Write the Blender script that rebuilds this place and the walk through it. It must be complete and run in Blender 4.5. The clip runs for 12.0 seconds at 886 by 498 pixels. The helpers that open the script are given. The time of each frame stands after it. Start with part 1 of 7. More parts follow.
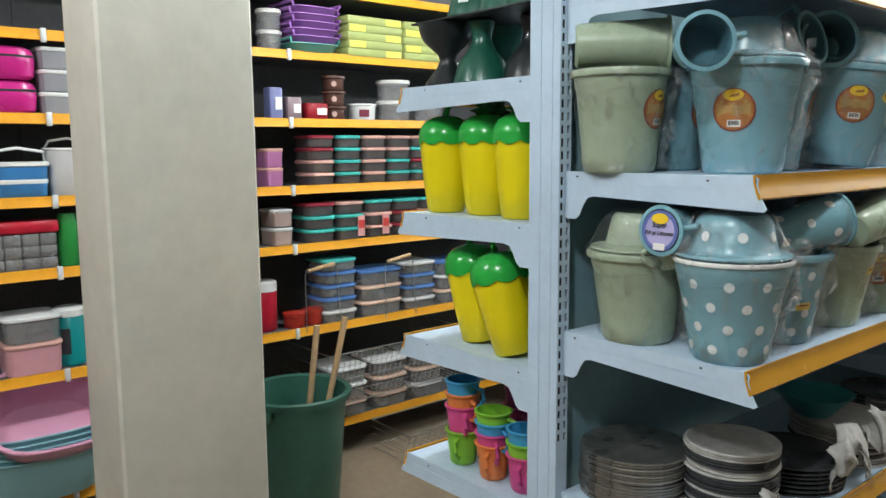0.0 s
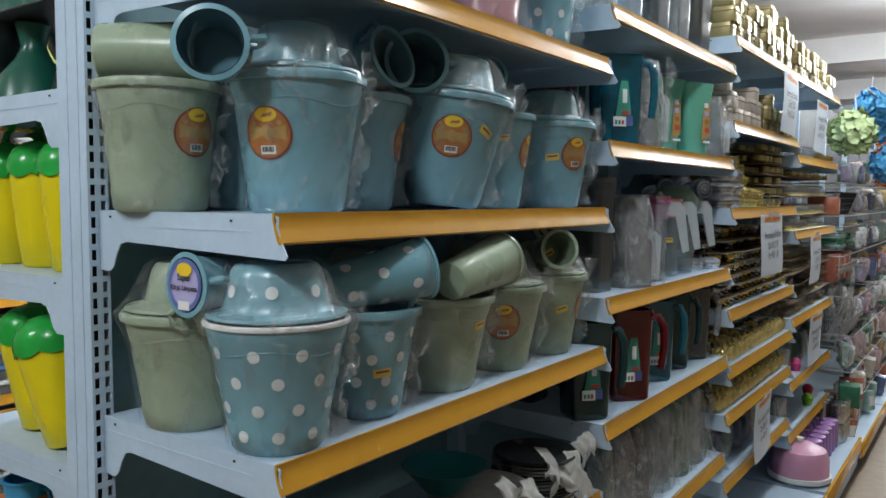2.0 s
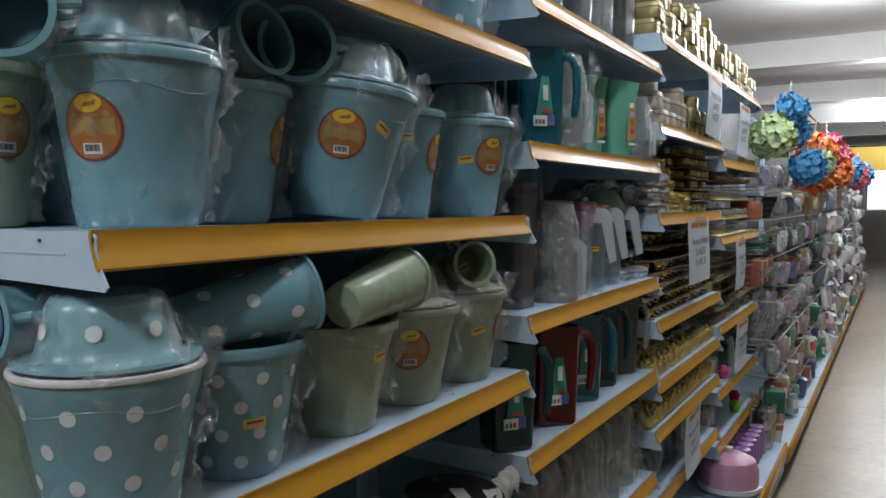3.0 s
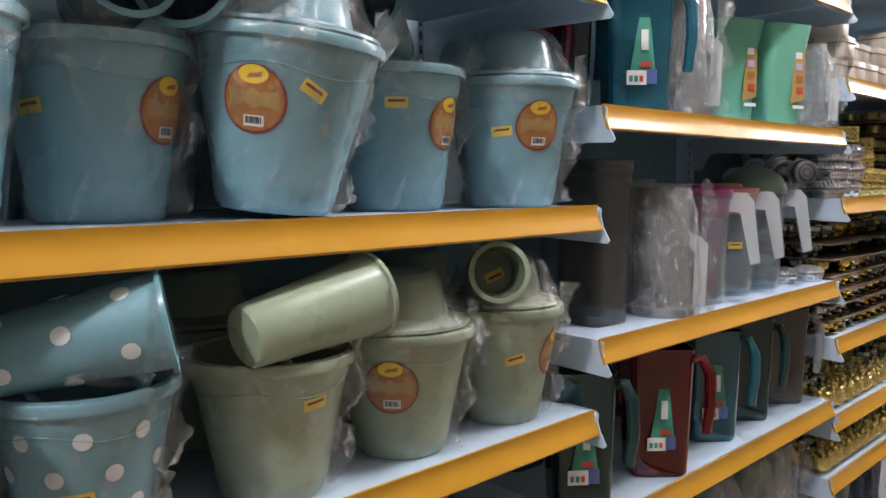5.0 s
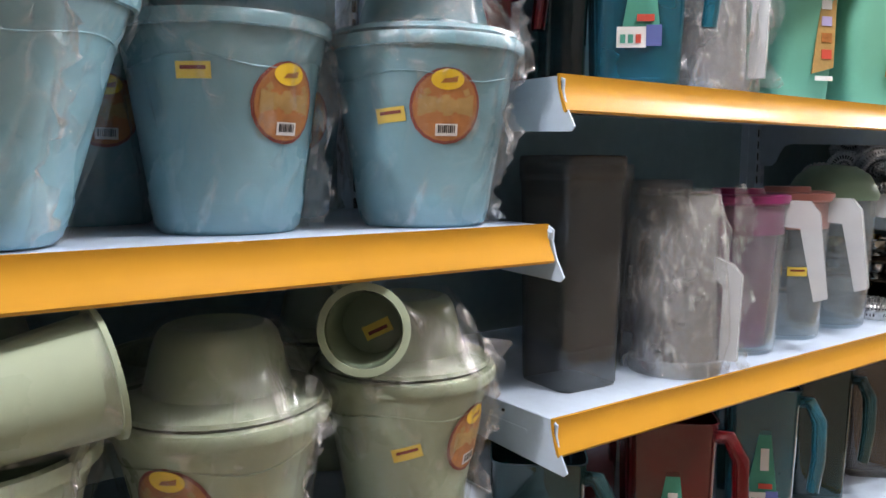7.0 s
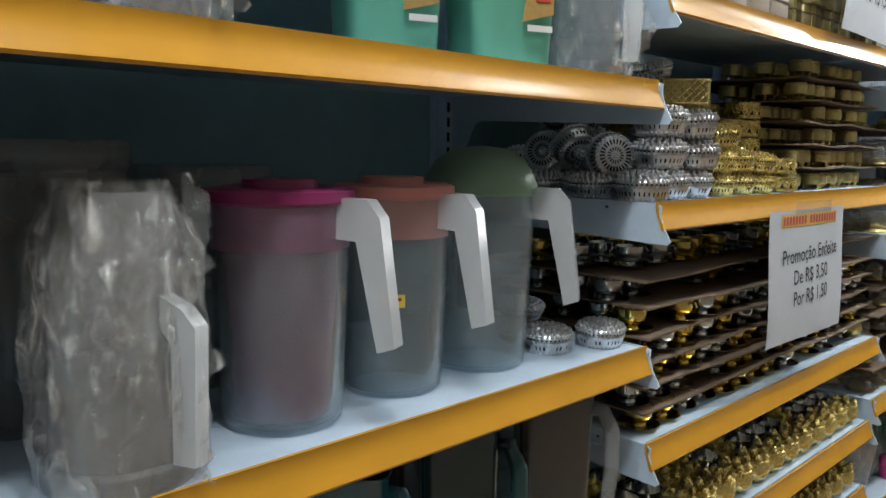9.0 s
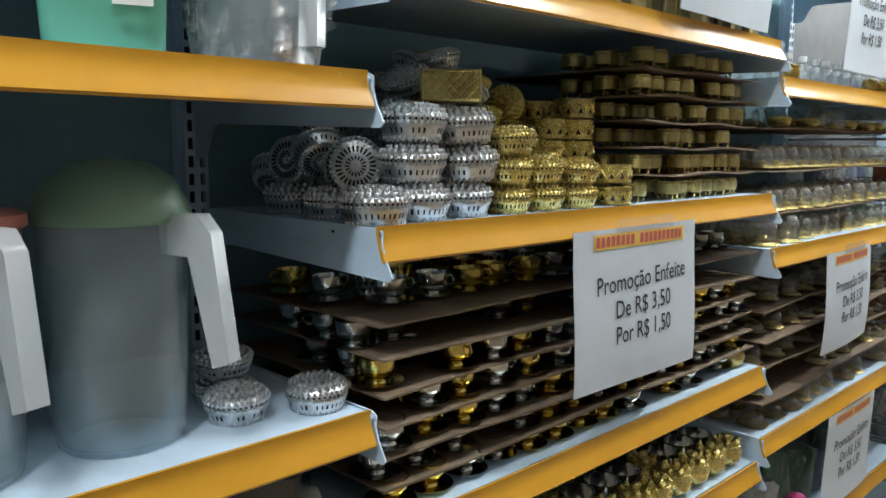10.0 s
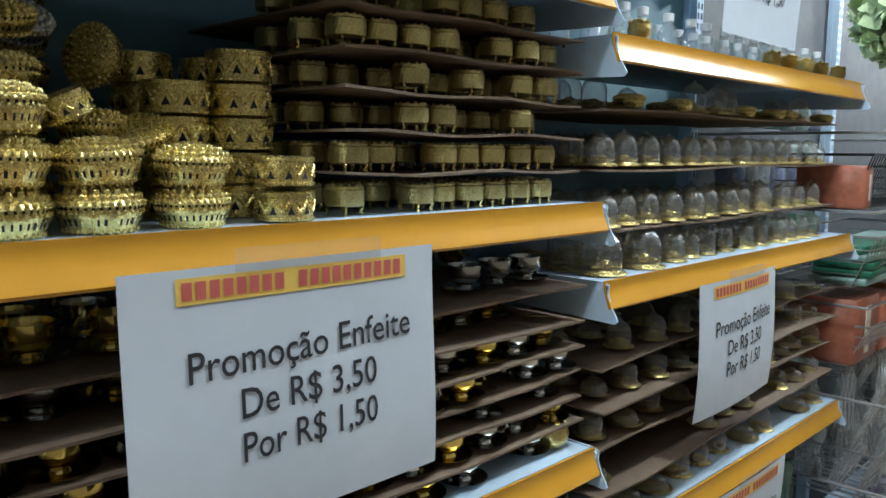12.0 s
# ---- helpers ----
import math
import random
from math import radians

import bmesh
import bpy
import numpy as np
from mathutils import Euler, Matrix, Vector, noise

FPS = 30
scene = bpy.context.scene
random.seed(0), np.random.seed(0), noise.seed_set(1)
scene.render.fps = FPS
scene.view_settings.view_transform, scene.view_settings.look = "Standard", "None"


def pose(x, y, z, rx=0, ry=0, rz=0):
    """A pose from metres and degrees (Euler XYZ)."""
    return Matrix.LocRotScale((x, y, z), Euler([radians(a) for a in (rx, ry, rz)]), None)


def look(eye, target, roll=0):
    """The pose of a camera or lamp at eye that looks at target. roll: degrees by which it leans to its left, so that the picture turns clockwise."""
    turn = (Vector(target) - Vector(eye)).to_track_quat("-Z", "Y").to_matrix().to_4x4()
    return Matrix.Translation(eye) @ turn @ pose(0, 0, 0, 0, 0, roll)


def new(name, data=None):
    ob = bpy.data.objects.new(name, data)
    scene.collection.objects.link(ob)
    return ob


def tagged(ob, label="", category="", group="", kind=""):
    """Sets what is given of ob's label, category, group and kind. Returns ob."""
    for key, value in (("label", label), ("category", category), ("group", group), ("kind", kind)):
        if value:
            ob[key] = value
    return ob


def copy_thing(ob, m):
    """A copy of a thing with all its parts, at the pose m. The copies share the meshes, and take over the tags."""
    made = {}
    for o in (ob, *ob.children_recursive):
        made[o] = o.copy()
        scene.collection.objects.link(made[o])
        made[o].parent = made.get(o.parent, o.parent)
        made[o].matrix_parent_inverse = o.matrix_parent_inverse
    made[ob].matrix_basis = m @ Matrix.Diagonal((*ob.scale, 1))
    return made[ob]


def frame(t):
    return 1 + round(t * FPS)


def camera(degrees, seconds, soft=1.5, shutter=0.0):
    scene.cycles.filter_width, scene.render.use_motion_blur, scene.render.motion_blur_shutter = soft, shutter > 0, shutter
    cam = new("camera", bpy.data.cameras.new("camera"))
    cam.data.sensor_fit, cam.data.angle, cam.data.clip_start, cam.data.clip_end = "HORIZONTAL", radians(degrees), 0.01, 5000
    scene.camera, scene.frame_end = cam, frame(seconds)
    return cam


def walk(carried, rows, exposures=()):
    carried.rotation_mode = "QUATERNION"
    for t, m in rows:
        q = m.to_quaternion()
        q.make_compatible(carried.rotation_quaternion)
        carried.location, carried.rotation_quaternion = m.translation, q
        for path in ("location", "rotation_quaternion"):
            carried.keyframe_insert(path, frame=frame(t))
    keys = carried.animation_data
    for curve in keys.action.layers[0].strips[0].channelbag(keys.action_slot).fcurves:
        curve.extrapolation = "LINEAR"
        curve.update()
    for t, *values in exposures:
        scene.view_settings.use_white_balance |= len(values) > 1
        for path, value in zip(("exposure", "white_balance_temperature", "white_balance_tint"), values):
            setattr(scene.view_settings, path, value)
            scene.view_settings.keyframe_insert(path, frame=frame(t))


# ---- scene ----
cam = camera(59.4, 12.0)
PATH = [
    (0, (0.628, -1.165, 1.511), (-0.896, 0.104, 1.249), -0.4),
    (0.5, (0.597, -1.043, 1.489), (-0.74, 0.431, 1.296), -0.3),
    (1, (0.615, -0.931, 1.481), (-0.654, 0.606, 1.313), -0.1),
    (1.5, (0.685, -0.775, 1.493), (-0.546, 0.795, 1.351), 0.3),
    (2, (0.732, -0.662, 1.484), (-0.432, 0.96, 1.35), 0.3),
    (2.5, (0.725, -0.578, 1.472), (-0.356, 1.101, 1.351), 0.1),
    (3, (0.66, -0.466, 1.487), (-0.352, 1.255, 1.37), -0.2),
    (3.2, (0.64, -0.423, 1.502), (-0.371, 1.297, 1.362), 0.4),
    (4.8, (0.681, -0.038, 1.508), (-0.724, 1.375, 1.336), -0.0),
    (5, (0.693, 0.005, 1.505), (-0.746, 1.382, 1.322), -0.2),
    (5.5, (0.673, 0.089, 1.491), (-0.811, 1.416, 1.299), -0.5),
    (6, (0.598, 0.205, 1.508), (-0.909, 1.51, 1.339), -0.6),
    (6.5, (0.573, 0.304, 1.505), (-1.011, 1.515, 1.341), -0.1),
    (7, (0.583, 0.439, 1.524), (-1.028, 1.604, 1.306), 0.2),
    (7.5, (0.682, 0.612, 1.511), (-1.002, 1.67, 1.307), 0.1),
    (7.7, (0.678, 0.647, 1.508), (-0.956, 1.781, 1.301), -0.2),
    (9.3, (0.547, 1.208, 1.528), (-0.87, 2.597, 1.277), 0.7),
    (9.5, (0.592, 1.314, 1.536), (-0.832, 2.696, 1.289), 0.3),
    (10, (0.642, 1.482, 1.535), (-0.784, 2.861, 1.281), 0.2),
    (10.5, (0.597, 1.649, 1.517), (-0.795, 3.067, 1.284), -0.5),
    (11, (0.523, 1.818, 1.535), (-0.843, 3.262, 1.315), -0.9),
    (11.5, (0.513, 1.94, 1.521), (-0.853, 3.384, 1.295), 0.1),
    (12, (0.591, 2.101, 1.518), (-0.815, 3.501, 1.27), 0.5),
]
EXPOSURES = [(0, -0.2, 6450, 12), (1.0, -0.4, 6350, 12), (1.5, -0.5, 6300, 12), (2.0, -0.55, 6250, 13), (2.5, -0.75, 6250, 14), (3.2, -0.95, 6300, 15), (4.8, 0.05, 6750, 23), (5.5, 0.31, 6750, 24), (7.7, 0.58, 6800, 26),
             (9.3, -0.25, 6500, 12), (10.0, 0.0, 6350, 11), (10.5, 0.06, 6150, 10), (12.0, -0.13, 5850, 8)]
walk(cam, [(t, look(e, g, r)) for t, e, g, r in PATH], EXPOSURES)

# ---- world and light ----
world = bpy.data.worlds.new("world")
world.use_nodes = True
world.node_tree.nodes["Background"].inputs[0].default_value = (0.75, 0.85, 1.0, 1)
world.node_tree.nodes["Background"].inputs[1].default_value = 0.16
scene.world = world

FRONT_LAMPS = [(0.45, y) for y in (-1.4, 1.25, 3.3, 5.6, 8.2, 10.8, 13.4)]
BACK_LAMPS = [(-1.35, y) for y in (-1.9, 0.7, 3.6)]
LAMP_Z = 2.86
for k, (lx, ly) in enumerate(FRONT_LAMPS + BACK_LAMPS):
    lamp = bpy.data.lights.new("bulb_light", "POINT")
    lamp.energy = (84 if k == 0 else 35 if k == 1 else 60 if ly < 5 else 112) if lx > 0 else 72
    lamp.color = (0.93, 0.99, 0.98)
    lamp.shadow_soft_size = 0.07
    new("bulb_light", lamp).location = (lx, ly, LAMP_Z - 0.16)


# ---- materials ----
def mat(name, color, rough=0.5, metal=0.0, grain=0.0, scale=40.0, bump=0.0, bump_scale=120.0, coat=0.0, trans=0.0, sub=0.0,
        stain=0.0, stain_scale=3.0, random_value=0.0, ior=1.45, spec=0.5, alpha=1.0):
    """A plain procedural material: fine grain, larger stains and relief."""
    m = bpy.data.materials.new(name)
    m.use_nodes = True
    nt = m.node_tree
    n, l = nt.nodes, nt.links
    b = n["Principled BSDF"]
    b.inputs["Base Color"].default_value = (*color, 1)
    b.inputs["Roughness"].default_value = rough
    b.inputs["Metallic"].default_value = metal
    b.inputs["IOR"].default_value = ior
    b.inputs["Coat Weight"].default_value = coat
    b.inputs["Coat Roughness"].default_value = 0.12
    b.inputs["Transmission Weight"].default_value = trans
    b.inputs["Specular IOR Level"].default_value = spec
    b.inputs["Alpha"].default_value = alpha
    if sub:
        b.inputs["Subsurface Weight"].default_value = sub
        b.inputs["Subsurface Radius"].default_value = (0.01, 0.01, 0.01)
    co = n.new("ShaderNodeTexCoord")
    cur = None
    if grain or stain or random_value:
        rgb = n.new("ShaderNodeRGB")
        rgb.outputs[0].default_value = (*color, 1)
        cur = rgb.outputs[0]
        for amount, sc, rough_n in ((grain, scale, 0.6), (stain, stain_scale, 0.7)):
            if not amount:
                continue
            tex = n.new("ShaderNodeTexNoise")
            tex.inputs["Scale"].default_value = sc
            tex.inputs["Detail"].default_value = 5
            tex.inputs["Roughness"].default_value = rough_n
            l.new(co.outputs["Object"], tex.inputs["Vector"])
            mr = n.new("ShaderNodeMapRange")
            mr.inputs[1].default_value, mr.inputs[2].default_value = 0.3, 0.7
            mr.inputs[3].default_value, mr.inputs[4].default_value = 1 - amount, 1 + amount
            l.new(tex.outputs[0], mr.inputs[0])
            mul = n.new("ShaderNodeVectorMath")
            mul.operation = "SCALE"
            l.new(cur, mul.inputs[0])
            l.new(mr.outputs[0], mul.inputs[3])
            cur = mul.outputs[0]
        if random_value:
            info = n.new("ShaderNodeObjectInfo")
            mr = n.new("ShaderNodeMapRange")
            mr.inputs[3].default_value, mr.inputs[4].default_value = 1 - random_value, 1 + random_value
            l.new(info.outputs["Random"], mr.inputs[0])
            mul = n.new("ShaderNodeVectorMath")
            mul.operation = "SCALE"
            l.new(cur, mul.inputs[0])
            l.new(mr.outputs[0], mul.inputs[3])
            cur = mul.outputs[0]
        l.new(cur, b.inputs["Base Color"])
    if rough > 0.08:
        tex = n.new("ShaderNodeTexNoise")
        tex.inputs["Scale"].default_value = 14
        tex.inputs["Detail"].default_value = 6
        l.new(co.outputs["Object"], tex.inputs["Vector"])
        mr = n.new("ShaderNodeMapRange")
        mr.inputs[3].default_value, mr.inputs[4].default_value = rough * 0.75, min(1.0, rough * 1.3)
        l.new(tex.outputs[0], mr.inputs[0])
        l.new(mr.outputs[0], b.inputs["Roughness"])
    if bump:
        tex = n.new("ShaderNodeTexNoise")
        tex.inputs["Scale"].default_value = bump_scale
        tex.inputs["Detail"].default_value = 4
        l.new(co.outputs["Object"], tex.inputs["Vector"])
        bp = n.new("ShaderNodeBump")
        bp.inputs["Strength"].default_value = bump
        bp.inputs["Distance"].default_value = 0.004
        l.new(tex.outputs[0], bp.inputs["Height"])
        l.new(bp.outputs[0], b.inputs["Normal"])
    return m


def film_mat(name, tint=(1, 1, 1), base=0.05, peak=0.5, scale=18.0, creases=False, gloss=0.12):
    """Crumpled clear wrap: mostly clear, glossy along its creases, with highlights painted in as white streaks."""
    m = bpy.data.materials.new(name)
    m.use_nodes = True
    n, l = m.node_tree.nodes, m.node_tree.links
    n.remove(n["Principled BSDF"])
    co = n.new("ShaderNodeTexCoord")
    mp = n.new("ShaderNodeMapping")
    mp.inputs["Scale"].default_value = (1, 1, 0.55)
    l.new(co.outputs["Object"], mp.inputs[0])
    tex = n.new("ShaderNodeTexNoise")
    tex.inputs["Scale"].default_value = scale
    tex.inputs["Detail"].default_value = 7
    tex.inputs["Distortion"].default_value = 1.6
    l.new(mp.outputs[0], tex.inputs["Vector"])
    bp = n.new("ShaderNodeBump")
    bp.inputs["Strength"].default_value = 1.0
    bp.inputs["Distance"].default_value = 0.016 if creases else 0.05
    l.new(tex.outputs[0], bp.inputs["Height"])
    gl = n.new("ShaderNodeBsdfGlossy")
    gl.inputs["Roughness"].default_value = gloss
    l.new(bp.outputs[0], gl.inputs["Normal"])
    tr = n.new("ShaderNodeBsdfTransparent")
    tr.inputs[0].default_value = (*tint, 1)
    mr = n.new("ShaderNodeMapRange")
    mr.inputs[1].default_value, mr.inputs[2].default_value = 0.52, 0.68
    mr.inputs[3].default_value, mr.inputs[4].default_value = base, peak
    if creases:
        # thin broken fold lines, mask for the painted white highlights
        mr.inputs[4].default_value = base + 0.28
        mp2 = n.new("ShaderNodeMapping")
        mp2.inputs["Scale"].default_value = (1, 1, 0.3)
        mp2.inputs["Rotation"].default_value = (0.35, 0.25, 0)
        l.new(co.outputs["Object"], mp2.inputs[0])
        fold = n.new("ShaderNodeTexNoise")
        fold.inputs["Scale"].default_value = 16
        fold.inputs["Detail"].default_value = 3
        fold.inputs["Distortion"].default_value = 0.4
        l.new(mp2.outputs[0], fold.inputs["Vector"])
        off = n.new("ShaderNodeMath")
        off.operation = "SUBTRACT"
        off.inputs[1].default_value = 0.5
        l.new(fold.outputs[0], off.inputs[0])
        ab = n.new("ShaderNodeMath")
        ab.operation = "ABSOLUTE"
        l.new(off.outputs[0], ab.inputs[0])
        line = n.new("ShaderNodeMapRange")
        line.inputs[1].default_value, line.inputs[2].default_value = 0.0, 0.022
        line.inputs[3].default_value, line.inputs[4].default_value = 1.0, 0.0
        l.new(ab.outputs[0], line.inputs[0])
        gate = n.new("ShaderNodeMapRange")
        gate.inputs[1].default_value, gate.inputs[2].default_value = 0.48, 0.62
        gate.inputs[3].default_value, gate.inputs[4].default_value = 0.0, peak
        l.new(tex.outputs[0], gate.inputs[0])
        both = n.new("ShaderNodeMath")
        both.operation = "MULTIPLY"
        l.new(line.outputs[0], both.inputs[0])
        l.new(gate.outputs[0], both.inputs[1])
    l.new(tex.outputs[0], mr.inputs[0])
    skin = n.new("ShaderNodeMixShader")
    l.new(mr.outputs[0], skin.inputs[0])
    l.new(tr.outputs[0], skin.inputs[1])
    l.new(gl.outputs[0], skin.inputs[2])
    # diffuse white mixed in as painted highlights, whatever the film reflects
    glint_white = n.new("ShaderNodeBsdfDiffuse")
    glint_white.inputs[0].default_value = (0.75, 0.77, 0.78, 1)
    glint_share = n.new("ShaderNodeMath")
    glint_share.operation = "MULTIPLY"
    glint_share.inputs[1].default_value = 0.36
    l.new(both.outputs[0] if creases else mr.outputs[0], glint_share.inputs[0])
    mix = n.new("ShaderNodeMixShader")
    l.new(glint_share.outputs[0], mix.inputs[0])
    l.new(skin.outputs[0], mix.inputs[1])
    l.new(glint_white.outputs[0], mix.inputs[2])
    l.new(mix.outputs[0], n["Material Output"].inputs[0])
    return m


def clear_mat(name, color, opacity, rough=0.15, gloss=(0.04, 0.55, 3.0), tint=None):
    """Thin coloured see-through plastic or glass: clear, part milky, with a glossy skin."""
    m = bpy.data.materials.new(name)
    m.use_nodes = True
    n, l = m.node_tree.nodes, m.node_tree.links
    b = n["Principled BSDF"]
    b.inputs["Base Color"].default_value = (*color, 1)
    b.inputs["Roughness"].default_value = rough
    tr = n.new("ShaderNodeBsdfTransparent")
    tr.inputs[0].default_value = (*(tint or [0.25 + 0.75 * c ** 0.4 for c in color]), 1)
    co = n.new("ShaderNodeTexCoord")
    tex = n.new("ShaderNodeTexNoise")
    tex.inputs["Scale"].default_value = 9
    tex.inputs["Detail"].default_value = 4
    l.new(co.outputs["Object"], tex.inputs["Vector"])
    mr = n.new("ShaderNodeMapRange")
    mr.inputs[3].default_value, mr.inputs[4].default_value = max(0, opacity - 0.1), min(1, opacity + 0.1)
    l.new(tex.outputs[0], mr.inputs[0])
    mix = n.new("ShaderNodeMixShader")
    l.new(mr.outputs[0], mix.inputs[0])
    l.new(tr.outputs[0], mix.inputs[1])
    l.new(b.outputs[0], mix.inputs[2])
    gl = n.new("ShaderNodeBsdfGlossy")
    gl.inputs["Roughness"].default_value = rough * 0.6
    fr = n.new("ShaderNodeLayerWeight")
    fr.inputs[0].default_value = 0.5
    pw = n.new("ShaderNodeMath")
    pw.operation = "POWER"
    pw.inputs[1].default_value = gloss[2]
    l.new(fr.outputs["Facing"], pw.inputs[0])
    fm = n.new("ShaderNodeMapRange")
    fm.inputs[3].default_value, fm.inputs[4].default_value = gloss[:2]
    l.new(pw.outputs[0], fm.inputs[0])
    mix2 = n.new("ShaderNodeMixShader")
    l.new(fm.outputs[0], mix2.inputs[0])
    l.new(mix.outputs[0], mix2.inputs[1])
    l.new(gl.outputs[0], mix2.inputs[2])
    l.new(mix2.outputs[0], n["Material Output"].inputs[0])
    return m


def glow_mat(name, color, strength):
    m = bpy.data.materials.new(name)
    m.use_nodes = True
    b = m.node_tree.nodes["Principled BSDF"]
    b.inputs["Base Color"].default_value = (*color, 1)
    b.inputs["Emission Color"].default_value = (*color, 1)
    b.inputs["Emission Strength"].default_value = strength
    return m


STEEL_BLUE = mat("steel_blue_paint", (0.50, 0.63, 0.76), 0.42, grain=0.04, scale=60, stain=0.08, stain_scale=4, bump=0.05, bump_scale=300)
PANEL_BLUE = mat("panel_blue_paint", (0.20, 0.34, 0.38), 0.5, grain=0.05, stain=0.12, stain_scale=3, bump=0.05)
RAIL_ORANGE = mat("rail_orange_plastic", (0.60, 0.30, 0.025), 0.24, grain=0.02, scale=30, stain=0.04, stain_scale=3, spec=0.6)
RAIL_YELLOW = mat("rail_yellow_plastic", (0.78, 0.36, 0.02), 0.35, grain=0.05, stain=0.08)
# near-black colour standing in for shade in hollows, holes and seams
DARK = mat("gap_shade", (0.02, 0.022, 0.025), 0.8, grain=0.1)
FLOOR = mat("floor_concrete", (0.31, 0.245, 0.175), 0.35, grain=0.10, scale=22, stain=0.16, stain_scale=1.3, bump=0.06, bump_scale=80)
PAINT_WHITE = mat("ceiling_paint", (0.85, 0.84, 0.83), 0.7, grain=0.03, stain=0.06, stain_scale=0.8, bump=0.08, bump_scale=60)
WALL_PAINT = mat("wall_paint", (0.42, 0.40, 0.37), 0.65, grain=0.03, stain=0.08, stain_scale=0.7, bump=0.08, bump_scale=50)
PILLAR_PAINT = mat("pillar_paint", (0.62, 0.60, 0.53), 0.5, grain=0.03, scale=25, stain=0.10, stain_scale=2.2, bump=0.10, bump_scale=35)
SAGE = mat("sage_plastic", (0.34, 0.42, 0.30), 0.28, grain=0.02, stain=0.04, bump=0.03, bump_scale=50, spec=0.55)
# the same sage, darkened to paint the shade inside a mug
SAGE_SHADE = mat("sage_inside_shade", (0.22, 0.29, 0.20), 0.35, grain=0.03)
AQUA = mat("aqua_plastic", (0.19, 0.39, 0.46), 0.26, grain=0.02, stain=0.04, bump=0.03, bump_scale=50, spec=0.55)
# the same aqua, darkened to paint the shade inside a mug
AQUA_SHADE = mat("aqua_inside_shade", (0.08, 0.19, 0.24), 0.35, grain=0.03)
PINK_DULL = mat("dull_pink_plastic", (0.50, 0.26, 0.28), 0.3, grain=0.02)
WHITE_PLASTIC = mat("white_plastic", (0.78, 0.79, 0.78), 0.3, grain=0.02)
WRAP = film_mat("clear_wrap", base=0.085, peak=0.55, scale=30, creases=True, gloss=0.14)
WRAP_CRUMPLED = film_mat("crumpled_wrap", base=0.16, peak=0.8, scale=42)
LABEL_ORANGE = mat("label_orange", (0.44, 0.17, 0.045), 0.4, grain=0.15, scale=90, stain=0.2, stain_scale=40)
LABEL_RED = mat("label_red_border", (0.24, 0.045, 0.035), 0.4, grain=0.05)
LABEL_TAN = mat("label_tan_band", (0.45, 0.29, 0.10), 0.4, grain=0.1, scale=120)
LABEL_YELLOW = mat("label_yellow", (0.90, 0.62, 0.03), 0.4, grain=0.04)
LABEL_WHITE = mat("label_white", (0.82, 0.82, 0.80), 0.45, grain=0.02)
LABEL_BLUE = mat("label_blue", (0.12, 0.16, 0.42), 0.4, grain=0.05)
LABEL_LILAC = mat("label_lilac", (0.45, 0.42, 0.68), 0.4, grain=0.05)
INK = mat("print_ink", (0.03, 0.03, 0.035), 0.6, grain=0.05)
TAG_YELLOW = mat("price_sticker_yellow", (0.80, 0.60, 0.10), 0.5, grain=0.05)
DOT_WHITE = mat("white_dot_print", (0.75, 0.80, 0.80), 0.35, grain=0.02)
PAPER = mat("sheet_paper", (0.60, 0.66, 0.73), 0.6, grain=0.015, stain=0.03, stain_scale=8)


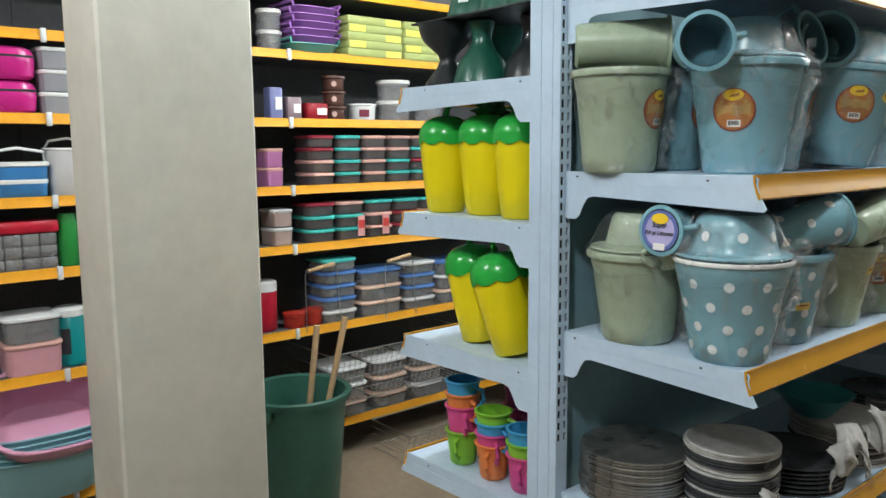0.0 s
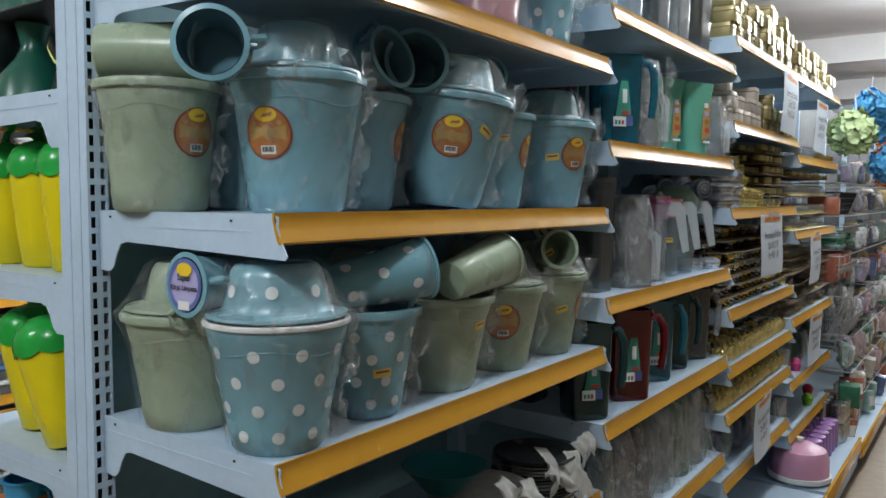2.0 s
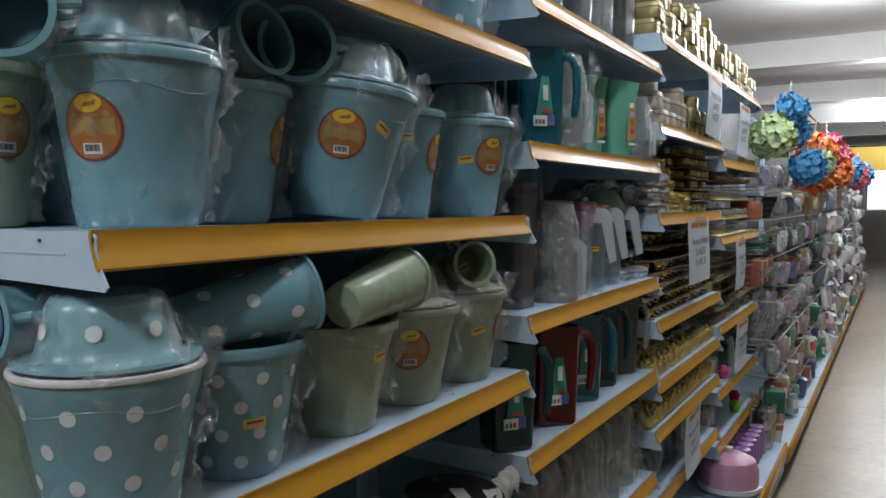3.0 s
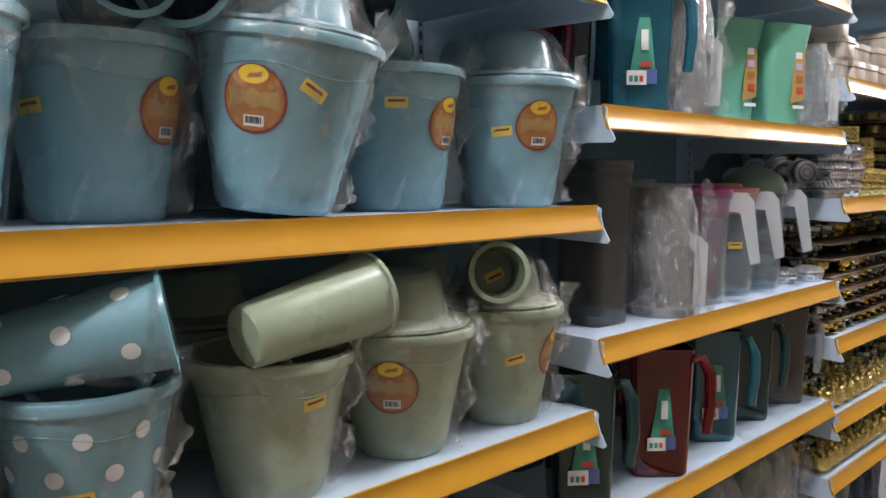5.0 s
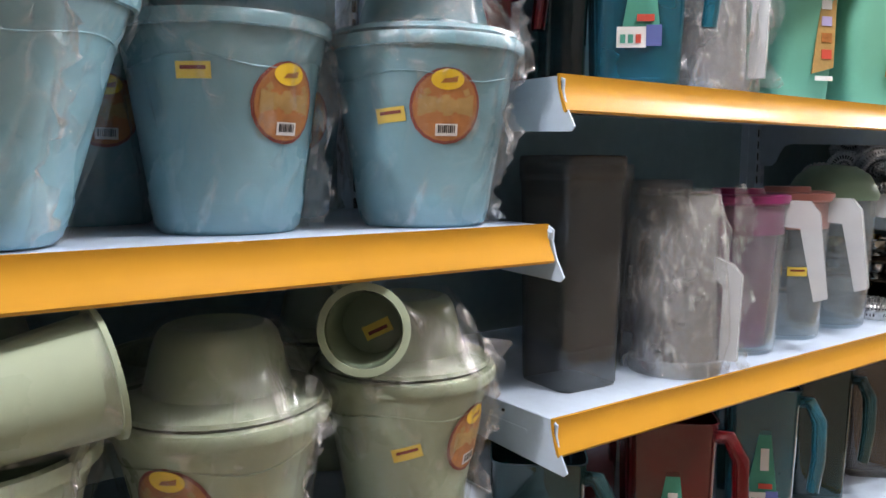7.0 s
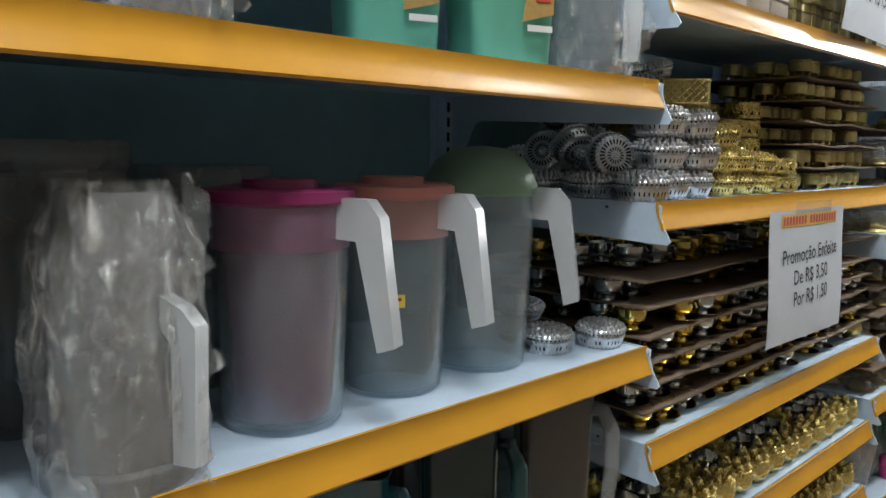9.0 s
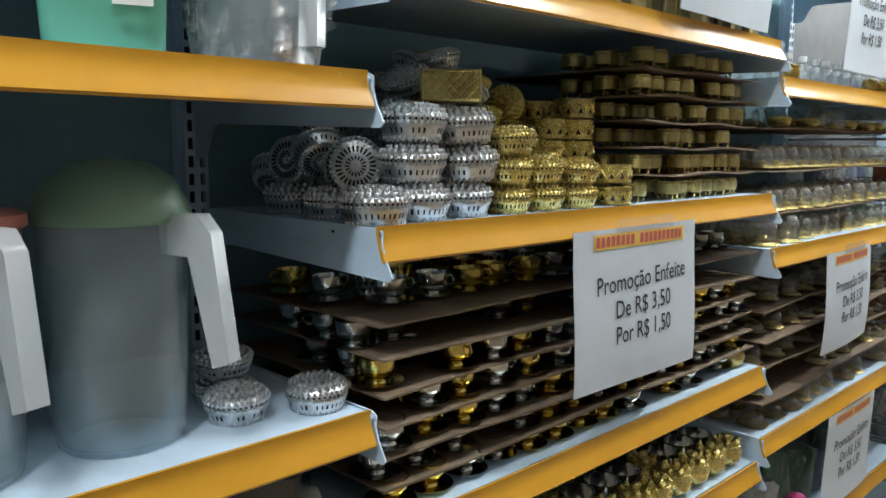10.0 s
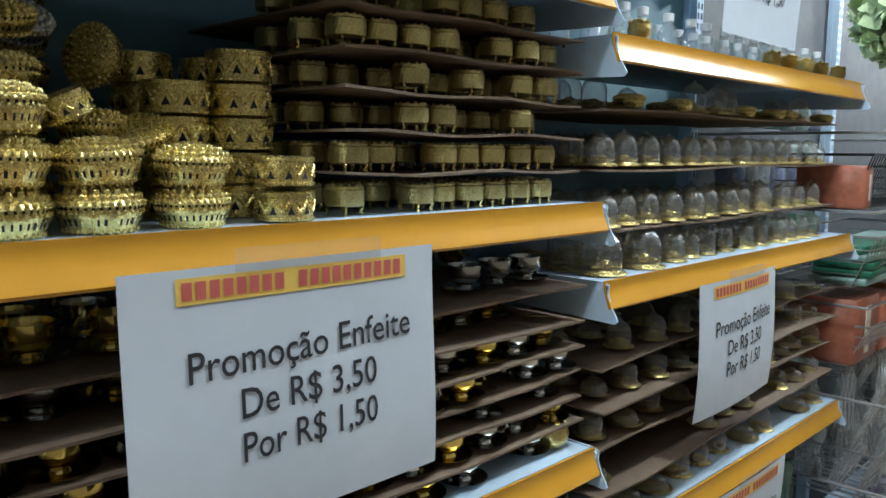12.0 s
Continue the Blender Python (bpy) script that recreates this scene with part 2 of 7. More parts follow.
# ---- mesh helpers ----
class Shape:
    """Collects vertices and faces of one mesh."""

    def __init__(self):
        self.v, self.f = [], []

    def add(self, verts, faces, m=None):
        k = len(self.v)
        self.v += [tuple(m @ Vector(p)) if m is not None else tuple(p) for p in verts]
        self.f += [tuple(i + k for i in q) for q in faces]
        return self

    def box(self, x0, x1, y0, y1, z0, z1, m=None, bevel=0.0):
        if bevel <= 0:
            v = [(x, y, z) for x in (x0, x1) for y in (y0, y1) for z in (z0, z1)]
            f = [(0, 1, 3, 2), (4, 6, 7, 5), (0, 4, 5, 1), (2, 3, 7, 6), (0, 2, 6, 4), (1, 5, 7, 3)]
            return self.add(v, f, m)
        b = min(bevel, (x1 - x0) * 0.45, (y1 - y0) * 0.45, (z1 - z0) * 0.45)
        ring = lambda i, z: [(x0 + b + i, y0 + i, z), (x1 - b - i, y0 + i, z), (x1 - i, y0 + b + i, z), (x1 - i, y1 - b - i, z),
                             (x1 - b - i, y1 - i, z), (x0 + b + i, y1 - i, z), (x0 + i, y1 - b - i, z), (x0 + i, y0 + b + i, z)]
        v = ring(b * 0.5, z0) + ring(0, z0 + b) + ring(0, z1 - b) + ring(b * 0.5, z1)
        f = [tuple(range(7, -1, -1)), tuple(range(24, 32))]
        for r in range(3):
            f += [(r * 8 + i, r * 8 + (i + 1) % 8, r * 8 + 8 + (i + 1) % 8, r * 8 + 8 + i) for i in range(8)]
        return self.add(v, f, m)

    def lathe(self, profile, seg=24, m=None, ripple=None, squash=(1, 1), power=2.0):
        """Turns (r, z) pairs round z; ripple(angle, r, z) adds to r; power > 2 squares the outline."""
        v, f = [], []
        for r, z in profile:
            for i in range(seg):
                a = 2 * math.pi * i / seg
                q = r + (ripple(a, r, z) if ripple else 0)
                c, s = math.cos(a), math.sin(a)
                if power != 2.0:
                    g = (abs(c) ** power + abs(s) ** power) ** (-1 / power)
                    q *= g
                v.append((q * c * squash[0], q * s * squash[1], z))
        n = len(profile)
        for j in range(n - 1):
            for i in range(seg):
                f.append((j * seg + i, j * seg + (i + 1) % seg, (j + 1) * seg + (i + 1) % seg, (j + 1) * seg + i))
        if profile[0][0] > 1e-5:
            f.append(tuple(range(seg - 1, -1, -1))) if profile[0][1] <= profile[-1][1] or True else None
        return self.add(v, f, m)

    def lathe_open(self, profile, seg=24, m=None, ripple=None, squash=(1, 1), power=2.0):
        k = len(self.f)
        self.lathe(profile, seg, m, ripple, squash, power)
        if profile[0][0] > 1e-5:
            self.f.pop()
        return self

    def prism(self, outline, t0, t1, axis="y", m=None):
        """Extrudes a 2D outline: axis y takes (x, z), axis x takes (y, z), axis z takes (x, y)."""
        put = {"y": lambda p, t: (p[0], t, p[1]), "x": lambda p, t: (t, p[0], p[1]), "z": lambda p, t: (p[0], p[1], t)}[axis]
        n = len(outline)
        v = [put(p, t0) for p in outline] + [put(p, t1) for p in outline]
        f = [tuple(range(n)), tuple(range(2 * n - 1, n - 1, -1))] + [(i, i + n, (i + 1) % n + n, (i + 1) % n) for i in range(n)]
        return self.add(v, f, m)

    def tube(self, path, radius, seg=8, m=None, closed=False):
        pts = [Vector(p) for p in path]
        rs = radius if isinstance(radius, (list, tuple)) else [radius] * len(pts)
        v, f, up = [], [], Vector((0.13, 0.21, 0.97))
        for i, p in enumerate(pts):
            a = pts[i - 1] if i > 0 or closed else pts[0]
            b = pts[(i + 1) % len(pts)] if i + 1 < len(pts) or closed else pts[-1]
            d = (b - a).normalized()
            s = d.cross(up).normalized()
            w = s.cross(d)
            for k in range(seg):
                t = 2 * math.pi * k / seg
                v.append(p + (s * math.cos(t) + w * math.sin(t)) * rs[i])
        n = len(pts)
        for j in range(n if closed else n - 1):
            for k in range(seg):
                q = (j + 1) % n
                f.append((j * seg + k, j * seg + (k + 1) % seg, q * seg + (k + 1) % seg, q * seg + k))
        if not closed:
            f += [tuple(range(seg - 1, -1, -1)), tuple(range((n - 1) * seg, n * seg))]
        return self.add(v, f, m)

    def ball(self, r, m=None, seg=10, rings=6, stretch=1.0):
        prof = [(max(1e-6, r * math.sin(math.pi * i / rings)), -r * stretch * math.cos(math.pi * i / rings)) for i in range(rings + 1)]
        return self.lathe(prof, seg, m)

    def cone_patch(self, outline, r_at, z0, azimuth, lift=0.0012, m=None):
        """Lays a flat outline of (u, w) on a round wall of radius r_at(z), round the point (azimuth, z0)."""
        v = []
        cu, cw = sum(p[0] for p in outline) / len(outline), sum(p[1] for p in outline) / len(outline)
        rings = (1.0, 0.66, 0.33)
        for s in rings:
            for u, w in outline:
                uu, ww = cu + (u - cu) * s, cw + (w - cw) * s
                z = z0 + ww
                r = r_at(z) + lift
                a = azimuth + uu / r
                v.append((r * math.cos(a), r * math.sin(a), z))
        z = z0 + cw
        r = r_at(z) + lift
        v.append((r * math.cos(azimuth + cu / r), r * math.sin(azimuth + cu / r), z))
        n = len(outline)
        f = []
        for k in range(2):
            f += [(k * n + i, k * n + (i + 1) % n, (k + 1) * n + (i + 1) % n, (k + 1) * n + i) for i in range(n)]
        f += [(2 * n + i, 2 * n + (i + 1) % n, 3 * n) for i in range(n)]
        return self.add(v, f, m)

    def mesh(self, name, material, sharp=0.7):
        me = bpy.data.meshes.new(name)
        me.from_pydata(self.v, [], self.f)
        me.materials.append(material)
        me.polygons.foreach_set("use_smooth", [True] * len(me.polygons))
        me.update()
        if sharp is not None:
            me.set_sharp_from_angle(angle=sharp)
        return me


def fix_normals(me):
    bm = bmesh.new()
    bm.from_mesh(me)
    bmesh.ops.recalc_face_normals(bm, faces=bm.faces)
    bm.to_mesh(me)
    bm.free()


def part(name, shape, material, parent=None, label="", m=None, sharp=0.7):
    """One mesh object under a thing or a part."""
    me = shape if isinstance(shape, bpy.types.Mesh) else shape.mesh(name, material, sharp)
    if not isinstance(shape, bpy.types.Mesh):
        fix_normals(me)
        me.set_sharp_from_angle(angle=sharp) if sharp is not None else None
    ob = new(name, me)
    if parent is not None:
        ob.parent = parent
    if m is not None:
        ob.matrix_basis = m
    if label:
        ob["label"] = label
    if name in ("beading", "piercing", "zigzag", "banner_marks", "bars", "lattice", "ruffles"):
        ob["kind"] = "stuff"
    return ob


def thing(name, label, category, m=None, group="", kind=""):
    ob = new(name)
    ob.empty_display_size = 0.02
    tagged(ob, label, category, group, kind)
    if m is not None:
        ob.matrix_basis = m
    return ob


def circle(r, n=20, cu=0.0, cw=0.0, ry=None):
    return [(cu + r * math.cos(2 * math.pi * i / n), cw + (ry or r) * math.sin(2 * math.pi * i / n)) for i in range(n)]


def rect(w, h, cu=0.0, cw=0.0, turn=0.0):
    c, s = math.cos(turn), math.sin(turn)
    return [(cu + c * u - s * v, cw + s * u + c * v) for u, v in ((-w / 2, -h / 2), (0, -h / 2), (w / 2, -h / 2), (w / 2, h / 2), (0, h / 2), (-w / 2, h / 2))]


def text_shape(body, size, align="CENTER", bold=0.0):
    """The built-in font as a flat mesh in the xy plane."""
    cu = bpy.data.curves.new("lettering", "FONT")
    cu.body, cu.size, cu.align_x, cu.resolution_u = body, size, align, 3
    cu.offset = bold
    ob = bpy.data.objects.new("lettering", cu)
    me = bpy.data.meshes.new_from_object(ob)
    bpy.data.objects.remove(ob)
    bpy.data.curves.remove(cu)
    return me


# ---- structure ----
def structure(name, shape, material, label, category, **kw):
    ob = part(name, shape, material, **kw)
    return tagged(ob, label, category, kind="structure")


CEIL = 3.0
structure("floor", Shape().box(-7, 8, -6, 22, -0.08, 0.0), FLOOR, "worn beige concrete shop floor", "floor")
ceil = Shape().box(-7, 8, -6, 22, CEIL, CEIL + 0.1)
for k in range(9):
    y = -4.5 + k * 3.0
    ceil.box(-7, 8, y, y + 0.22, CEIL - 0.24, CEIL - 0.001)
structure("ceiling", ceil, PAINT_WHITE, "white painted ceiling with shallow beams", "ceiling")
structure("wall_west", Shape().box(-7.2, -7, -6, 22, 0, CEIL), WALL_PAINT, "plain off-white shop wall", "wall")
structure("wall_east", Shape().box(8, 8.2, -6, 22, 0, CEIL), WALL_PAINT, "plain off-white shop wall", "wall")
structure("wall_south", Shape().box(-7.2, 8.2, -6.2, -6, 0, CEIL), WALL_PAINT, "plain off-white shop wall", "wall")
structure("wall_north", Shape().box(-7.2, 8.2, 22, 22.2, 0, CEIL), WALL_PAINT, "off-white end wall of the shop", "wall")
pil = Shape().box(-1.80, -1.50, -0.54, -0.106, 0, CEIL - 0.002, bevel=0.008)
structure("pillar", pil, PILLAR_PAINT, "cream painted square pillar with scuffs and small chips", "pillar", sharp=0.3)

# lamps under the ceiling
BULB = glow_mat("bulb_glass", (1.0, 0.97, 0.92), 14.0)
SOCKET = mat("lamp_socket", (0.7, 0.7, 0.68), 0.4)
first_lamp = None
for lx, ly in FRONT_LAMPS + BACK_LAMPS:
    if first_lamp is None:
        first_lamp = thing("ceiling_lamp", "bare white bulb in a white socket under the ceiling", "lamp", pose(lx, ly, CEIL), group="bulbs under the ceiling")
        part("socket", Shape().lathe([(0.045, 0), (0.045, -0.02), (0.022, -0.03), (0.02, -0.07), (1e-5, -0.07)], 16), SOCKET, first_lamp)
        bulb = part("bulb", Shape().lathe([(1e-5, -0.145), (0.02, -0.142), (0.036, -0.125), (0.04, -0.11), (0.03, -0.085), (0.018, -0.068)], 16), BULB, first_lamp)
        bulb.visible_shadow = False
    else:
        copy_thing(first_lamp, pose(lx, ly, CEIL))


# ---- shelving ----
BACK_X = -0.435


def upright_post(parent, y, height, x=BACK_X):
    s = Shape()
    hw, d = 0.040, 0.017
    s.box(x - hw + 0.002, x + hw - 0.002, y - d, y - d + 0.003, 0.0, height)
    s.box(x - hw + 0.002, x + hw - 0.002, y + d - 0.003, y + d, 0.0, height)
    for sx in (-1, 1):
        xa, xb = sorted((x + sx * hw, x + sx * (hw - 0.002)))
        for ya, yb in ((-d, -0.0125), (-0.0045, 0.0045), (0.0125, d)):
            s.box(xa, xb, y + ya, y + yb, 0.0, height)
        z = 0.9
        while z < height:
            for ya, yb in ((-0.0125, -0.0045), (0.0045, 0.0125)):
                s.box(xa, xb, y + ya, y + yb, z, z + 0.009)
            z += 0.025
        for ya, yb in ((-0.0125, -0.0045), (0.0045, 0.0125)):
            s.box(xa, xb, y + ya, y + yb, 0.0, 0.9)
    post = part("upright", s, STEEL_BLUE, parent)
    # added dark core: paints the shade seen through the slots
    part("inner_channel", Shape().box(x - 0.03, x + 0.03, y - 0.012, y + 0.012, 0.01, height - 0.003), DARK, post, "dark core painted as the shade inside the slotted post")
    # shallow folded groove down the end face
    part("groove", Shape().box(x - 0.012, x - 0.009, y - d - 0.0015, y - d, 0.0, height), STEEL_BLUE, post)
    part("fold", Shape().box(x + 0.018, x + 0.021, y - d - 0.0015, y - d, 0.0, height), STEEL_BLUE, post)
    return post


BRACKET = [(0.0, 0.0), (0.390, 0.0), (0.398, -0.004), (0.397, -0.016), (0.402, -0.032), (0.414, -0.052), (0.409, -0.057), (0.07, -0.046), (0.055, -0.050), (0.045, -0.064), (0.036, -0.084), (0.026, -0.092), (0.0, -0.092)]


def shelf(parent, y0, y1, z, side=1, depth=0.39, rail=None, tilt=0.0):
    """A steel shelf with an end bracket at each side and a concave price rail along its front."""
    base_x = BACK_X + side * 0.042
    sc = depth / 0.39
    fx = base_x + side * depth
    s = Shape().prism([(base_x, z), (fx - side * 0.006, z), (fx - side * 0.006, z - 0.032), (fx - side * 0.010, z - 0.032), (fx - side * 0.010, z - 0.004), (base_x, z - 0.004)], y0 + 0.008, y1 - 0.008, "y")
    deck = part("shelf", s, STEEL_BLUE, parent)
    for yy, out in ((y0 + 0.003, -1), (y1 - 0.005, 1)):
        b = Shape()
        b.prism([(base_x + side * px * sc, z + 0.001 + pz) for px, pz in BRACKET], yy, yy + 0.002, "y")
        # folded line and bolts on the plate
        oy = yy - 0.0008 if out < 0 else yy + 0.002
        b.box(*sorted((base_x + side * 0.01, base_x + side * 0.35 * sc)), oy, oy + 0.0008, z - 0.0225, z - 0.0205)
        # hook lip at the front that holds the rail
        b.prism([(fx + side * 0.000, z + 0.001), (fx + side * 0.006, z - 0.006), (fx + side * 0.004, z - 0.014), (fx - side * 0.001, z - 0.014)], yy - 0.004 * (out > 0), yy + 0.004 * (out < 0), "y")
        br = part("bracket", b, STEEL_BLUE, deck)
        for bx in (0.03, 0.31 * sc):
            part("rivet", Shape().box(base_x + side * bx - 0.002, base_x + side * bx + 0.002, oy - 0.0004, oy + 0.0012, z - 0.010, z - 0.007), DARK, br, "small dark rivet hole")
    r = [(0.0, 0.003), (0.004, 0.003), (0.003, -0.003), (0.004, -0.011), (0.007, -0.020), (0.0115, -0.028), (0.014, -0.034), (0.012, -0.037), (0.009, -0.034), (0.004, -0.020), (0.001, -0.010), (0.0, -0.004)]
    part("price_rail", Shape().prism([(fx + side * px, z + pz) for px, pz in r], y0 + 0.001, y1 - 0.008, "y"), rail or RAIL_ORANGE, deck, "orange plastic price rail")
    return deck


FRONT = [
    [1.795, 1.46, 1.14, 0.80, 0.47],
    [1.92, 1.613, 1.25, 0.952, 0.62],
    [2.02, 1.74, 1.45, 1.105, 0.905, 0.745, 0.51],
    [2.02, 1.675, 1.34, 0.95, 0.66, 0.42],
]
BACK = [1.65, 1.35, 1.04, 0.73, 0.42]
for k, levels in enumerate(FRONT):
    g = thing("gondola", "pale blue steel double-sided shop shelving with orange price rails", "shelving", group="gondola row")
    upright_post(g, k * 1.0, 2.35)
    if k == 3:
        upright_post(g, 4.0, 2.35)
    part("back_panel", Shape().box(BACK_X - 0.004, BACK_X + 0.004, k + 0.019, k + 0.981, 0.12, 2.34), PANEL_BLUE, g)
    for z in levels:
        shelf(g, k + (-0.003 if k == 0 else 0.005), k + 1.002, z)
    if k < 2:
        for z in BACK:
            shelf(g, k + 0.0 - (0.015 if k == 0 else -0.002), k + 1.0 - 0.004, z, side=-1, depth=0.43, rail=RAIL_YELLOW)
    base = Shape().box(-0.86, 0.16, k + 0.02, k + 0.98, 0.05, 0.20)
    part("base", base, STEEL_BLUE, g)
    part("base_rail", Shape().box(0.162, 0.176, k + 0.01, k + 0.99, 0.13, 0.205, bevel=0.003), RAIL_ORANGE, g)
    for fx in (-0.8, 0.10):
        part("foot", Shape().box(fx - 0.02, fx + 0.02, k + 0.03, k + 0.07, 0.0, 0.05), STEEL_BLUE, g)


# ---- bucket kits ----
def cup_profile(r0, r1, length, t=0.002):
    return [(1e-5, 0.0), (r0 * 0.9, 0.0), (r0, 0.004), (r0 + (r1 - r0) * 0.25, length * 0.25), (r1, length - 0.004), (r1 + 0.004, length - 0.004),
            (r1 + 0.005, length), (r1 - t, length + 0.001), (r0 - t, t + 0.002), (1e-5, t + 0.002)]


def round_label(parent, r_at, z, az, size=0.036, round_mat=LABEL_ORANGE):
    lab = part("label", Shape().cone_patch(circle(size), r_at, z, az, 0.0010), LABEL_RED, parent, "round orange and brown product label")
    part("label_field", Shape().cone_patch(circle(size * 0.92), r_at, z, az, 0.0015), round_mat, lab)
    part("label_band", Shape().cone_patch(rect(size * 1.55, size * 0.55, 0, 0.02 * size), r_at, z, az, 0.0019), LABEL_TAN, lab)
    part("label_crest", Shape().cone_patch(circle(size * 0.46, 16, 0, size * 0.68, size * 0.27), r_at, z, az, 0.0022), LABEL_YELLOW, lab)
    part("crest_mark", Shape().cone_patch([(-0.2 * size, 0.58 * size), (0.05 * size, 0.6 * size), (0.25 * size, 0.62 * size), (0.28 * size, 0.78 * size), (0.1 * size, 0.72 * size), (-0.1 * size, 0.7 * size)], r_at, z, az, 0.0026), LABEL_ORANGE, lab)
    part("barcode", Shape().cone_patch(rect(size * 0.62, size * 0.32, 0.02 * size, -size * 0.62), r_at, z, az, 0.0023), LABEL_WHITE, lab)
    bars = Shape()
    for k in range(9):
        bars.cone_patch(rect(size * (0.03 if k % 3 else 0.05), size * 0.2, size * (-0.2 + 0.055 * k), -size * 0.6), r_at, z, az, 0.0027)
    part("bars", bars, INK, lab)
    for du in (-0.55, 0.55):
        part("label_mark", Shape().cone_patch(rect(size * 0.17, size * 0.17, du * size, size * 0.36, 0.5), r_at, z, az, 0.0023), LABEL_TAN, lab)
    return lab


def price_sticker(parent, r_at, z, az, turn=0.0):
    st = part("price_sticker", Shape().cone_patch(rect(0.030, 0.014, 0, 0, turn), r_at, z, az, 0.0012), TAG_YELLOW, parent, "small yellow price sticker")
    part("sticker_print", Shape().cone_patch(rect(0.022, 0.0032, 0, 0.002, turn), r_at, z, az, 0.0017), LABEL_RED, st)


def wrap_fin(parent, r_at, h, az, seed):
    """The gathered seam of the wrap, standing off the side."""
    rnd = random.Random(seed)
    s = Shape()
    v, f, n, cols = [], [], 46, 5
    ph = [rnd.random() * 6.28 for _ in range(4)]
    for i in range(n + 1):
        z = 0.008 + (h + 0.03) * i / n
        r = r_at(min(z, h))
        w = 0.017 + 0.008 * math.sin(5.2 * i / n * 3 + ph[0]) + 0.007 * rnd.random()
        for k in range(cols):
            q = k / (cols - 1)
            a = az + q * (0.07 * math.sin(0.55 * i + ph[1]) + 0.05 * math.sin(1.3 * i + ph[2]) + 0.05 * (rnd.random() - 0.5))
            v.append(((r + 0.002 + q * w) * math.cos(a), (r + 0.002 + q * w) * math.sin(a), z + q * 0.004 * (rnd.random() - 0.5)))
    for i in range(n):
        for k in range(cols - 1):
            f.append((i * cols + k, i * cols + k + 1, (i + 1) * cols + k + 1, (i + 1) * cols + k))
    part("wrap_seam", s.add(v, f), WRAP_CRUMPLED, parent, "crumpled clear plastic seam", sharp=None)


def wrap_web(parent, place, mug_r, length, r1, h, seed):
    """Clear wrap stretched from the mug's rim down to the bucket's rim, in folds."""
    rnd = random.Random(seed + 900)
    n, cols = 30, 8
    ring = [place @ Vector((mug_r * 1.06 * math.cos(2 * math.pi * i / n), mug_r * 1.06 * math.sin(2 * math.pi * i / n), length * 0.97)) for i in range(n)]
    mid = sum(ring, Vector()) / n
    b0 = math.atan2(mid.y, mid.x)
    ph = [rnd.random() * 6.28 for _ in range(3)]
    v, f = [], []
    for i, p in enumerate(ring):
        a = 2 * math.pi * i / n
        spread = b0 + 1.25 * math.sin(a)
        low = max(0.0, min(1.0, 0.5 + (p.z - mid.z) / (2.2 * mug_r)))
        q = Vector((r1 * (1.02 - 0.30 * low) * math.cos(spread), r1 * (1.02 - 0.30 * low) * math.sin(spread), h + 0.006 + 0.062 * low))
        for j in range(cols + 1):
            u = j / cols
            pt = p.lerp(q, u)
            fold = math.sin(math.pi * u) * (0.0035 * math.sin(7 * a + ph[1]) + 0.0025 * math.sin(15 * a + ph[2]))
            pt = pt + Vector((math.cos(b0), math.sin(b0), 0.6)) * (fold - 0.004 * math.sin(math.pi * u))
            v.append(tuple(pt))
    for i in range(n):
        k = (i + 1) % n
        for j in range(cols):
            f.append((i * (cols + 1) + j, i * (cols + 1) + j + 1, k * (cols + 1) + j + 1, k * (cols + 1) + j))
    part("wrap_web", Shape().add(v, f), WRAP, parent, "clear wrap stretched between mug and bucket", sharp=None)


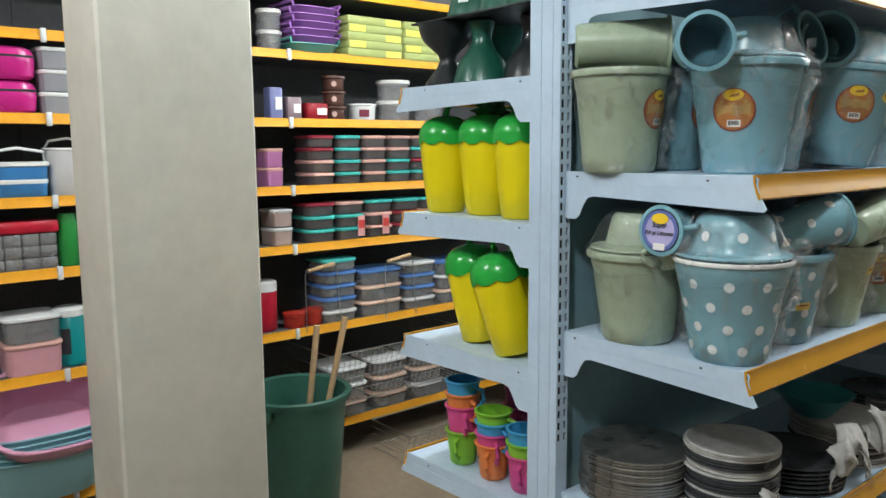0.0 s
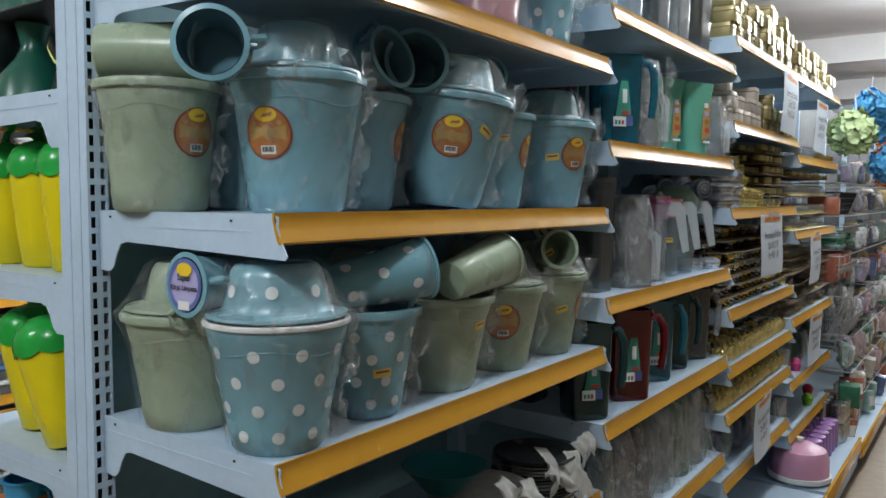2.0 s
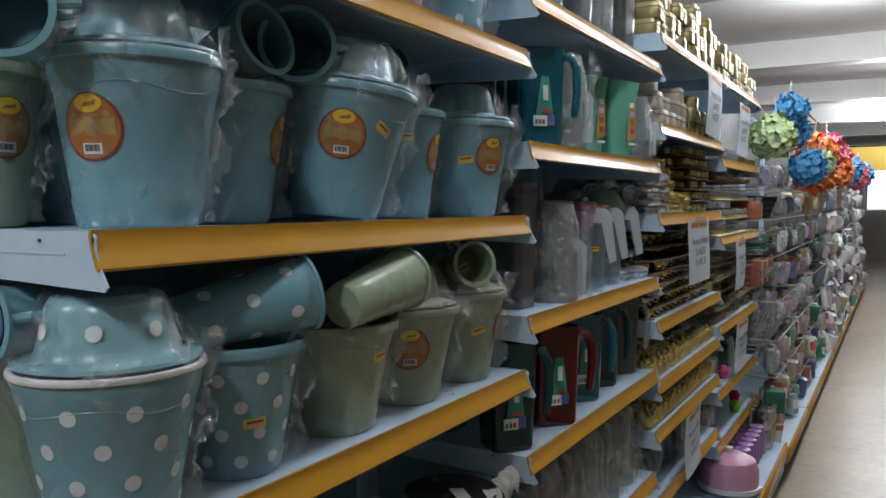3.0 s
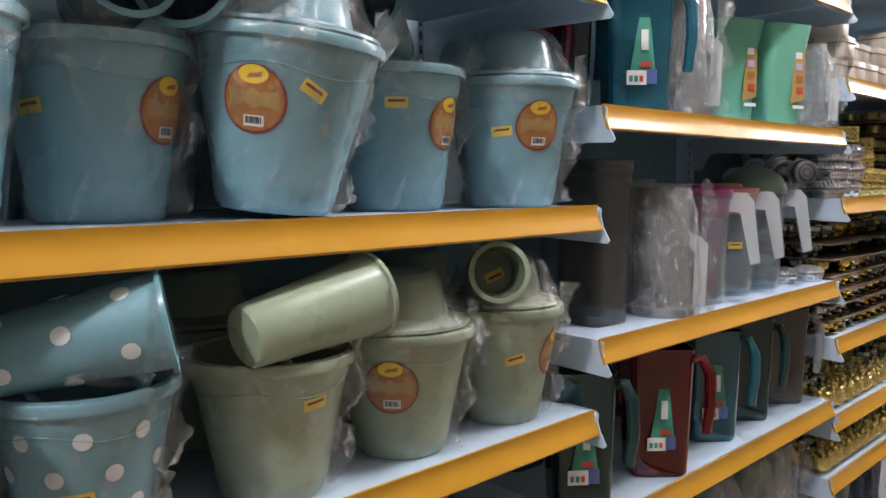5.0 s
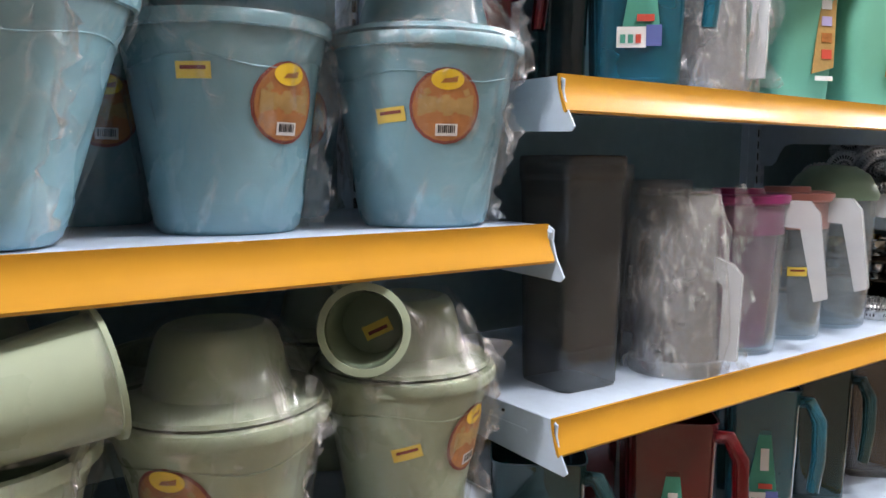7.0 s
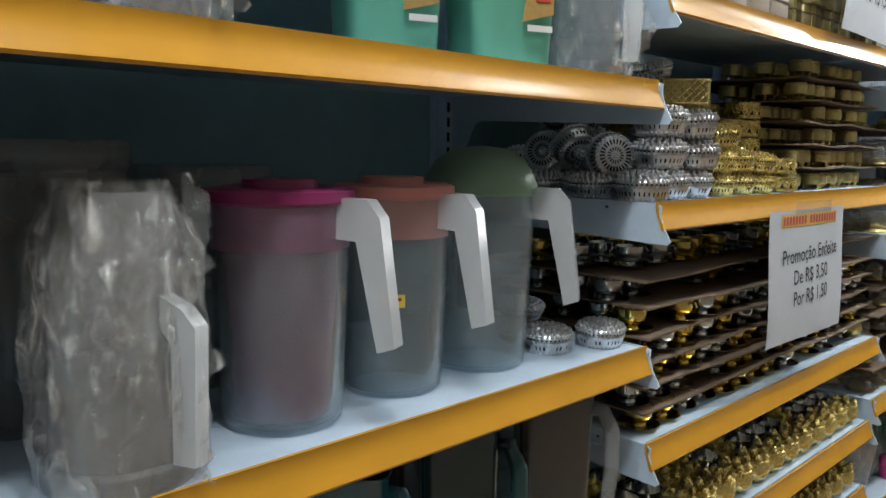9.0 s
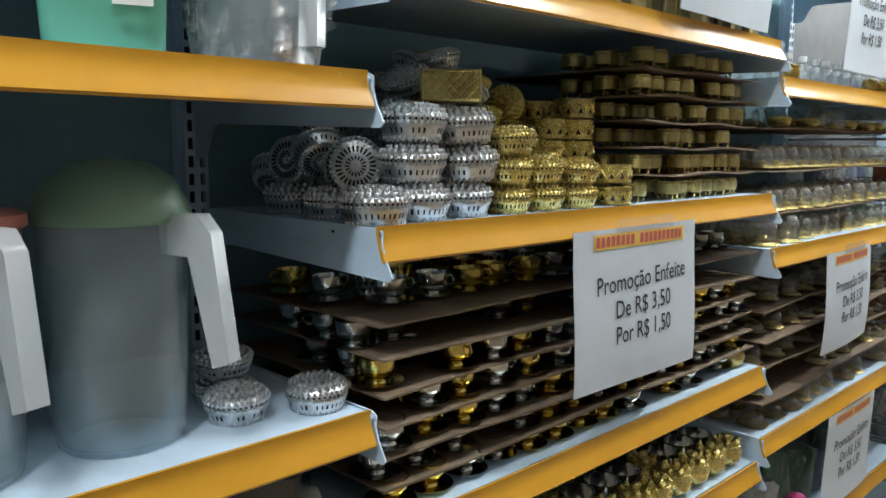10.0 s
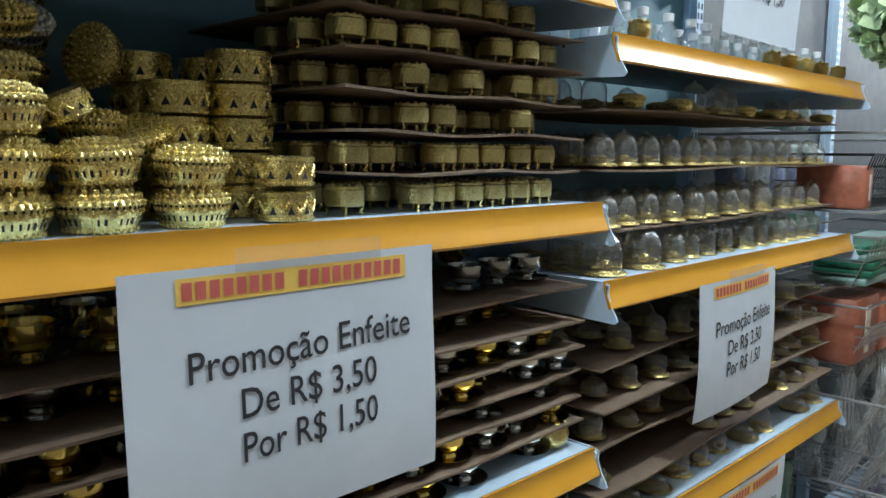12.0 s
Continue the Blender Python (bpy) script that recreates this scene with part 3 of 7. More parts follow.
def bucket_kit(name_label, m, color, inner, r0, r1, h, basin=True, mug=None, label_az=None, tag=None, dots=False, white_rim=False, seam=1.35, seed=1, disc=False, wrap=True, label_z=0.62):
    """A bucket with an upturned basin and a mug, shrink-wrapped together. Local x looks at the aisle."""
    kit = thing("bucket_kit", name_label, "bucket", m, group="wrapped bucket kits")
    r_at = lambda z: r0 + (r1 - r0) * max(0.0, min(1.0, z / h)) + (0.0012 if z < 0.17 * h else 0.0)
    k = 0.17 * h
    prof = [(1e-5, 0.0), (r0 * 0.93, 0.0), (r0 + 0.001, 0.006), (r_at(k * 0.99), k), (r_at(k * 1.02) , k + 0.003), (r_at(h * 0.5), h * 0.5), (r_at(h * 0.82), h * 0.82),
            (r_at(h * 0.84) + 0.002, h * 0.85), (r_at(h * 0.95) + 0.002, h * 0.95), (r1, h), (r1 - 0.003, h), (r_at(h * 0.5) - 0.003, h * 0.5), (r0 - 0.003, 0.006), (1e-5, 0.006)]
    body = part("bucket", Shape().lathe(prof, 40), color, kit)
    rim = Shape().lathe_open([(r1 - 0.004, h + 0.001), (r1 - 0.001, h + 0.004), (r1 + 0.006, h + 0.003), (r1 + 0.008, h - 0.001), (r1 + 0.007, h - 0.009), (r1 + 0.003, h - 0.010), (r1 + 0.001, h - 0.004), (r1 - 0.004, h + 0.001)], 40)
    if white_rim:
        rim = Shape().lathe_open([(r1 - 0.003, h + 0.001), (r1, h + 0.003), (r1 + 0.004, h + 0.002), (r1 + 0.005, h - 0.001), (r1 + 0.004, h - 0.004), (r1 + 0.001, h - 0.004), (r1 - 0.003, h + 0.001)], 40)
    part("rim", rim, WHITE_PLASTIC if white_rim else color, kit, "white rim" if white_rim else "")
    wave = [(( r_at(z) + 0.0004) * math.cos(a), (r_at(z) + 0.0004) * math.sin(a), z) for a, z in ((2 * math.pi * i / 72, h * 0.80 + 0.0045 * math.cos(4 * 2 * math.pi * i / 72)) for i in range(72))]
    part("embossed_line", Shape().tube(wave, 0.0008, 5, closed=True), color, body)
    if basin:
        b = r1 * 0.97
        e, q = (0.95, -0.03) if dots else (0.92, 0.04)
        prof = [(b, h + 0.005), (b + 0.004, h + 0.007), (b + 0.003, h + 0.011), (b * 0.93, h + 0.012), (b * 0.83, h + 0.014), (b * (0.76 - q), h + 0.019), (b * (0.73 - q), h + 0.030), (b * (0.66 - q), h + 0.062 * e),
                (b * (0.63 - q), h + 0.071 * e), (b * (0.575 - q), h + 0.079 * e), (b * (0.50 - q), h + 0.082 * e), (b * (0.45 - q), h + 0.080 * e), (1e-5, h + 0.080 * e)]
        top = part("basin", Shape().lathe_open(prof, 36), color, kit, "upturned basin")
    if mug:
        length = mug.get("length", 0.115)
        q0, q1 = mug.get("radii", (0.038, 0.047))
        place = Matrix.Translation(mug["at"]) @ Matrix.Rotation(radians(mug.get("rz", 0)), 4, "Z") @ Matrix.Rotation(radians(mug.get("ry", 90)), 4, "Y") @ Matrix.Translation((0, 0, -length / 2))
        cup = part("mug", Shape().lathe(cup_profile(q0, q1, length), 30), color, kit, m=place)
        # lining in the darker copy: the mug's inner shade is put into the colour
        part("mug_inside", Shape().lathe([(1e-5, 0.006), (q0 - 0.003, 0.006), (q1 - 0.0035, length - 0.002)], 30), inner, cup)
        hd = [(q0 + 0.002, 0, length * 0.25), (q0 + 0.02, 0, length * 0.3), (q0 + 0.026, 0, length * 0.5), (q1 + 0.022, 0, length * 0.75), (q1 - 0.001, 0, length * 0.85)]
        spin = Matrix.Rotation(radians(mug.get("handle", 180)), 4, "Z")
        part("mug_handle", Shape().tube([spin @ Vector(p) for p in hd], 0.0055, 8), color, cup)
        if mug.get("sticker"):
            st = part("price_sticker", Shape().box(-0.007, 0.007, -0.014, 0.014, 0.0065, 0.0072, pose(0.006, 0.004, 0, 0, 0, 25)), TAG_YELLOW, cup, "small yellow price sticker")
            part("sticker_print", Shape().box(-0.0005, 0.003, -0.010, 0.010, 0.0073, 0.0076, pose(0.006, 0.004, 0, 0, 0, 25)), LABEL_RED, st)
        if disc:
            z = length + 0.0015
            d = part("mug_label", Shape().lathe([(q1 * 0.9, z), (1e-5, z + 0.0004)], 28), LABEL_LILAC, cup, "round lilac card label with printed words")
            ringo = Shape().lathe_open([(q1 * 0.74, z + 0.001), (q1 * 0.9, z + 0.001)], 28)
            part("label_border", ringo, LABEL_BLUE, d)
            # card read upright from the aisle
            turn = Matrix.Translation((0, 0, z + 0.0016)) @ Matrix.Rotation(radians(90), 4, "Z")
            part("label_crest", Shape().add([(q1 * 0.42 * math.cos(a), q1 * (0.52 + 0.24 * math.sin(a)), 0) for a in [i * math.pi / 8 for i in range(16)]], [tuple(range(16))], turn), LABEL_YELLOW, d)
            part("barcode", Shape().add([(-0.012, -0.034, 0), (0.012, -0.034, 0), (0.012, -0.022, 0), (-0.012, -0.022, 0)], [(0, 1, 2, 3)], turn), LABEL_WHITE, d)
            for words, size, dy in (("Super", 0.0125, 0.006), ("Kit p/ Limpeza", 0.0098, -0.007)):
                me = text_shape(words, size, bold=0.0003)
                me.materials.append(INK)
                part("lettering", me, INK, d, m=turn @ Matrix.Translation((0, dy, 0.0005)))
    if dots:
        n, rows = 9, 4
        dot = None
        for j in range(rows):
            z = h * (0.16 + 0.21 * j)
            for i in range(n):
                a = 2 * math.pi * (i + 0.5 * (j % 2)) / n + 0.1
                if math.cos(a) < -0.45:
                    continue
                part("dot", Shape().cone_patch(circle(0.0085, 12), r_at, z, a, 0.0009), DOT_WHITE, body)
        if basin:
            b = r1 * 0.98
            rb = lambda z: b * 0.76 + (b * 0.69 - b * 0.76) * (z - h - 0.03) / 0.03
            for i in range(7):
                a = 2 * math.pi * i / 7
                if math.cos(a) > -0.4:
                    part("dot", Shape().cone_patch(circle(0.0085, 12), rb, h + 0.043, a, 0.0015), DOT_WHITE, top)
        if mug and not disc:
            rm = lambda z: q0 + (q1 - q0) * z / length
            for j in range(3):
                for i in range(5):
                    part("dot", Shape().cone_patch(circle(0.0085, 12), rm, length * (0.2 + 0.3 * j), 2 * math.pi * (i + 0.5 * (j % 2)) / 5, 0.0012), DOT_WHITE, cup)
    if label_az is not None:
        round_label(body, r_at, h * label_z, label_az)
    if tag is not None:
        price_sticker(body, r_at, h * tag[1], tag[0], tag[2])
    if wrap:
        rnd = random.Random(seed)
        ph = [rnd.random() * 6.28 for _ in range(6)]
        rip = lambda a, r, z: 0.0022 * math.sin(5 * a + ph[0] + 40 * z) + 0.0016 * math.sin(9 * a + ph[1] - 60 * z) + 0.0012 * math.sin(17 * a + ph[2] + 90 * z) + (0.0022 * math.sin(13 * a + ph[3] + 150 * z) + 0.0014 * math.sin(29 * a + ph[4] - 60 * z) if z > h - 0.01 else 0.0)
        top_z = h + (0.095 if basin else 0.03)
        prof = [(r0 + 0.007, 0.004), (r0 + 0.008, 0.03), (r_at(h * 0.4) + 0.006, h * 0.4), (r_at(h * 0.75) + 0.006, h * 0.75), (r1 + 0.012, h - 0.006), (r1 + 0.012, h + 0.006)]
        if basin:
            prof += [(r1 * 1.02, h + 0.014), (r1 * 0.93, h + 0.026), (r1 * 0.865, h + 0.038 * e), (r1 * 0.80, h + 0.052 * e), (r1 * 0.74, h + 0.066 * e), (r1 * (0.68 - q), h + 0.078 * e), (r1 * (0.56 - q), h + 0.088 * e), (r1 * 0.25, h + 0.091 * e)]
        part("wrap", Shape().lathe_open(prof, 96, ripple=rip), WRAP, kit, "clear shrink wrap", sharp=None)
        wrap_fin(kit, r_at, h, seam, seed)
        if mug:
            wrap_web(kit, place, q1, length, r1, h, seed)
    return kit


AQ, SG = "aqua blue plastic bucket, basin and mug in clear wrap", "sage green plastic bucket, basin and mug in clear wrap"
ZA, ZB, ZT = 1.46, 1.14, 1.795
left_mug = lambda h, out=0.070, up=0.028, fwd=0.062: {"at": (fwd, -out, h + up), "rz": 0, "ry": 84, "length": 0.10, "radii": (0.040, 0.049), "handle": 100}
lying = lambda h, up=0.055, tilt=8, rz=90, length=0.175, dy=0.058: {"at": (0.045, dy, h + up), "rz": rz, "ry": 90 - tilt, "length": length, "radii": (0.034, 0.047), "handle": 0}
bucket_kit(SG, pose(-0.30, 0.045, ZA, 0, 0, -48), SAGE, SAGE_SHADE, 0.066, 0.086, 0.186, basin=False, mug={"at": (0.0, 0.0, 0.236), "rz": 90, "ry": 90, "length": 0.17, "radii": (0.041, 0.048), "handle": 0}, label_az=0.92, seam=1.5, seed=11)
bucket_kit(AQ, pose(-0.098, 0.132, ZA, 0, 0, -48), AQUA, AQUA_SHADE, 0.066, 0.093, 0.190, mug={"at": (0.106, -0.097, 0.213), "rz": 4, "ry": 88, "length": 0.072, "radii": (0.038, 0.043), "handle": 100}, label_az=-0.43, seam=1.35, seed=12, label_z=0.57)
bucket_kit(AQ, pose(-0.16, 0.315, ZA, 0, 0, -42), AQUA, AQUA_SHADE, 0.066, 0.093, 0.185, mug={"at": (0.03, 0.03, 0.235), "rz": 40, "ry": 75, "length": 0.10, "radii": (0.038, 0.047)}, basin=False, label_az=1.3, tag=(-0.4, 0.62, 0.1), seam=1.6, seed=13)
bucket_kit(AQ, pose(-0.098, 0.489, ZA + 0.008, -6.5, 0, -46), AQUA, AQUA_SHADE, 0.065, 0.104, 0.192, mug=left_mug(0.192, 0.085, 0.035), label_az=-0.10, tag=(0.58, 0.70, -0.45), seam=1.25, seed=14)
bucket_kit(AQ, pose(-0.14, 0.708, ZA, 0, 0, -42), AQUA, AQUA_SHADE, 0.066, 0.093, 0.188, mug={"at": (0.04, -0.02, 0.235), "rz": -20, "ry": 60, "length": 0.10, "radii": (0.038, 0.047)}, basin=False, label_az=1.05, tag=(0.08, 0.75, 0.0), seam=1.7, seed=15)
bucket_kit(AQ, pose(-0.105, 0.910, ZA, 0, 0, -46), AQUA, AQUA_SHADE, 0.066, 0.098, 0.184, label_az=0.46, tag=(-0.17, 0.60, 0.1), seam=1.25, seed=16, label_z=0.645)
for k, (x, y) in enumerate(((-0.31, 0.22), (-0.31, 0.42), (-0.31, 0.62), (-0.31, 0.83))):
    bucket_kit(AQ, pose(x, y, ZA, 0, 0, -45), AQUA, AQUA_SHADE, 0.064, 0.088, 0.185, seam=2.0, seed=30 + k, label_az=0.8, basin=k % 2 == 0)

bucket_kit(SG, pose(-0.262, 0.065, ZB, 0, 0, -48), SAGE, SAGE_SHADE, 0.066, 0.092, 0.170, mug={"at": (0.075, 0.045, 0.185), "rz": -60, "ry": 20, "length": 0.06, "radii": (0.03, 0.035), "handle": 0}, seam=1.2, seed=21)
bucket_kit("aqua white-dotted plastic bucket, basin and mug in clear wrap", pose(-0.072, 0.068, ZB, 0, 0, -48), AQUA, AQUA_SHADE, 0.063, 0.096, 0.176, mug={"at": (-0.022, -0.102, 0.222), "rz": -42, "ry": 88, "length": 0.06, "radii": (0.036, 0.040), "handle": 100}, dots=True, white_rim=True, seam=1.4, seed=22, disc=True)
bucket_kit("aqua white-dotted plastic bucket and mug in clear wrap", pose(-0.085, 0.264, ZB, 0, 0, -46), AQUA, AQUA_SHADE, 0.056, 0.084, 0.168, basin=False, mug=lying(0.168, 0.05, 10, rz=112, dy=0.012), dots=True, tag=(0.35, 0.45, 0.05), seam=1.5, seed=23)
bucket_kit("sage green plastic bucket with a mug lying on it", pose(-0.09, 0.475, ZB, 0, 0, -46), SAGE, SAGE_SHADE, 0.060, 0.093, 0.165, basin=False, mug=lying(0.165, 0.051, 9, rz=138, length=0.170), tag=(0.85, 0.72, 0.1), seam=1.5, seed=24)
bucket_kit(SG, pose(-0.095, 0.678, ZB, 0, 0, -46), SAGE, SAGE_SHADE, 0.060, 0.094, 0.166, label_az=-0.05, seam=1.3, seed=25)
bucket_kit(SG, pose(-0.095, 0.880, ZB, 0, 0, -46), SAGE, SAGE_SHADE, 0.058, 0.089, 0.172, mug={"at": (0.100, -0.011, 0.234), "rz": 8, "ry": 84, "length": 0.075, "radii": (0.033, 0.037), "handle": 215, "sticker": True}, basin=True, label_az=1.25, tag=(0.25, 0.6, 0.25), seam=1.3, seed=26)
for k, (x, y) in enumerate(((-0.31, 0.29), (-0.31, 0.5), (-0.31, 0.72), (-0.31, 0.9))):
    bucket_kit(SG, pose(x, y, ZB, 0, 0, -45), SAGE, SAGE_SHADE, 0.06, 0.088, 0.165, seam=2.0, seed=40 + k, basin=k % 2 == 1)

PK = "dull pink plastic bucket in clear wrap"
for k, (x, y, c, i, d) in enumerate(((-0.12, 0.36, PINK_DULL, LABEL_RED, False), (-0.10, 0.62, PINK_DULL, LABEL_RED, False), (-0.10, 0.84, AQUA, AQUA_SHADE, True), (-0.25, 0.12, PINK_DULL, LABEL_RED, False))):
    bucket_kit(PK if not d else "aqua white-dotted plastic bucket in clear wrap", pose(x, y, ZT, 0, 0, -45), c, i, 0.066, 0.092, 0.19, dots=d, seam=1.3, seed=50 + k)


# ---- pitchers and jugs of the second bay ----
TEAL_CLEAR = clear_mat("teal_clear_plastic", (0.010, 0.19, 0.27), 0.5, rough=0.08, gloss=(0.06, 0.6, 2.5), tint=(0.06, 0.42, 0.50))
RED_CLEAR = clear_mat("red_clear_plastic", (0.20, 0.003, 0.008), 0.42, rough=0.08, gloss=(0.05, 0.5, 3.0), tint=(0.50, 0.02, 0.03))
DARKTEAL_CLEAR = clear_mat("dark_teal_clear_plastic", (0.02, 0.09, 0.10), 0.45, rough=0.08, tint=(0.16, 0.36, 0.36))
SMOKE_CLEAR = clear_mat("smoke_clear_plastic", (0.16, 0.15, 0.14), 0.5)
FROST = clear_mat("frosted_clear_plastic", (0.66, 0.78, 0.84), 0.15, rough=0.25, gloss=(0.05, 0.5, 2.5))
FROST_WHITE = clear_mat("white_frosted_plastic", (0.78, 0.83, 0.86), 0.42, rough=0.3)
GREY_CLEAR = clear_mat("grey_clear_plastic", (0.46, 0.48, 0.49), 0.38, rough=0.2)
MINT = mat("mint_plastic", (0.16, 0.50, 0.36), 0.32, grain=0.02)
PLUM_CLEAR = clear_mat("plum_clear_plastic", (0.34, 0.05, 0.17), 0.8)
PURPLE_LID = mat("plum_plastic", (0.26, 0.03, 0.12), 0.3, grain=0.02)
PINK_LID = mat("salmon_plastic", (0.62, 0.25, 0.22), 0.35, grain=0.02)
GREEN_LID = mat("pale_green_plastic", (0.20, 0.33, 0.24), 0.4, grain=0.02)
CARD_GREEN = mat("card_green", (0.05, 0.30, 0.22), 0.5, grain=0.05)
CARD_RED = mat("card_red", (0.6, 0.08, 0.05), 0.5, grain=0.05)


def flat_card(parent, name, w, h, m, material, label=""):
    return part(name, Shape().box(-w / 2, w / 2, -0.0006, 0.0006, -h / 2, h / 2, m), material, parent, label)


def square_pitcher(m, material, label, w=0.095, d=0.10, h=0.235, handle_side=1, card=True, handle_mat=None):
    p = thing("pitcher", label, "pitcher", m, group="square plastic pitchers")
    s = Shape()
    prof = [(0.40, 0.0), (0.44, 0.006), (0.445, 0.012), (0.5, h - 0.004), (0.515, h), (0.495, h), (0.43, 0.014), (0.001, 0.012)]
    s.lathe(prof, 44, power=7.0, squash=(d, w))
    part("body", s, material, p)
    y = handle_side * w * 0.5
    path = [(d * 0.30, y * 0.86, h - 0.022), (d * 0.44, y * 1.20, h - 0.018), (d * 0.50, y * 1.42, h - 0.045), (d * 0.48, y * 1.46, h - 0.10), (d * 0.46, y * 1.36, h - 0.155)]
    part("handle", Shape().tube(path, [0.009, 0.0105, 0.011, 0.0105, 0.009], 10), handle_mat or material, p)
    if card:
        fx = d * 0.487
        place = Matrix.Translation((fx, 0, h * 0.52)) @ Matrix.Rotation(radians(90), 4, "Z") @ Matrix.Rotation(radians(-1.8), 4, "X")
        c = part("card", Shape().prism([(-0.024, -0.055), (0.022, -0.055), (0.010, 0.05), (-0.006, 0.05)], -0.001, 0.0, "y", place), CARD_GREEN, p, "printed green card with a small jug picture")
        flat_card(c, "card_picture", 0.012, 0.034, place @ Matrix.Translation((0.002, -0.002, 0.005)), LABEL_WHITE)
        flat_card(c, "card_white", 0.034, 0.024, place @ Matrix.Translation((-0.012, -0.0022, -0.058)), LABEL_WHITE)
        flat_card(c, "card_blue", 0.018, 0.024, place @ Matrix.Translation((0.014, -0.0026, -0.056)), LABEL_BLUE)
        flat_card(c, "card_strip", 0.020, 0.008, place @ Matrix.Translation((0.004, -0.003, -0.036)), CARD_RED)
        for k in range(3):
            flat_card(c, "card_cup", 0.006, 0.010, place @ Matrix.Translation((-0.022 + 0.009 * k, -0.003, -0.060)), CARD_GREEN if k < 2 else CARD_RED)
        flat_card(c, "price_slip", 0.014, 0.007, place @ Matrix.Translation((0.0, -0.001, 0.085)), LABEL_WHITE)
    return p


P1, P2, P3, P4 = 1.613, 1.25, 0.952, 0.62
square_pitcher(pose(-0.075, 1.205, P1, 0, 0, -40), TEAL_CLEAR, "clear teal plastic pitcher with a printed card", w=0.115, h=0.225)
square_pitcher(pose(-0.22, 1.07, P1, 0, 0, -8), RED_CLEAR, "clear red plastic pitcher standing further back", card=False)
square_pitcher(pose(-0.25, 1.22, P1, 0, 0, 5), DARKTEAL_CLEAR, "clear dark teal pitcher standing further back", card=False)
square_pitcher(pose(-0.075, 1.055, P3, 0, 0, -40), DARKTEAL_CLEAR, "clear dark green plastic pitcher with a card", w=0.11)
square_pitcher(pose(-0.066, 1.283, P3, 0, 0, -42), RED_CLEAR, "clear dark red plastic pitcher with a card", w=0.12, h=0.24)
square_pitcher(pose(-0.09, 1.535, P3, 0, 0, -43), TEAL_CLEAR, "clear teal plastic pitcher with a card", w=0.11)
square_pitcher(pose(-0.10, 1.725, P3, 0, 0, -43), DARKTEAL_CLEAR, "clear dark teal plastic pitcher", w=0.10, card=False)
square_pitcher(pose(-0.10, 1.915, P3, 0, 0, -43), SMOKE_CLEAR, "smoke brown clear pitcher with a grey handle", w=0.105, card=False, handle_mat=GREY_CLEAR)
for k, y in enumerate((1.12, 1.33, 1.55, 1.78)):
    square_pitcher(pose(-0.27, y, P3, 0, 0, -5), (DARKTEAL_CLEAR, RED_CLEAR, TEAL_CLEAR, SMOKE_CLEAR)[k], "clear coloured pitcher in the back row", card=False)


def lidded_jug(m, lid_mat, label, r=0.065, h=0.216, domed=False, tag=False, inner=None):
    """A frosted round jug with a coloured lid and a white handle that hangs free at its lower end."""
    j = thing("jug", label, "jug", m, group="frosted jugs with lids")
    part("body", Shape().lathe([(r * 0.80, 0.0), (r * 0.85, 0.004), (r * 0.88, 0.02), (r, h), (r - 0.0025, h), (r * 0.86, 0.02), (r * 0.8, 0.006), (1e-5, 0.006)], 40), FROST, j)
    if domed:
        part("lid", Shape().lathe([(r + 0.001, h - 0.006), (r + 0.003, h + 0.002), (r * 0.96, h + 0.018), (r * 0.8, h + 0.036), (r * 0.5, h + 0.05), (1e-5, h + 0.054)], 36), lid_mat, j)
    else:
        part("lid", Shape().lathe([(r * 0.965, h - 0.045), (r - 0.001, h - 0.004), (r + 0.004, h), (r + 0.004, h + 0.010), (r * 0.93, h + 0.013), (r * 0.55, h + 0.012), (r * 0.52, h + 0.02), (1e-5, h + 0.021)], 36), lid_mat, j)
    a = radians(58)
    ux, uy = math.cos(a), math.sin(a)
    s = Shape()
    outline = [(r - 0.012, h + 0.004), (r + 0.030, h + 0.003), (r + 0.043, h - 0.014), (r + 0.058, h - 0.134), (r + 0.040, h - 0.140), (r + 0.018, h - 0.036), (r - 0.010, h - 0.034)]
    turn = Matrix.Rotation(a, 4, "Z")
    s.prism(outline, -0.010, 0.010, "y", turn)
    part("handle", s, FROST_WHITE, j, "white translucent handle", sharp=0.9)
    if inner:
        part("inner_cup", Shape().lathe([(r * 0.70, 0.010), (r * 0.93, h * 0.95), (r * 0.91, h * 0.95), (r * 0.68, 0.014), (1e-5, 0.014)], 32), inner, j)
    if tag:
        price_sticker(j, lambda z: r * (0.88 + 0.12 * z / h) + 0.001, h * 0.50, -0.02, 0.0)
    return j


lidded_jug(pose(-0.095, 1.468, P2, 0, 0, -33), PURPLE_LID, "frosted clear jug with a plum lid and white handle", inner=PLUM_CLEAR, r=0.069, h=0.22)
lidded_jug(pose(-0.108, 1.622, P2, 0, 0, -40), PINK_LID, "frosted clear jug with a salmon pink lid and white handle", tag=True, r=0.066, h=0.22)
lidded_jug(pose(-0.112, 1.770, P2, 0, 0, -28), GREEN_LID, "frosted clear jug with a domed pale green lid and white handle", r=0.070, h=0.222, domed=True)


def tall_box(m, material, label, w, d, h, category="storage box"):
    b = thing("storage_box", label, category, m, group="tall clear boxes")
    part("body", Shape().lathe([(0.44, 0.0), (0.46, 0.006), (0.5, h - 0.03), (0.5, h - 0.028)], 44, power=8.0, squash=(d, w)), material, b)
    part("lid", Shape().lathe([(0.505, h - 0.03), (0.52, h - 0.026), (0.52, h - 0.004), (0.50, h), (1e-5, h)], 44, power=8.0, squash=(d, w)), material, b)
    return b


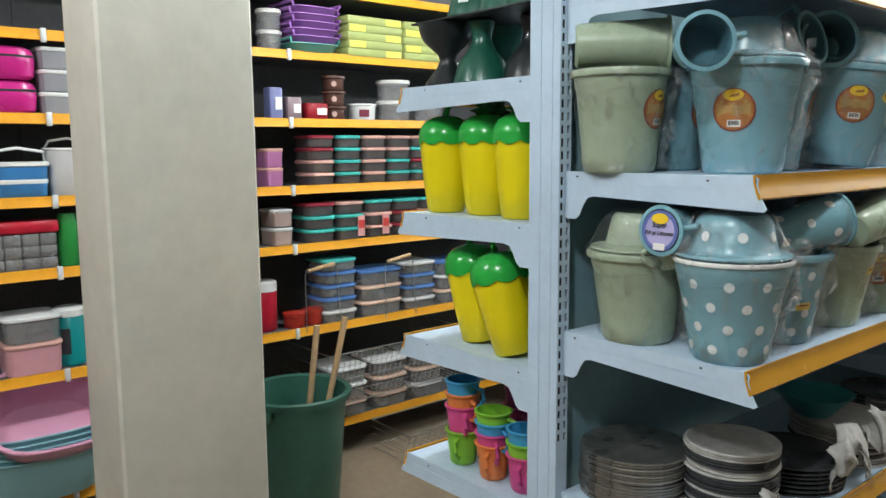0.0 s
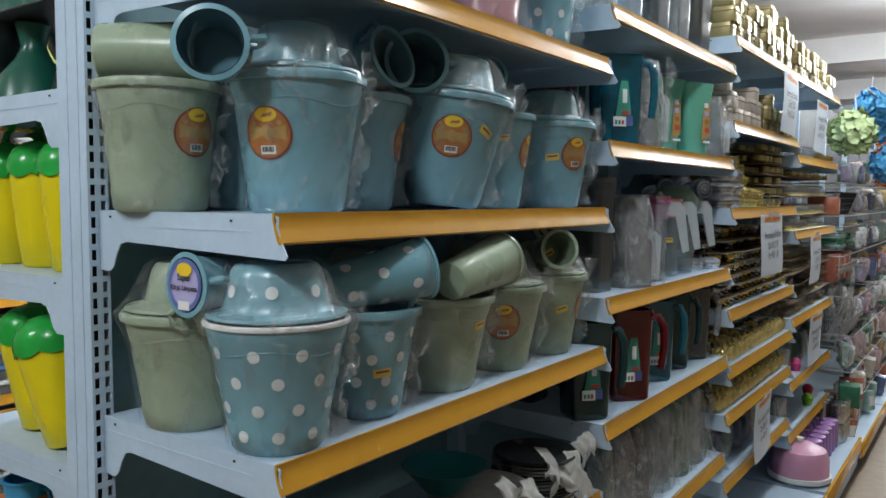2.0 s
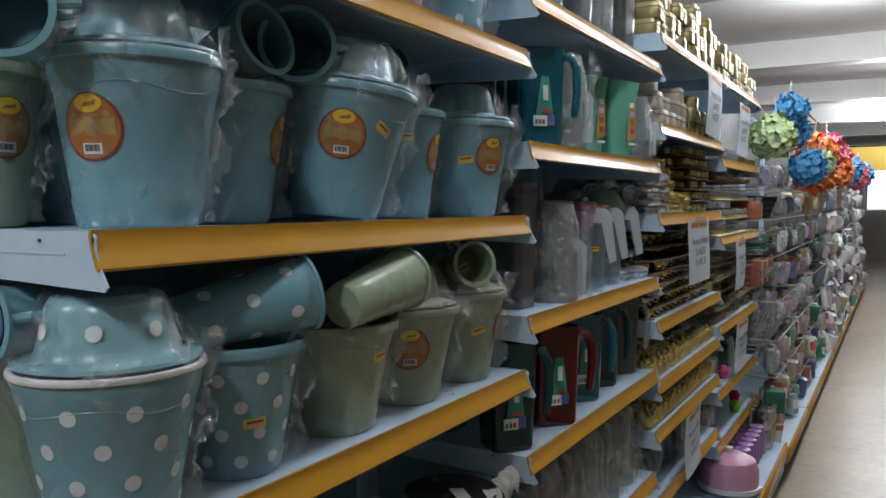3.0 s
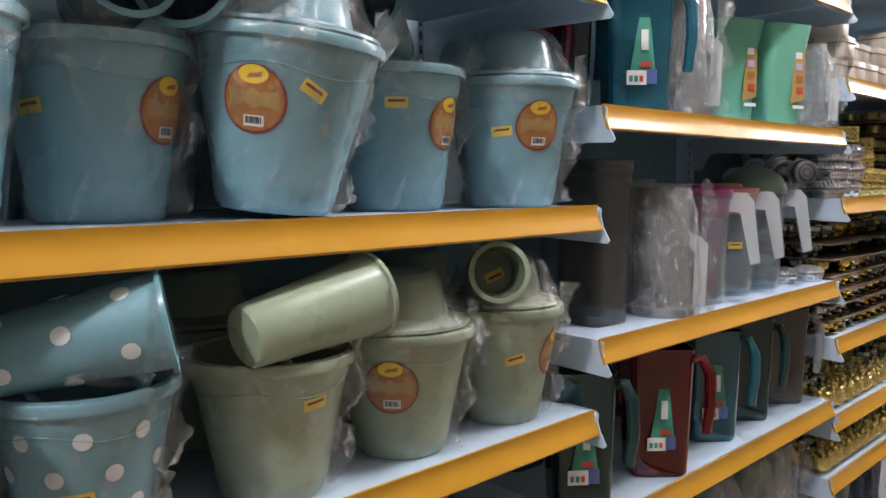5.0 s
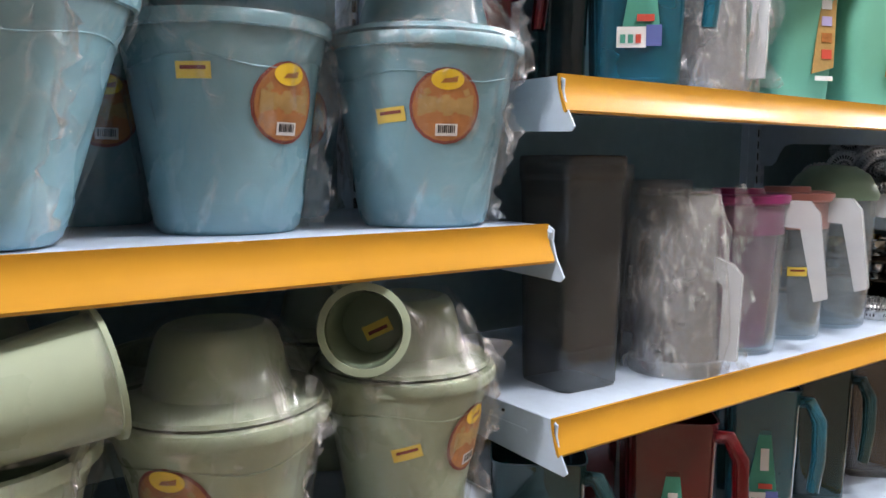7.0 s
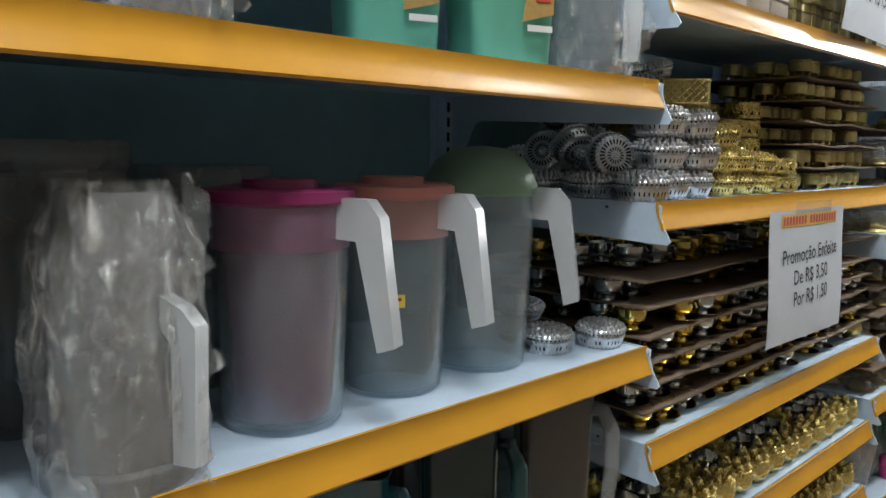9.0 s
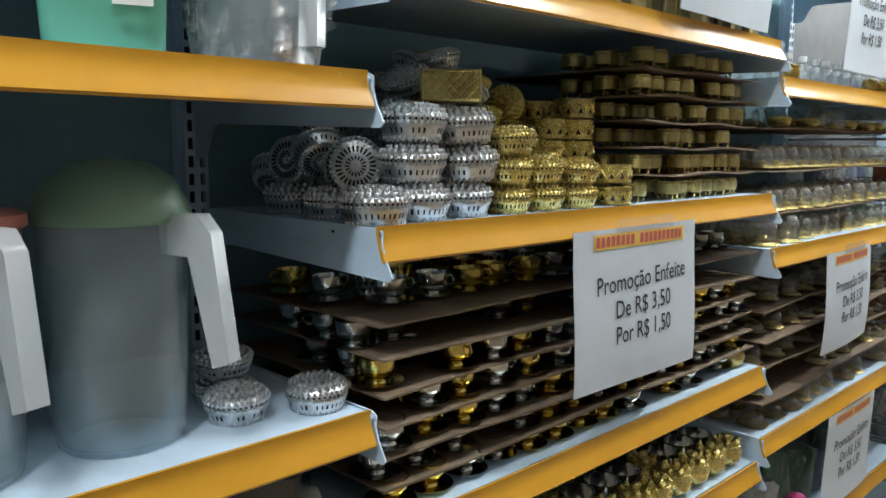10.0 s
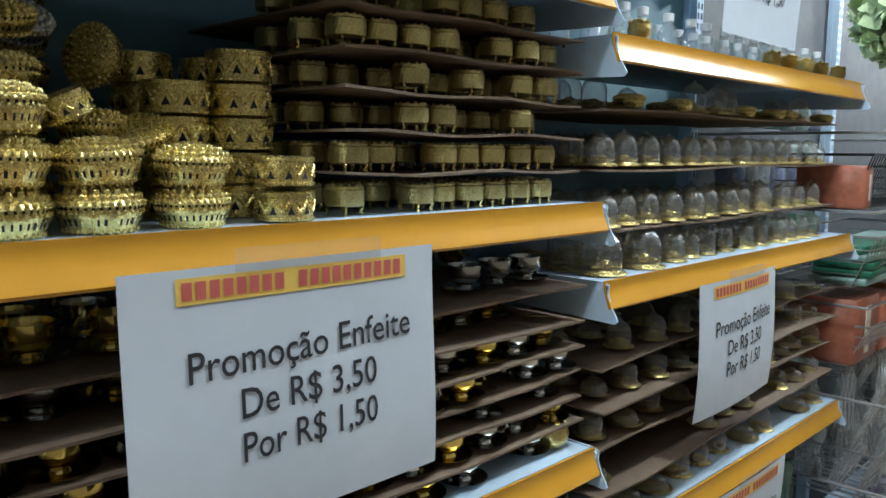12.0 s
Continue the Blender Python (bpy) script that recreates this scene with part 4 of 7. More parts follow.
SMOKE_BOX = clear_mat("smoke_box_plastic", (0.11, 0.12, 0.125), 0.42, rough=0.25)
tall_box(pose(-0.105, 1.134, P2, 0, 0, -4), SMOKE_BOX, "tall smoke grey clear plastic box with a lid", 0.098, 0.10, 0.285)
tall_box(pose(-0.26, 1.30, P2, 0, 0, 3), GREY_CLEAR, "tall grey clear plastic box with a lid", 0.14, 0.12, 0.275)
tall_box(pose(-0.28, 1.48, P2, 0, 0, 0), GREY_CLEAR, "tall grey clear plastic box with a lid", 0.13, 0.11, 0.25)


def wrapped_jug(m, label, r=0.055, h=0.235, seed=3, body=FROST_WHITE, handle=True):
    j = thing("wrapped_jug", label, "jug", m, group="wrapped jugs")
    part("body", Shape().lathe([(r * 0.98, 0.0), (r, 0.006), (r * 0.99, 0.018), (r * 0.9, 0.02), (r * 0.78, h), (r * 0.74, h), (r * 0.85, 0.02), (1e-5, 0.02)], 32), FROST if body is None else body, j)
    handle and part("handle", Shape().prism([(r * 0.8, h * 0.66), (r * 1.15, h * 0.62), (r * 1.35, h * 0.56), (r * 1.3, 0.02), (r * 0.95, 0.02), (r * 0.98, h * 0.5), (r * 0.8, h * 0.55)], -0.008, 0.008, "y", Matrix.Rotation(radians(70), 4, "Z")), FROST_WHITE, j, sharp=0.9)
    rnd = random.Random(seed)
    ph = [rnd.random() * 6 for _ in range(4)]
    rip = lambda a, q, z: 0.004 * math.sin(4 * a + ph[0] + 30 * z) + 0.003 * math.sin(9 * a + ph[1] - 55 * z) + 0.002 * math.sin(19 * a + ph[2] + 120 * z)
    part("wrap", Shape().lathe_open([(r + 0.004, 0.003), (r + 0.010, 0.05), (r + 0.006, h * 0.5), (r + 0.002, h * 0.8), (r * 0.7, h + 0.008)], 56, ripple=rip), WRAP_CRUMPLED, j, "crumpled clear wrap", sharp=None)
    wrap_fin(j, lambda z: r + 0.006, h * 0.9, 1.2, seed)
    return j


wrapped_jug(pose(-0.068, 1.296, P2, 0, 0, -45), "frosted jug in crumpled clear wrap", r=0.062, body=GREY_CLEAR)
wrapped_jug(pose(-0.055, 1.325, P1, 0, 0, -45), "frosted jug in crumpled clear wrap", r=0.055, h=0.225, seed=4, body=GREY_CLEAR)
wrapped_jug(pose(-0.06, 1.90, P1, 0, 0, -45), "frosted jug in crumpled clear wrap", r=0.057, h=0.19, seed=5, body=FROST)


def mint_pitcher(m, label):
    p = thing("mint_pitcher", label, "pitcher", m, group="mint pitchers")
    h = 0.22
    part("body", Shape().lathe([(0.40, 0.0), (0.43, 0.008), (0.5, h * 0.75), (0.58, h), (0.565, h), (0.48, h * 0.75), (0.40, 0.012), (0.001, 0.012)], 44, power=6.0, squash=(0.105, 0.115)), MINT, p)
    place = Matrix.Translation((0.0525, 0.012, h * 0.52)) @ Matrix.Rotation(radians(90), 4, "Z") @ Matrix.Rotation(radians(-3.5), 4, "X")
    c = part("card", Shape().prism([(-0.012, -0.065), (0.028, -0.055), (0.034, 0.06), (0.010, 0.07)], -0.0015, 0.0, "y", place), LABEL_TAN, p, "printed paper band with photo of jugs")
    for k in range(4):
        flat_card(c, "card_photo", 0.018, 0.014, place @ Matrix.Translation((0.014, -0.0025, -0.035 + 0.025 * k)), (CARD_RED, LABEL_ORANGE, LABEL_LILAC, LABEL_WHITE)[k])
    part("inlay", Shape().box(-0.016, 0.016, -0.001, 0.0, -0.075, -0.068, place @ Matrix.Translation((0.01, -0.001, 0))), LABEL_WHITE, p)
    return p


mint_pitcher(pose(-0.075, 1.757, P1, 0, 0, -20), "mint green plastic pitcher with a paper band")
mint_pitcher(pose(-0.12, 1.62, P1, 0, 0, -20), "mint green plastic pitcher behind a wrapped jug")
for k, y in enumerate((1.12, 1.26, 1.40, 1.56, 1.72, 1.86)):
    wrapped_jug(pose(-0.09, y, P4, 0, 0, -45), "green clear bottle in crumpled wrap", r=0.06, h=0.24, seed=60 + k, handle=False, body=(TEAL_CLEAR, GREY_CLEAR, SMOKE_CLEAR, FROST, clear_mat("green_clear", (0.25, 0.42, 0.28), 0.5), GREY_CLEAR)[k])
for k, y in enumerate((1.08, 1.25, 1.45, 1.62, 1.82)):
    tall_box(pose(-0.10, y, 1.92, 0, 0, 0), (GREY_CLEAR, FROST, SMOKE_BOX, GREY_CLEAR, SMOKE_BOX)[k], "clear grey plastic container on a high shelf", 0.13, 0.12, 0.22)


# ---- gold and silver trinkets of the third and fourth bay ----
GOLD = mat("gold_plating", (0.74, 0.61, 0.24), 0.27, metal=0.92, grain=0.15, scale=6, bump=0.25, bump_scale=9, random_value=0.15)
GOLD_DULL = mat("dull_gold_plastic", (0.64, 0.55, 0.24), 0.32, metal=0.9, grain=0.2, scale=6, bump=0.35, bump_scale=6, random_value=0.25)
SILVER = mat("silver_plating", (0.66, 0.67, 0.69), 0.30, metal=1.0, grain=0.12, scale=6, bump=0.15, bump_scale=9, random_value=0.12)
CARDBOARD = mat("cardboard", (0.18, 0.13, 0.09), 0.7, grain=0.12, scale=50, stain=0.15, stain_scale=6, bump=0.2, bump_scale=90)
GLASS = clear_mat("thin_clear_glass", (0.92, 0.95, 0.95), 0.05, rough=0.14, gloss=(0.08, 0.9, 1.7))
CHROME = mat("chrome_plating", (0.62, 0.64, 0.63), 0.10, metal=1.0, grain=0.1, scale=6, random_value=0.2)
GOLD_BRIGHT = mat("bright_gold_plating", (0.72, 0.58, 0.18), 0.12, metal=1.0, grain=0.1, scale=6, random_value=0.2)


def bead_basket(name_mat, label, name="trinket_box"):
    """A round pierced trinket box with ribbed wall and a beaded lid, 1 unit wide."""
    b = thing(name, label, "trinket box", group="beaded trinket boxes")
    n = 34
    rip = lambda a, r, z: 0.022 * (1 if math.sin(n * a) > 0 else -1) if 0.10 < z < 0.33 else 0.0
    part("body", Shape().lathe([(0.78, 0.0), (0.83, 0.03), (0.84, 0.07), (0.86, 0.09), (0.95, 0.30), (0.96, 0.315), (0.98, 0.36), (0.98, 0.40), (0.93, 0.42), (0.93, 0.5)], n * 2, ripple=rip), name_mat, b)
    holes = Shape()
    for i in range(n):
        a = 2 * math.pi * (i + 0.75) / n
        r0, r1 = 0.862, 0.942
        c, s_ = math.cos(a), math.sin(a)
        t = 0.036
        holes.add([(r0 * c + t * s_, r0 * s_ - t * c, 0.12), (r0 * c - t * s_, r0 * s_ + t * c, 0.12), (r1 * c - t * s_, r1 * s_ + t * c, 0.27), (r1 * c + t * s_, r1 * s_ - t * c, 0.27)], [(0, 1, 2, 3)])
    for i in range(n):
        a = 2 * math.pi * (i + 0.25) / n
        c, s_ = math.cos(a), math.sin(a)
        t, r0 = 0.032, 0.936
        holes.add([(r0 * c + t * s_, r0 * s_ - t * c, 0.425), (r0 * c - t * s_, r0 * s_ + t * c, 0.425), (r0 * c - t * s_, r0 * s_ + t * c, 0.495), (r0 * c + t * s_, r0 * s_ - t * c, 0.495)], [(0, 1, 2, 3)])
    for k, r0, r1 in ((16, 0.20, 0.34), (26, 0.46, 0.66)):
        for i in range(k):
            a = 2 * math.pi * i / k
            c, s_ = math.cos(a), math.sin(a)
            t0, t1 = 1.6 * r0 / k, 1.6 * r1 / k
            holes.add([(r0 * c + t0 * s_, r0 * s_ - t0 * c, -0.006), (r0 * c - t0 * s_, r0 * s_ + t0 * c, -0.006), (r1 * c - t1 * s_, r1 * s_ + t1 * c, -0.006), (r1 * c + t1 * s_, r1 * s_ - t1 * c, -0.006)], [(0, 1, 2, 3)])
    # nothing is cut out: dark patches on the wall paint the openings' shade
    part("piercing", holes, DARK, b, "dark patches painted as shaded openings")
    lid = Shape().lathe([(1.0, 0.50), (1.03, 0.53), (1.0, 0.58), (0.88, 0.66), (0.66, 0.74), (0.36, 0.79), (1e-5, 0.80)], 40)
    part("lid", lid, name_mat, b)
    beads = Shape()
    for r, z, k, q in ((1.0, 0.555, 34, 0.07), (0.90, 0.655, 24, 0.09), (0.70, 0.745, 18, 0.09), (0.46, 0.79, 12, 0.085), (0.22, 0.815, 6, 0.075), (0.0, 0.82, 1, 0.075), (0.97, 0.40, 34, 0.05), (0.83, 0.05, 30, 0.055), (0.74, -0.01, 26, 0.05), (0.40, -0.01, 18, 0.04), (0.10, -0.01, 5, 0.045)):
        for i in range(k):
            a = 2 * math.pi * i / k + r
            beads.ball(q, Matrix.Translation((r * math.cos(a), r * math.sin(a), z)), 6, 4)
    part("beading", beads, name_mat, b, "rings of small beads")
    return b


def banded_box(label, name_mat):
    """A drum-shaped gold box with raised zigzag bands, 1 unit wide."""
    b = thing("round_gold_box", label, "trinket box", group="banded gold boxes")
    part("body", Shape().lathe([(0.90, 0.0), (1.0, 0.03), (1.0, 0.12), (0.95, 0.14), (0.95, 0.80), (1.0, 0.82), (1.0, 0.93), (0.9, 0.98), (1e-5, 0.98)], 36), name_mat, b)
    zz = Shape()
    k = 10
    for i in range(k):
        for s_ in (0, 1):
            a0, a1 = 2 * math.pi * (i + 0.5 * s_) / k, 2 * math.pi * (i + 0.5 + 0.5 * s_) / k
            z0, z1 = (0.30, 0.70) if s_ == 0 else (0.70, 0.30)
            pts = [((0.97) * math.cos(a0 + (a1 - a0) * u), 0.97 * math.sin(a0 + (a1 - a0) * u), z0 + (z1 - z0) * u) for u in (0, 0.5, 1)]
            zz.tube(pts, 0.05, 5)
        a = 2 * math.pi * (i + 0.0) / k
        zz.ball(0.07, Matrix.Translation((0.96 * math.cos(a), 0.96 * math.sin(a), 0.60)), 6, 4)
    part("zigzag", zz, name_mat, b, "raised zigzag band")
    gaps = Shape()
    for i in range(k):
        a = 2 * math.pi * (i + 0.5) / k
        gaps.cone_patch([(-0.13, -0.22), (0.13, -0.22), (0.0, 0.06)], lambda z: 0.95, 0.45, a, 0.004)
    # dark triangles laid on the closed drum as the shade of its openings
    part("piercing", gaps, DARK, b, "dark triangles painted as shaded openings")
    return b


def footed_box():
    b = thing("footed_gold_box", "tiny dull gold box on four curled feet", "trinket box", group="footed gold boxes")
    part("body", Shape().lathe([(0.85, 0.45), (0.98, 0.52), (1.0, 0.8), (1.0, 1.35), (0.93, 1.42), (0.93, 1.55), (0.8, 1.62), (1e-5, 1.64)], 20, power=3.0, ripple=lambda a, r, z: 0.03 * math.sin(9 * a + 14 * z)), GOLD_DULL, b)
    for i in range(4):
        a = math.pi / 4 + i * math.pi / 2
        c, s_ = math.cos(a), math.sin(a)
        part("foot", Shape().tube([(0.88 * c, 0.88 * s_, 0.6), (0.98 * c, 0.98 * s_, 0.35), (0.86 * c, 0.86 * s_, 0.12), (1.02 * c, 1.02 * s_, 0.06)], [0.13, 0.10, 0.07, 0.09], 6), GOLD, b)
    kn = Shape()
    for i in range(12):
        a = 2 * math.pi * i / 12
        kn.ball(0.12, Matrix.Translation((0.85 * math.cos(a), 0.85 * math.sin(a), 1.58)), 6, 4)
    part("beading", kn, GOLD_DULL, b)
    return b


def glass_dome():
    b = thing("glass_dome", "tiny clear glass dome on a gold base", "dome", group="small glass domes")
    part("base", Shape().lathe([(1.15, 0.0), (1.2, 0.06), (1.1, 0.14), (0.95, 0.16), (0.9, 0.22), (1e-5, 0.24)], 20, ripple=lambda a, r, z: 0.04 * math.sin(10 * a) if r > 1 else 0), GOLD, b)
    part("ruffles", Shape().lathe([(0.30, 0.22), (0.72, 0.30), (0.80, 0.40), (0.62, 0.46), (0.34, 0.52), (0.22, 0.62), (1e-5, 0.66)], 28, ripple=lambda a, r, z: 0.10 * math.sin(7 * a + 6 * z)), GOLD, b, "gold flower under the glass")
    part("dome", Shape().lathe_open([(0.94, 0.18), (0.95, 0.9), (0.9, 1.3), (0.72, 1.65), (0.42, 1.86), (0.12, 1.93), (1e-5, 1.94)], 24), GLASS, b)
    part("knob", Shape().ball(0.13, Matrix.Translation((0, 0, 2.03)), 8, 6), GLASS, b)
    return b


def dish_dome():
    b = thing("lidded_dish", "small gold dish under a clear glass lid", "dish", group="small glass domes")
    part("dish", Shape().lathe([(0.5, 0.0), (0.55, 0.05), (1.3, 0.16), (1.38, 0.22), (1.3, 0.24), (0.6, 0.12), (1e-5, 0.12)], 24, ripple=lambda a, r, z: 0.05 * math.sin(12 * a) if r > 1 else 0), GOLD, b)
    part("lid", Shape().lathe_open([(1.02, 0.18), (1.0, 0.55), (0.86, 0.9), (0.55, 1.15), (0.15, 1.26), (1e-5, 1.27)], 24), GLASS, b)
    part("knob", Shape().ball(0.12, Matrix.Translation((0, 0, 1.36)), 8, 6), GLASS, b)
    return b


def tiny_cup(material, saucer):
    b = thing("tiny_cup", "tiny metallic cup with a handle on a saucer", "cup", group="tiny cups on cardboard")
    part("cup", Shape().lathe([(0.50, 0.28), (0.46, 0.34), (0.75, 0.46), (0.98, 0.75), (1.06, 1.15), (1.08, 1.6), (1.03, 1.6), (0.98, 1.1), (0.7, 0.6), (1e-5, 0.52)], 24), material, b)
    part("saucer", Shape().lathe([(0.6, 0.0), (0.7, 0.05), (1.5, 0.2), (1.55, 0.26), (1.4, 0.24), (0.6, 0.14), (0.5, 0.3), (1e-5, 0.3)], 24), saucer, b)
    part("handle", Shape().tube([(0.2, 0.93, 1.4), (0.25, 1.35, 1.45), (0.28, 1.5, 1.15), (0.22, 1.3, 0.85), (0.15, 0.9, 0.85)], 0.09, 6), material, b)
    return b


def tiny_pot():
    b = thing("tiny_pot", "tiny shiny gold pot with a leafy crown", "pot", group="tiny gold pots")
    part("pot", Shape().lathe([(0.4, 0.0), (0.5, 0.04), (0.95, 0.5), (1.05, 1.0), (0.95, 1.45), (0.85, 1.5), (1e-5, 1.5)], 20), GOLD, b)
    lv = Shape()
    for i in range(7):
        a = 2 * math.pi * i / 7
        c, s_ = math.cos(a), math.sin(a)
        lv.tube([(0.5 * c, 0.5 * s_, 1.45), (0.85 * c, 0.85 * s_, 1.75), (1.0 * c, 1.0 * s_, 1.7)], [0.2, 0.22, 0.05], 6)
    lv.ball(0.3, Matrix.Translation((0, 0, 1.85)), 8, 6)
    part("crown", lv, GOLD, b)
    return b


def place(proto, x, y, z, size, rz=0.0, tilt=(0, 0), tall=1.0):
    m = pose(x, y, z, tilt[0], tilt[1], rz) @ Matrix.Diagonal((size, size, size * tall, 1))
    ob = copy_thing(proto, pose(0, 0, 0))
    ob.matrix_basis = m
    return ob


def drop(proto):
    for o in (*proto.children_recursive, proto):
        bpy.data.objects.remove(o)


rnd = random.Random(5)
silver_box = bead_basket(SILVER, "silver pierced trinket box with a beaded lid")
gold_box = bead_basket(GOLD, "gold pierced trinket box with a beaded lid")
drum = banded_box("round gold box with a raised zigzag band", GOLD)
footed, dome, dish, pot = footed_box(), glass_dome(), dish_dome(), tiny_pot()
cup_gold, cup_silver = tiny_cup(GOLD_BRIGHT, GOLD_BRIGHT), tiny_cup(CHROME, CHROME)

G1 = 1.451
STACKS = [  # proto, x, y, count, radius
    (silver_box, -0.045, 2.036, 1, 0.040), (silver_box, -0.062, 2.114, 3, 0.041), (silver_box, -0.058, 2.196, 3, 0.040),
    (gold_box, -0.055, 2.274, 3, 0.034), (gold_box, -0.055, 2.352, 2, 0.034), (gold_box, -0.052, 2.430, 2, 0.032),
    (silver_box, -0.145, 2.215, 4, 0.033), (gold_box, -0.135, 2.30, 4, 0.032), (gold_box, -0.125, 2.375, 3, 0.03),
    (silver_box, -0.19, 2.10, 2, 0.036), (silver_box, -0.25, 2.06, 1, 0.038), (silver_box, -0.29, 2.16, 3, 0.036), (silver_box, -0.30, 2.26, 5, 0.035), (gold_box, -0.30, 2.36, 6, 0.035), (gold_box, -0.22, 2.30, 5, 0.034),
    (silver_box, -0.14, 2.055, 1, 0.036),
]
for proto, x, y, n, r in STACKS:
    for k in range(n):
        place(proto, x + rnd.uniform(-1, 1) * 0.004, y + rnd.uniform(-1, 1) * 0.004, G1 + k * r * 1.16, r, rnd.uniform(0, 360), (rnd.uniform(-3, 3), rnd.uniform(-3, 3)) if k else (0, 0), 1.28)
for x, y, z, rx, ry, r, p in ((-0.115, 2.145, 0.115, 12, 18, 0.034, silver_box), (-0.16, 2.19, 0.165, 25, -10, 0.034, silver_box), (-0.13, 2.26, 0.155, -20, 20, 0.034, silver_box), (-0.20, 2.33, 0.172, 10, 30, 0.034, silver_box),
                             (-0.080, 2.338, 0.092, 22, -14, 0.022, drum), (-0.10, 2.405, 0.070, 28, 10, 0.028, gold_box), (-0.165, 2.40, 0.150, 80, -30, 0.030, gold_box), (-0.165, 2.31, 0.165, 12, 8, 0.033, gold_box), (-0.17, 2.09, 0.06, 30, 10, 0.036, silver_box), (-0.23, 2.15, 0.13, 70, -30, 0.036, silver_box), (-0.22, 2.25, 0.19, -15, 20, 0.035, silver_box), (-0.16, 2.25, 0.195, 6, -12, 0.032, silver_box)):
    place(p, x, y, G1 + z, r, 30, (rx, ry))
for x, y, n in ((-0.050, 2.525, 2), (-0.135, 2.455, 4), (-0.13, 2.522, 5), (-0.22, 2.46, 5), (-0.22, 2.54, 5)):
    for k in range(n):
        place(drum, x + rnd.uniform(-1, 1) * 0.003, y + rnd.uniform(-1, 1) * 0.003, G1 + k * 0.0335, 0.033 if x < -0.1 else 0.029, rnd.uniform(0, 360))

# boxes leaning on the pile with their undersides outwards
for x, y, z, r, face in ((-0.105, 2.058, 0.064, 0.037, (0.80, -0.58, 0.10)), (-0.175, 2.060, 0.068, 0.036, (0.72, -0.30, -0.62)), (-0.235, 2.045, 0.070, 0.036, (0.35, -0.92, 0.15)), (-0.175, 2.085, 0.125, 0.036, (0.75, -0.25, -0.60)), (-0.25, 2.10, 0.125, 0.036, (0.5, -0.6, -0.62)), (-0.29, 2.06, 0.035, 0.036, (0.3, -0.5, -0.8))):
    ob = place(silver_box, x, y, G1 + z, r)
    ob.matrix_basis = Matrix.Translation((x, y, G1 + z)) @ Vector(face).to_track_quat("-Z", "Y").to_matrix().to_4x4() @ Matrix.Diagonal((r, r, r * 1.2, 1))

# openwork square box on top of the silver stack
LATT = thing("lattice_box", "square gold box with an openwork lattice side", "trinket box", pose(-0.078, 2.190, G1 + 0.143, 0, 0, -42))
part("core", Shape().box(-0.030, 0.026, -0.036, 0.036, 0, 0.040), GOLD_DULL, LATT)
bars = Shape()
for k in range(-3, 4):
    for s_ in (-1, 1):
        y0, y1 = k * 0.012 - s_ * 0.018, k * 0.012 + s_ * 0.018
        pts = [(0.0275, max(-0.036, min(0.036, y0)), 0.002 + 0.036 * (0 if abs(y0) <= 0.036 else (abs(y0) - 0.036) / 0.036)), (0.0275, max(-0.036, min(0.036, y1)), 0.038 - 0.036 * (0 if abs(y1) <= 0.036 else (abs(y1) - 0.036) / 0.036))]
        bars.tube(pts, 0.0016, 5)
for q in (0.002, 0.038):
    bars.tube([(0.0275, -0.036, q), (0.0275, 0.036, q)], 0.0022, 5)
for q in (-0.036, 0.036):
    bars.tube([(0.0275, q, 0), (0.0275, q, 0.04)], 0.0022, 5)
part("lattice", bars, GOLD, LATT)

# footed boxes on cardboard tiers
tiers_gold = [G1] + [1.496, 1.540, 1.583, 1.626, 1.668]


def board(y0, y1, z, x1=-0.03, seed=0, name_label="thin brown cardboard sheet between rows of trinkets", tilt=0.0):
    r = random.Random(seed)
    n = 8
    v, f = [], []
    ph = r.random() * 6
    for i in range(n + 1):
        y = y0 + (y1 - y0) * i / n
        w = 0.0022 * math.sin(ph + i * 1.3) + tilt * (i / n - 0.5)
        e = x1 + r.uniform(-0.004, 0.004)
        v += [(-0.36, y, z + w), (e, y, z + w), (e, y, z + w - 0.003), (-0.36, y, z + w - 0.003)]
    for i in range(n):
        a, b = i * 4, i * 4 + 4
        f += [(a, a + 1, b + 1, b), (a + 1, a + 2, b + 2, b + 1), (a + 2, a + 3, b + 3, b + 2), (a + 3, a, b, b + 3)]
    f += [(0, 3, 2, 1), (n * 4, n * 4 + 1, n * 4 + 2, n * 4 + 3)]
    ob = part("cardboard_sheet", Shape().add(v, f), CARDBOARD)
    return tagged(ob, name_label, "cardboard sheet", group="cardboard tiers")


for k, z in enumerate(tiers_gold):
    if k:
        board(2.585, 2.99, z - 0.0005, -0.035, 70 + k)
    for row, x in enumerate((-0.065, -0.13, -0.20)):
        y = 2.602 + rnd.uniform(0, 0.01)
        while y < 2.975:
            if not (row == 0 and rnd.random() < (0.10 if k in (0, 1) else 0.3)):
                place(footed, x + rnd.uniform(-0.006, 0.006), y, z, 0.0195, rnd.uniform(-20, 20))
            y += 0.0425 + rnd.uniform(0, 0.008)

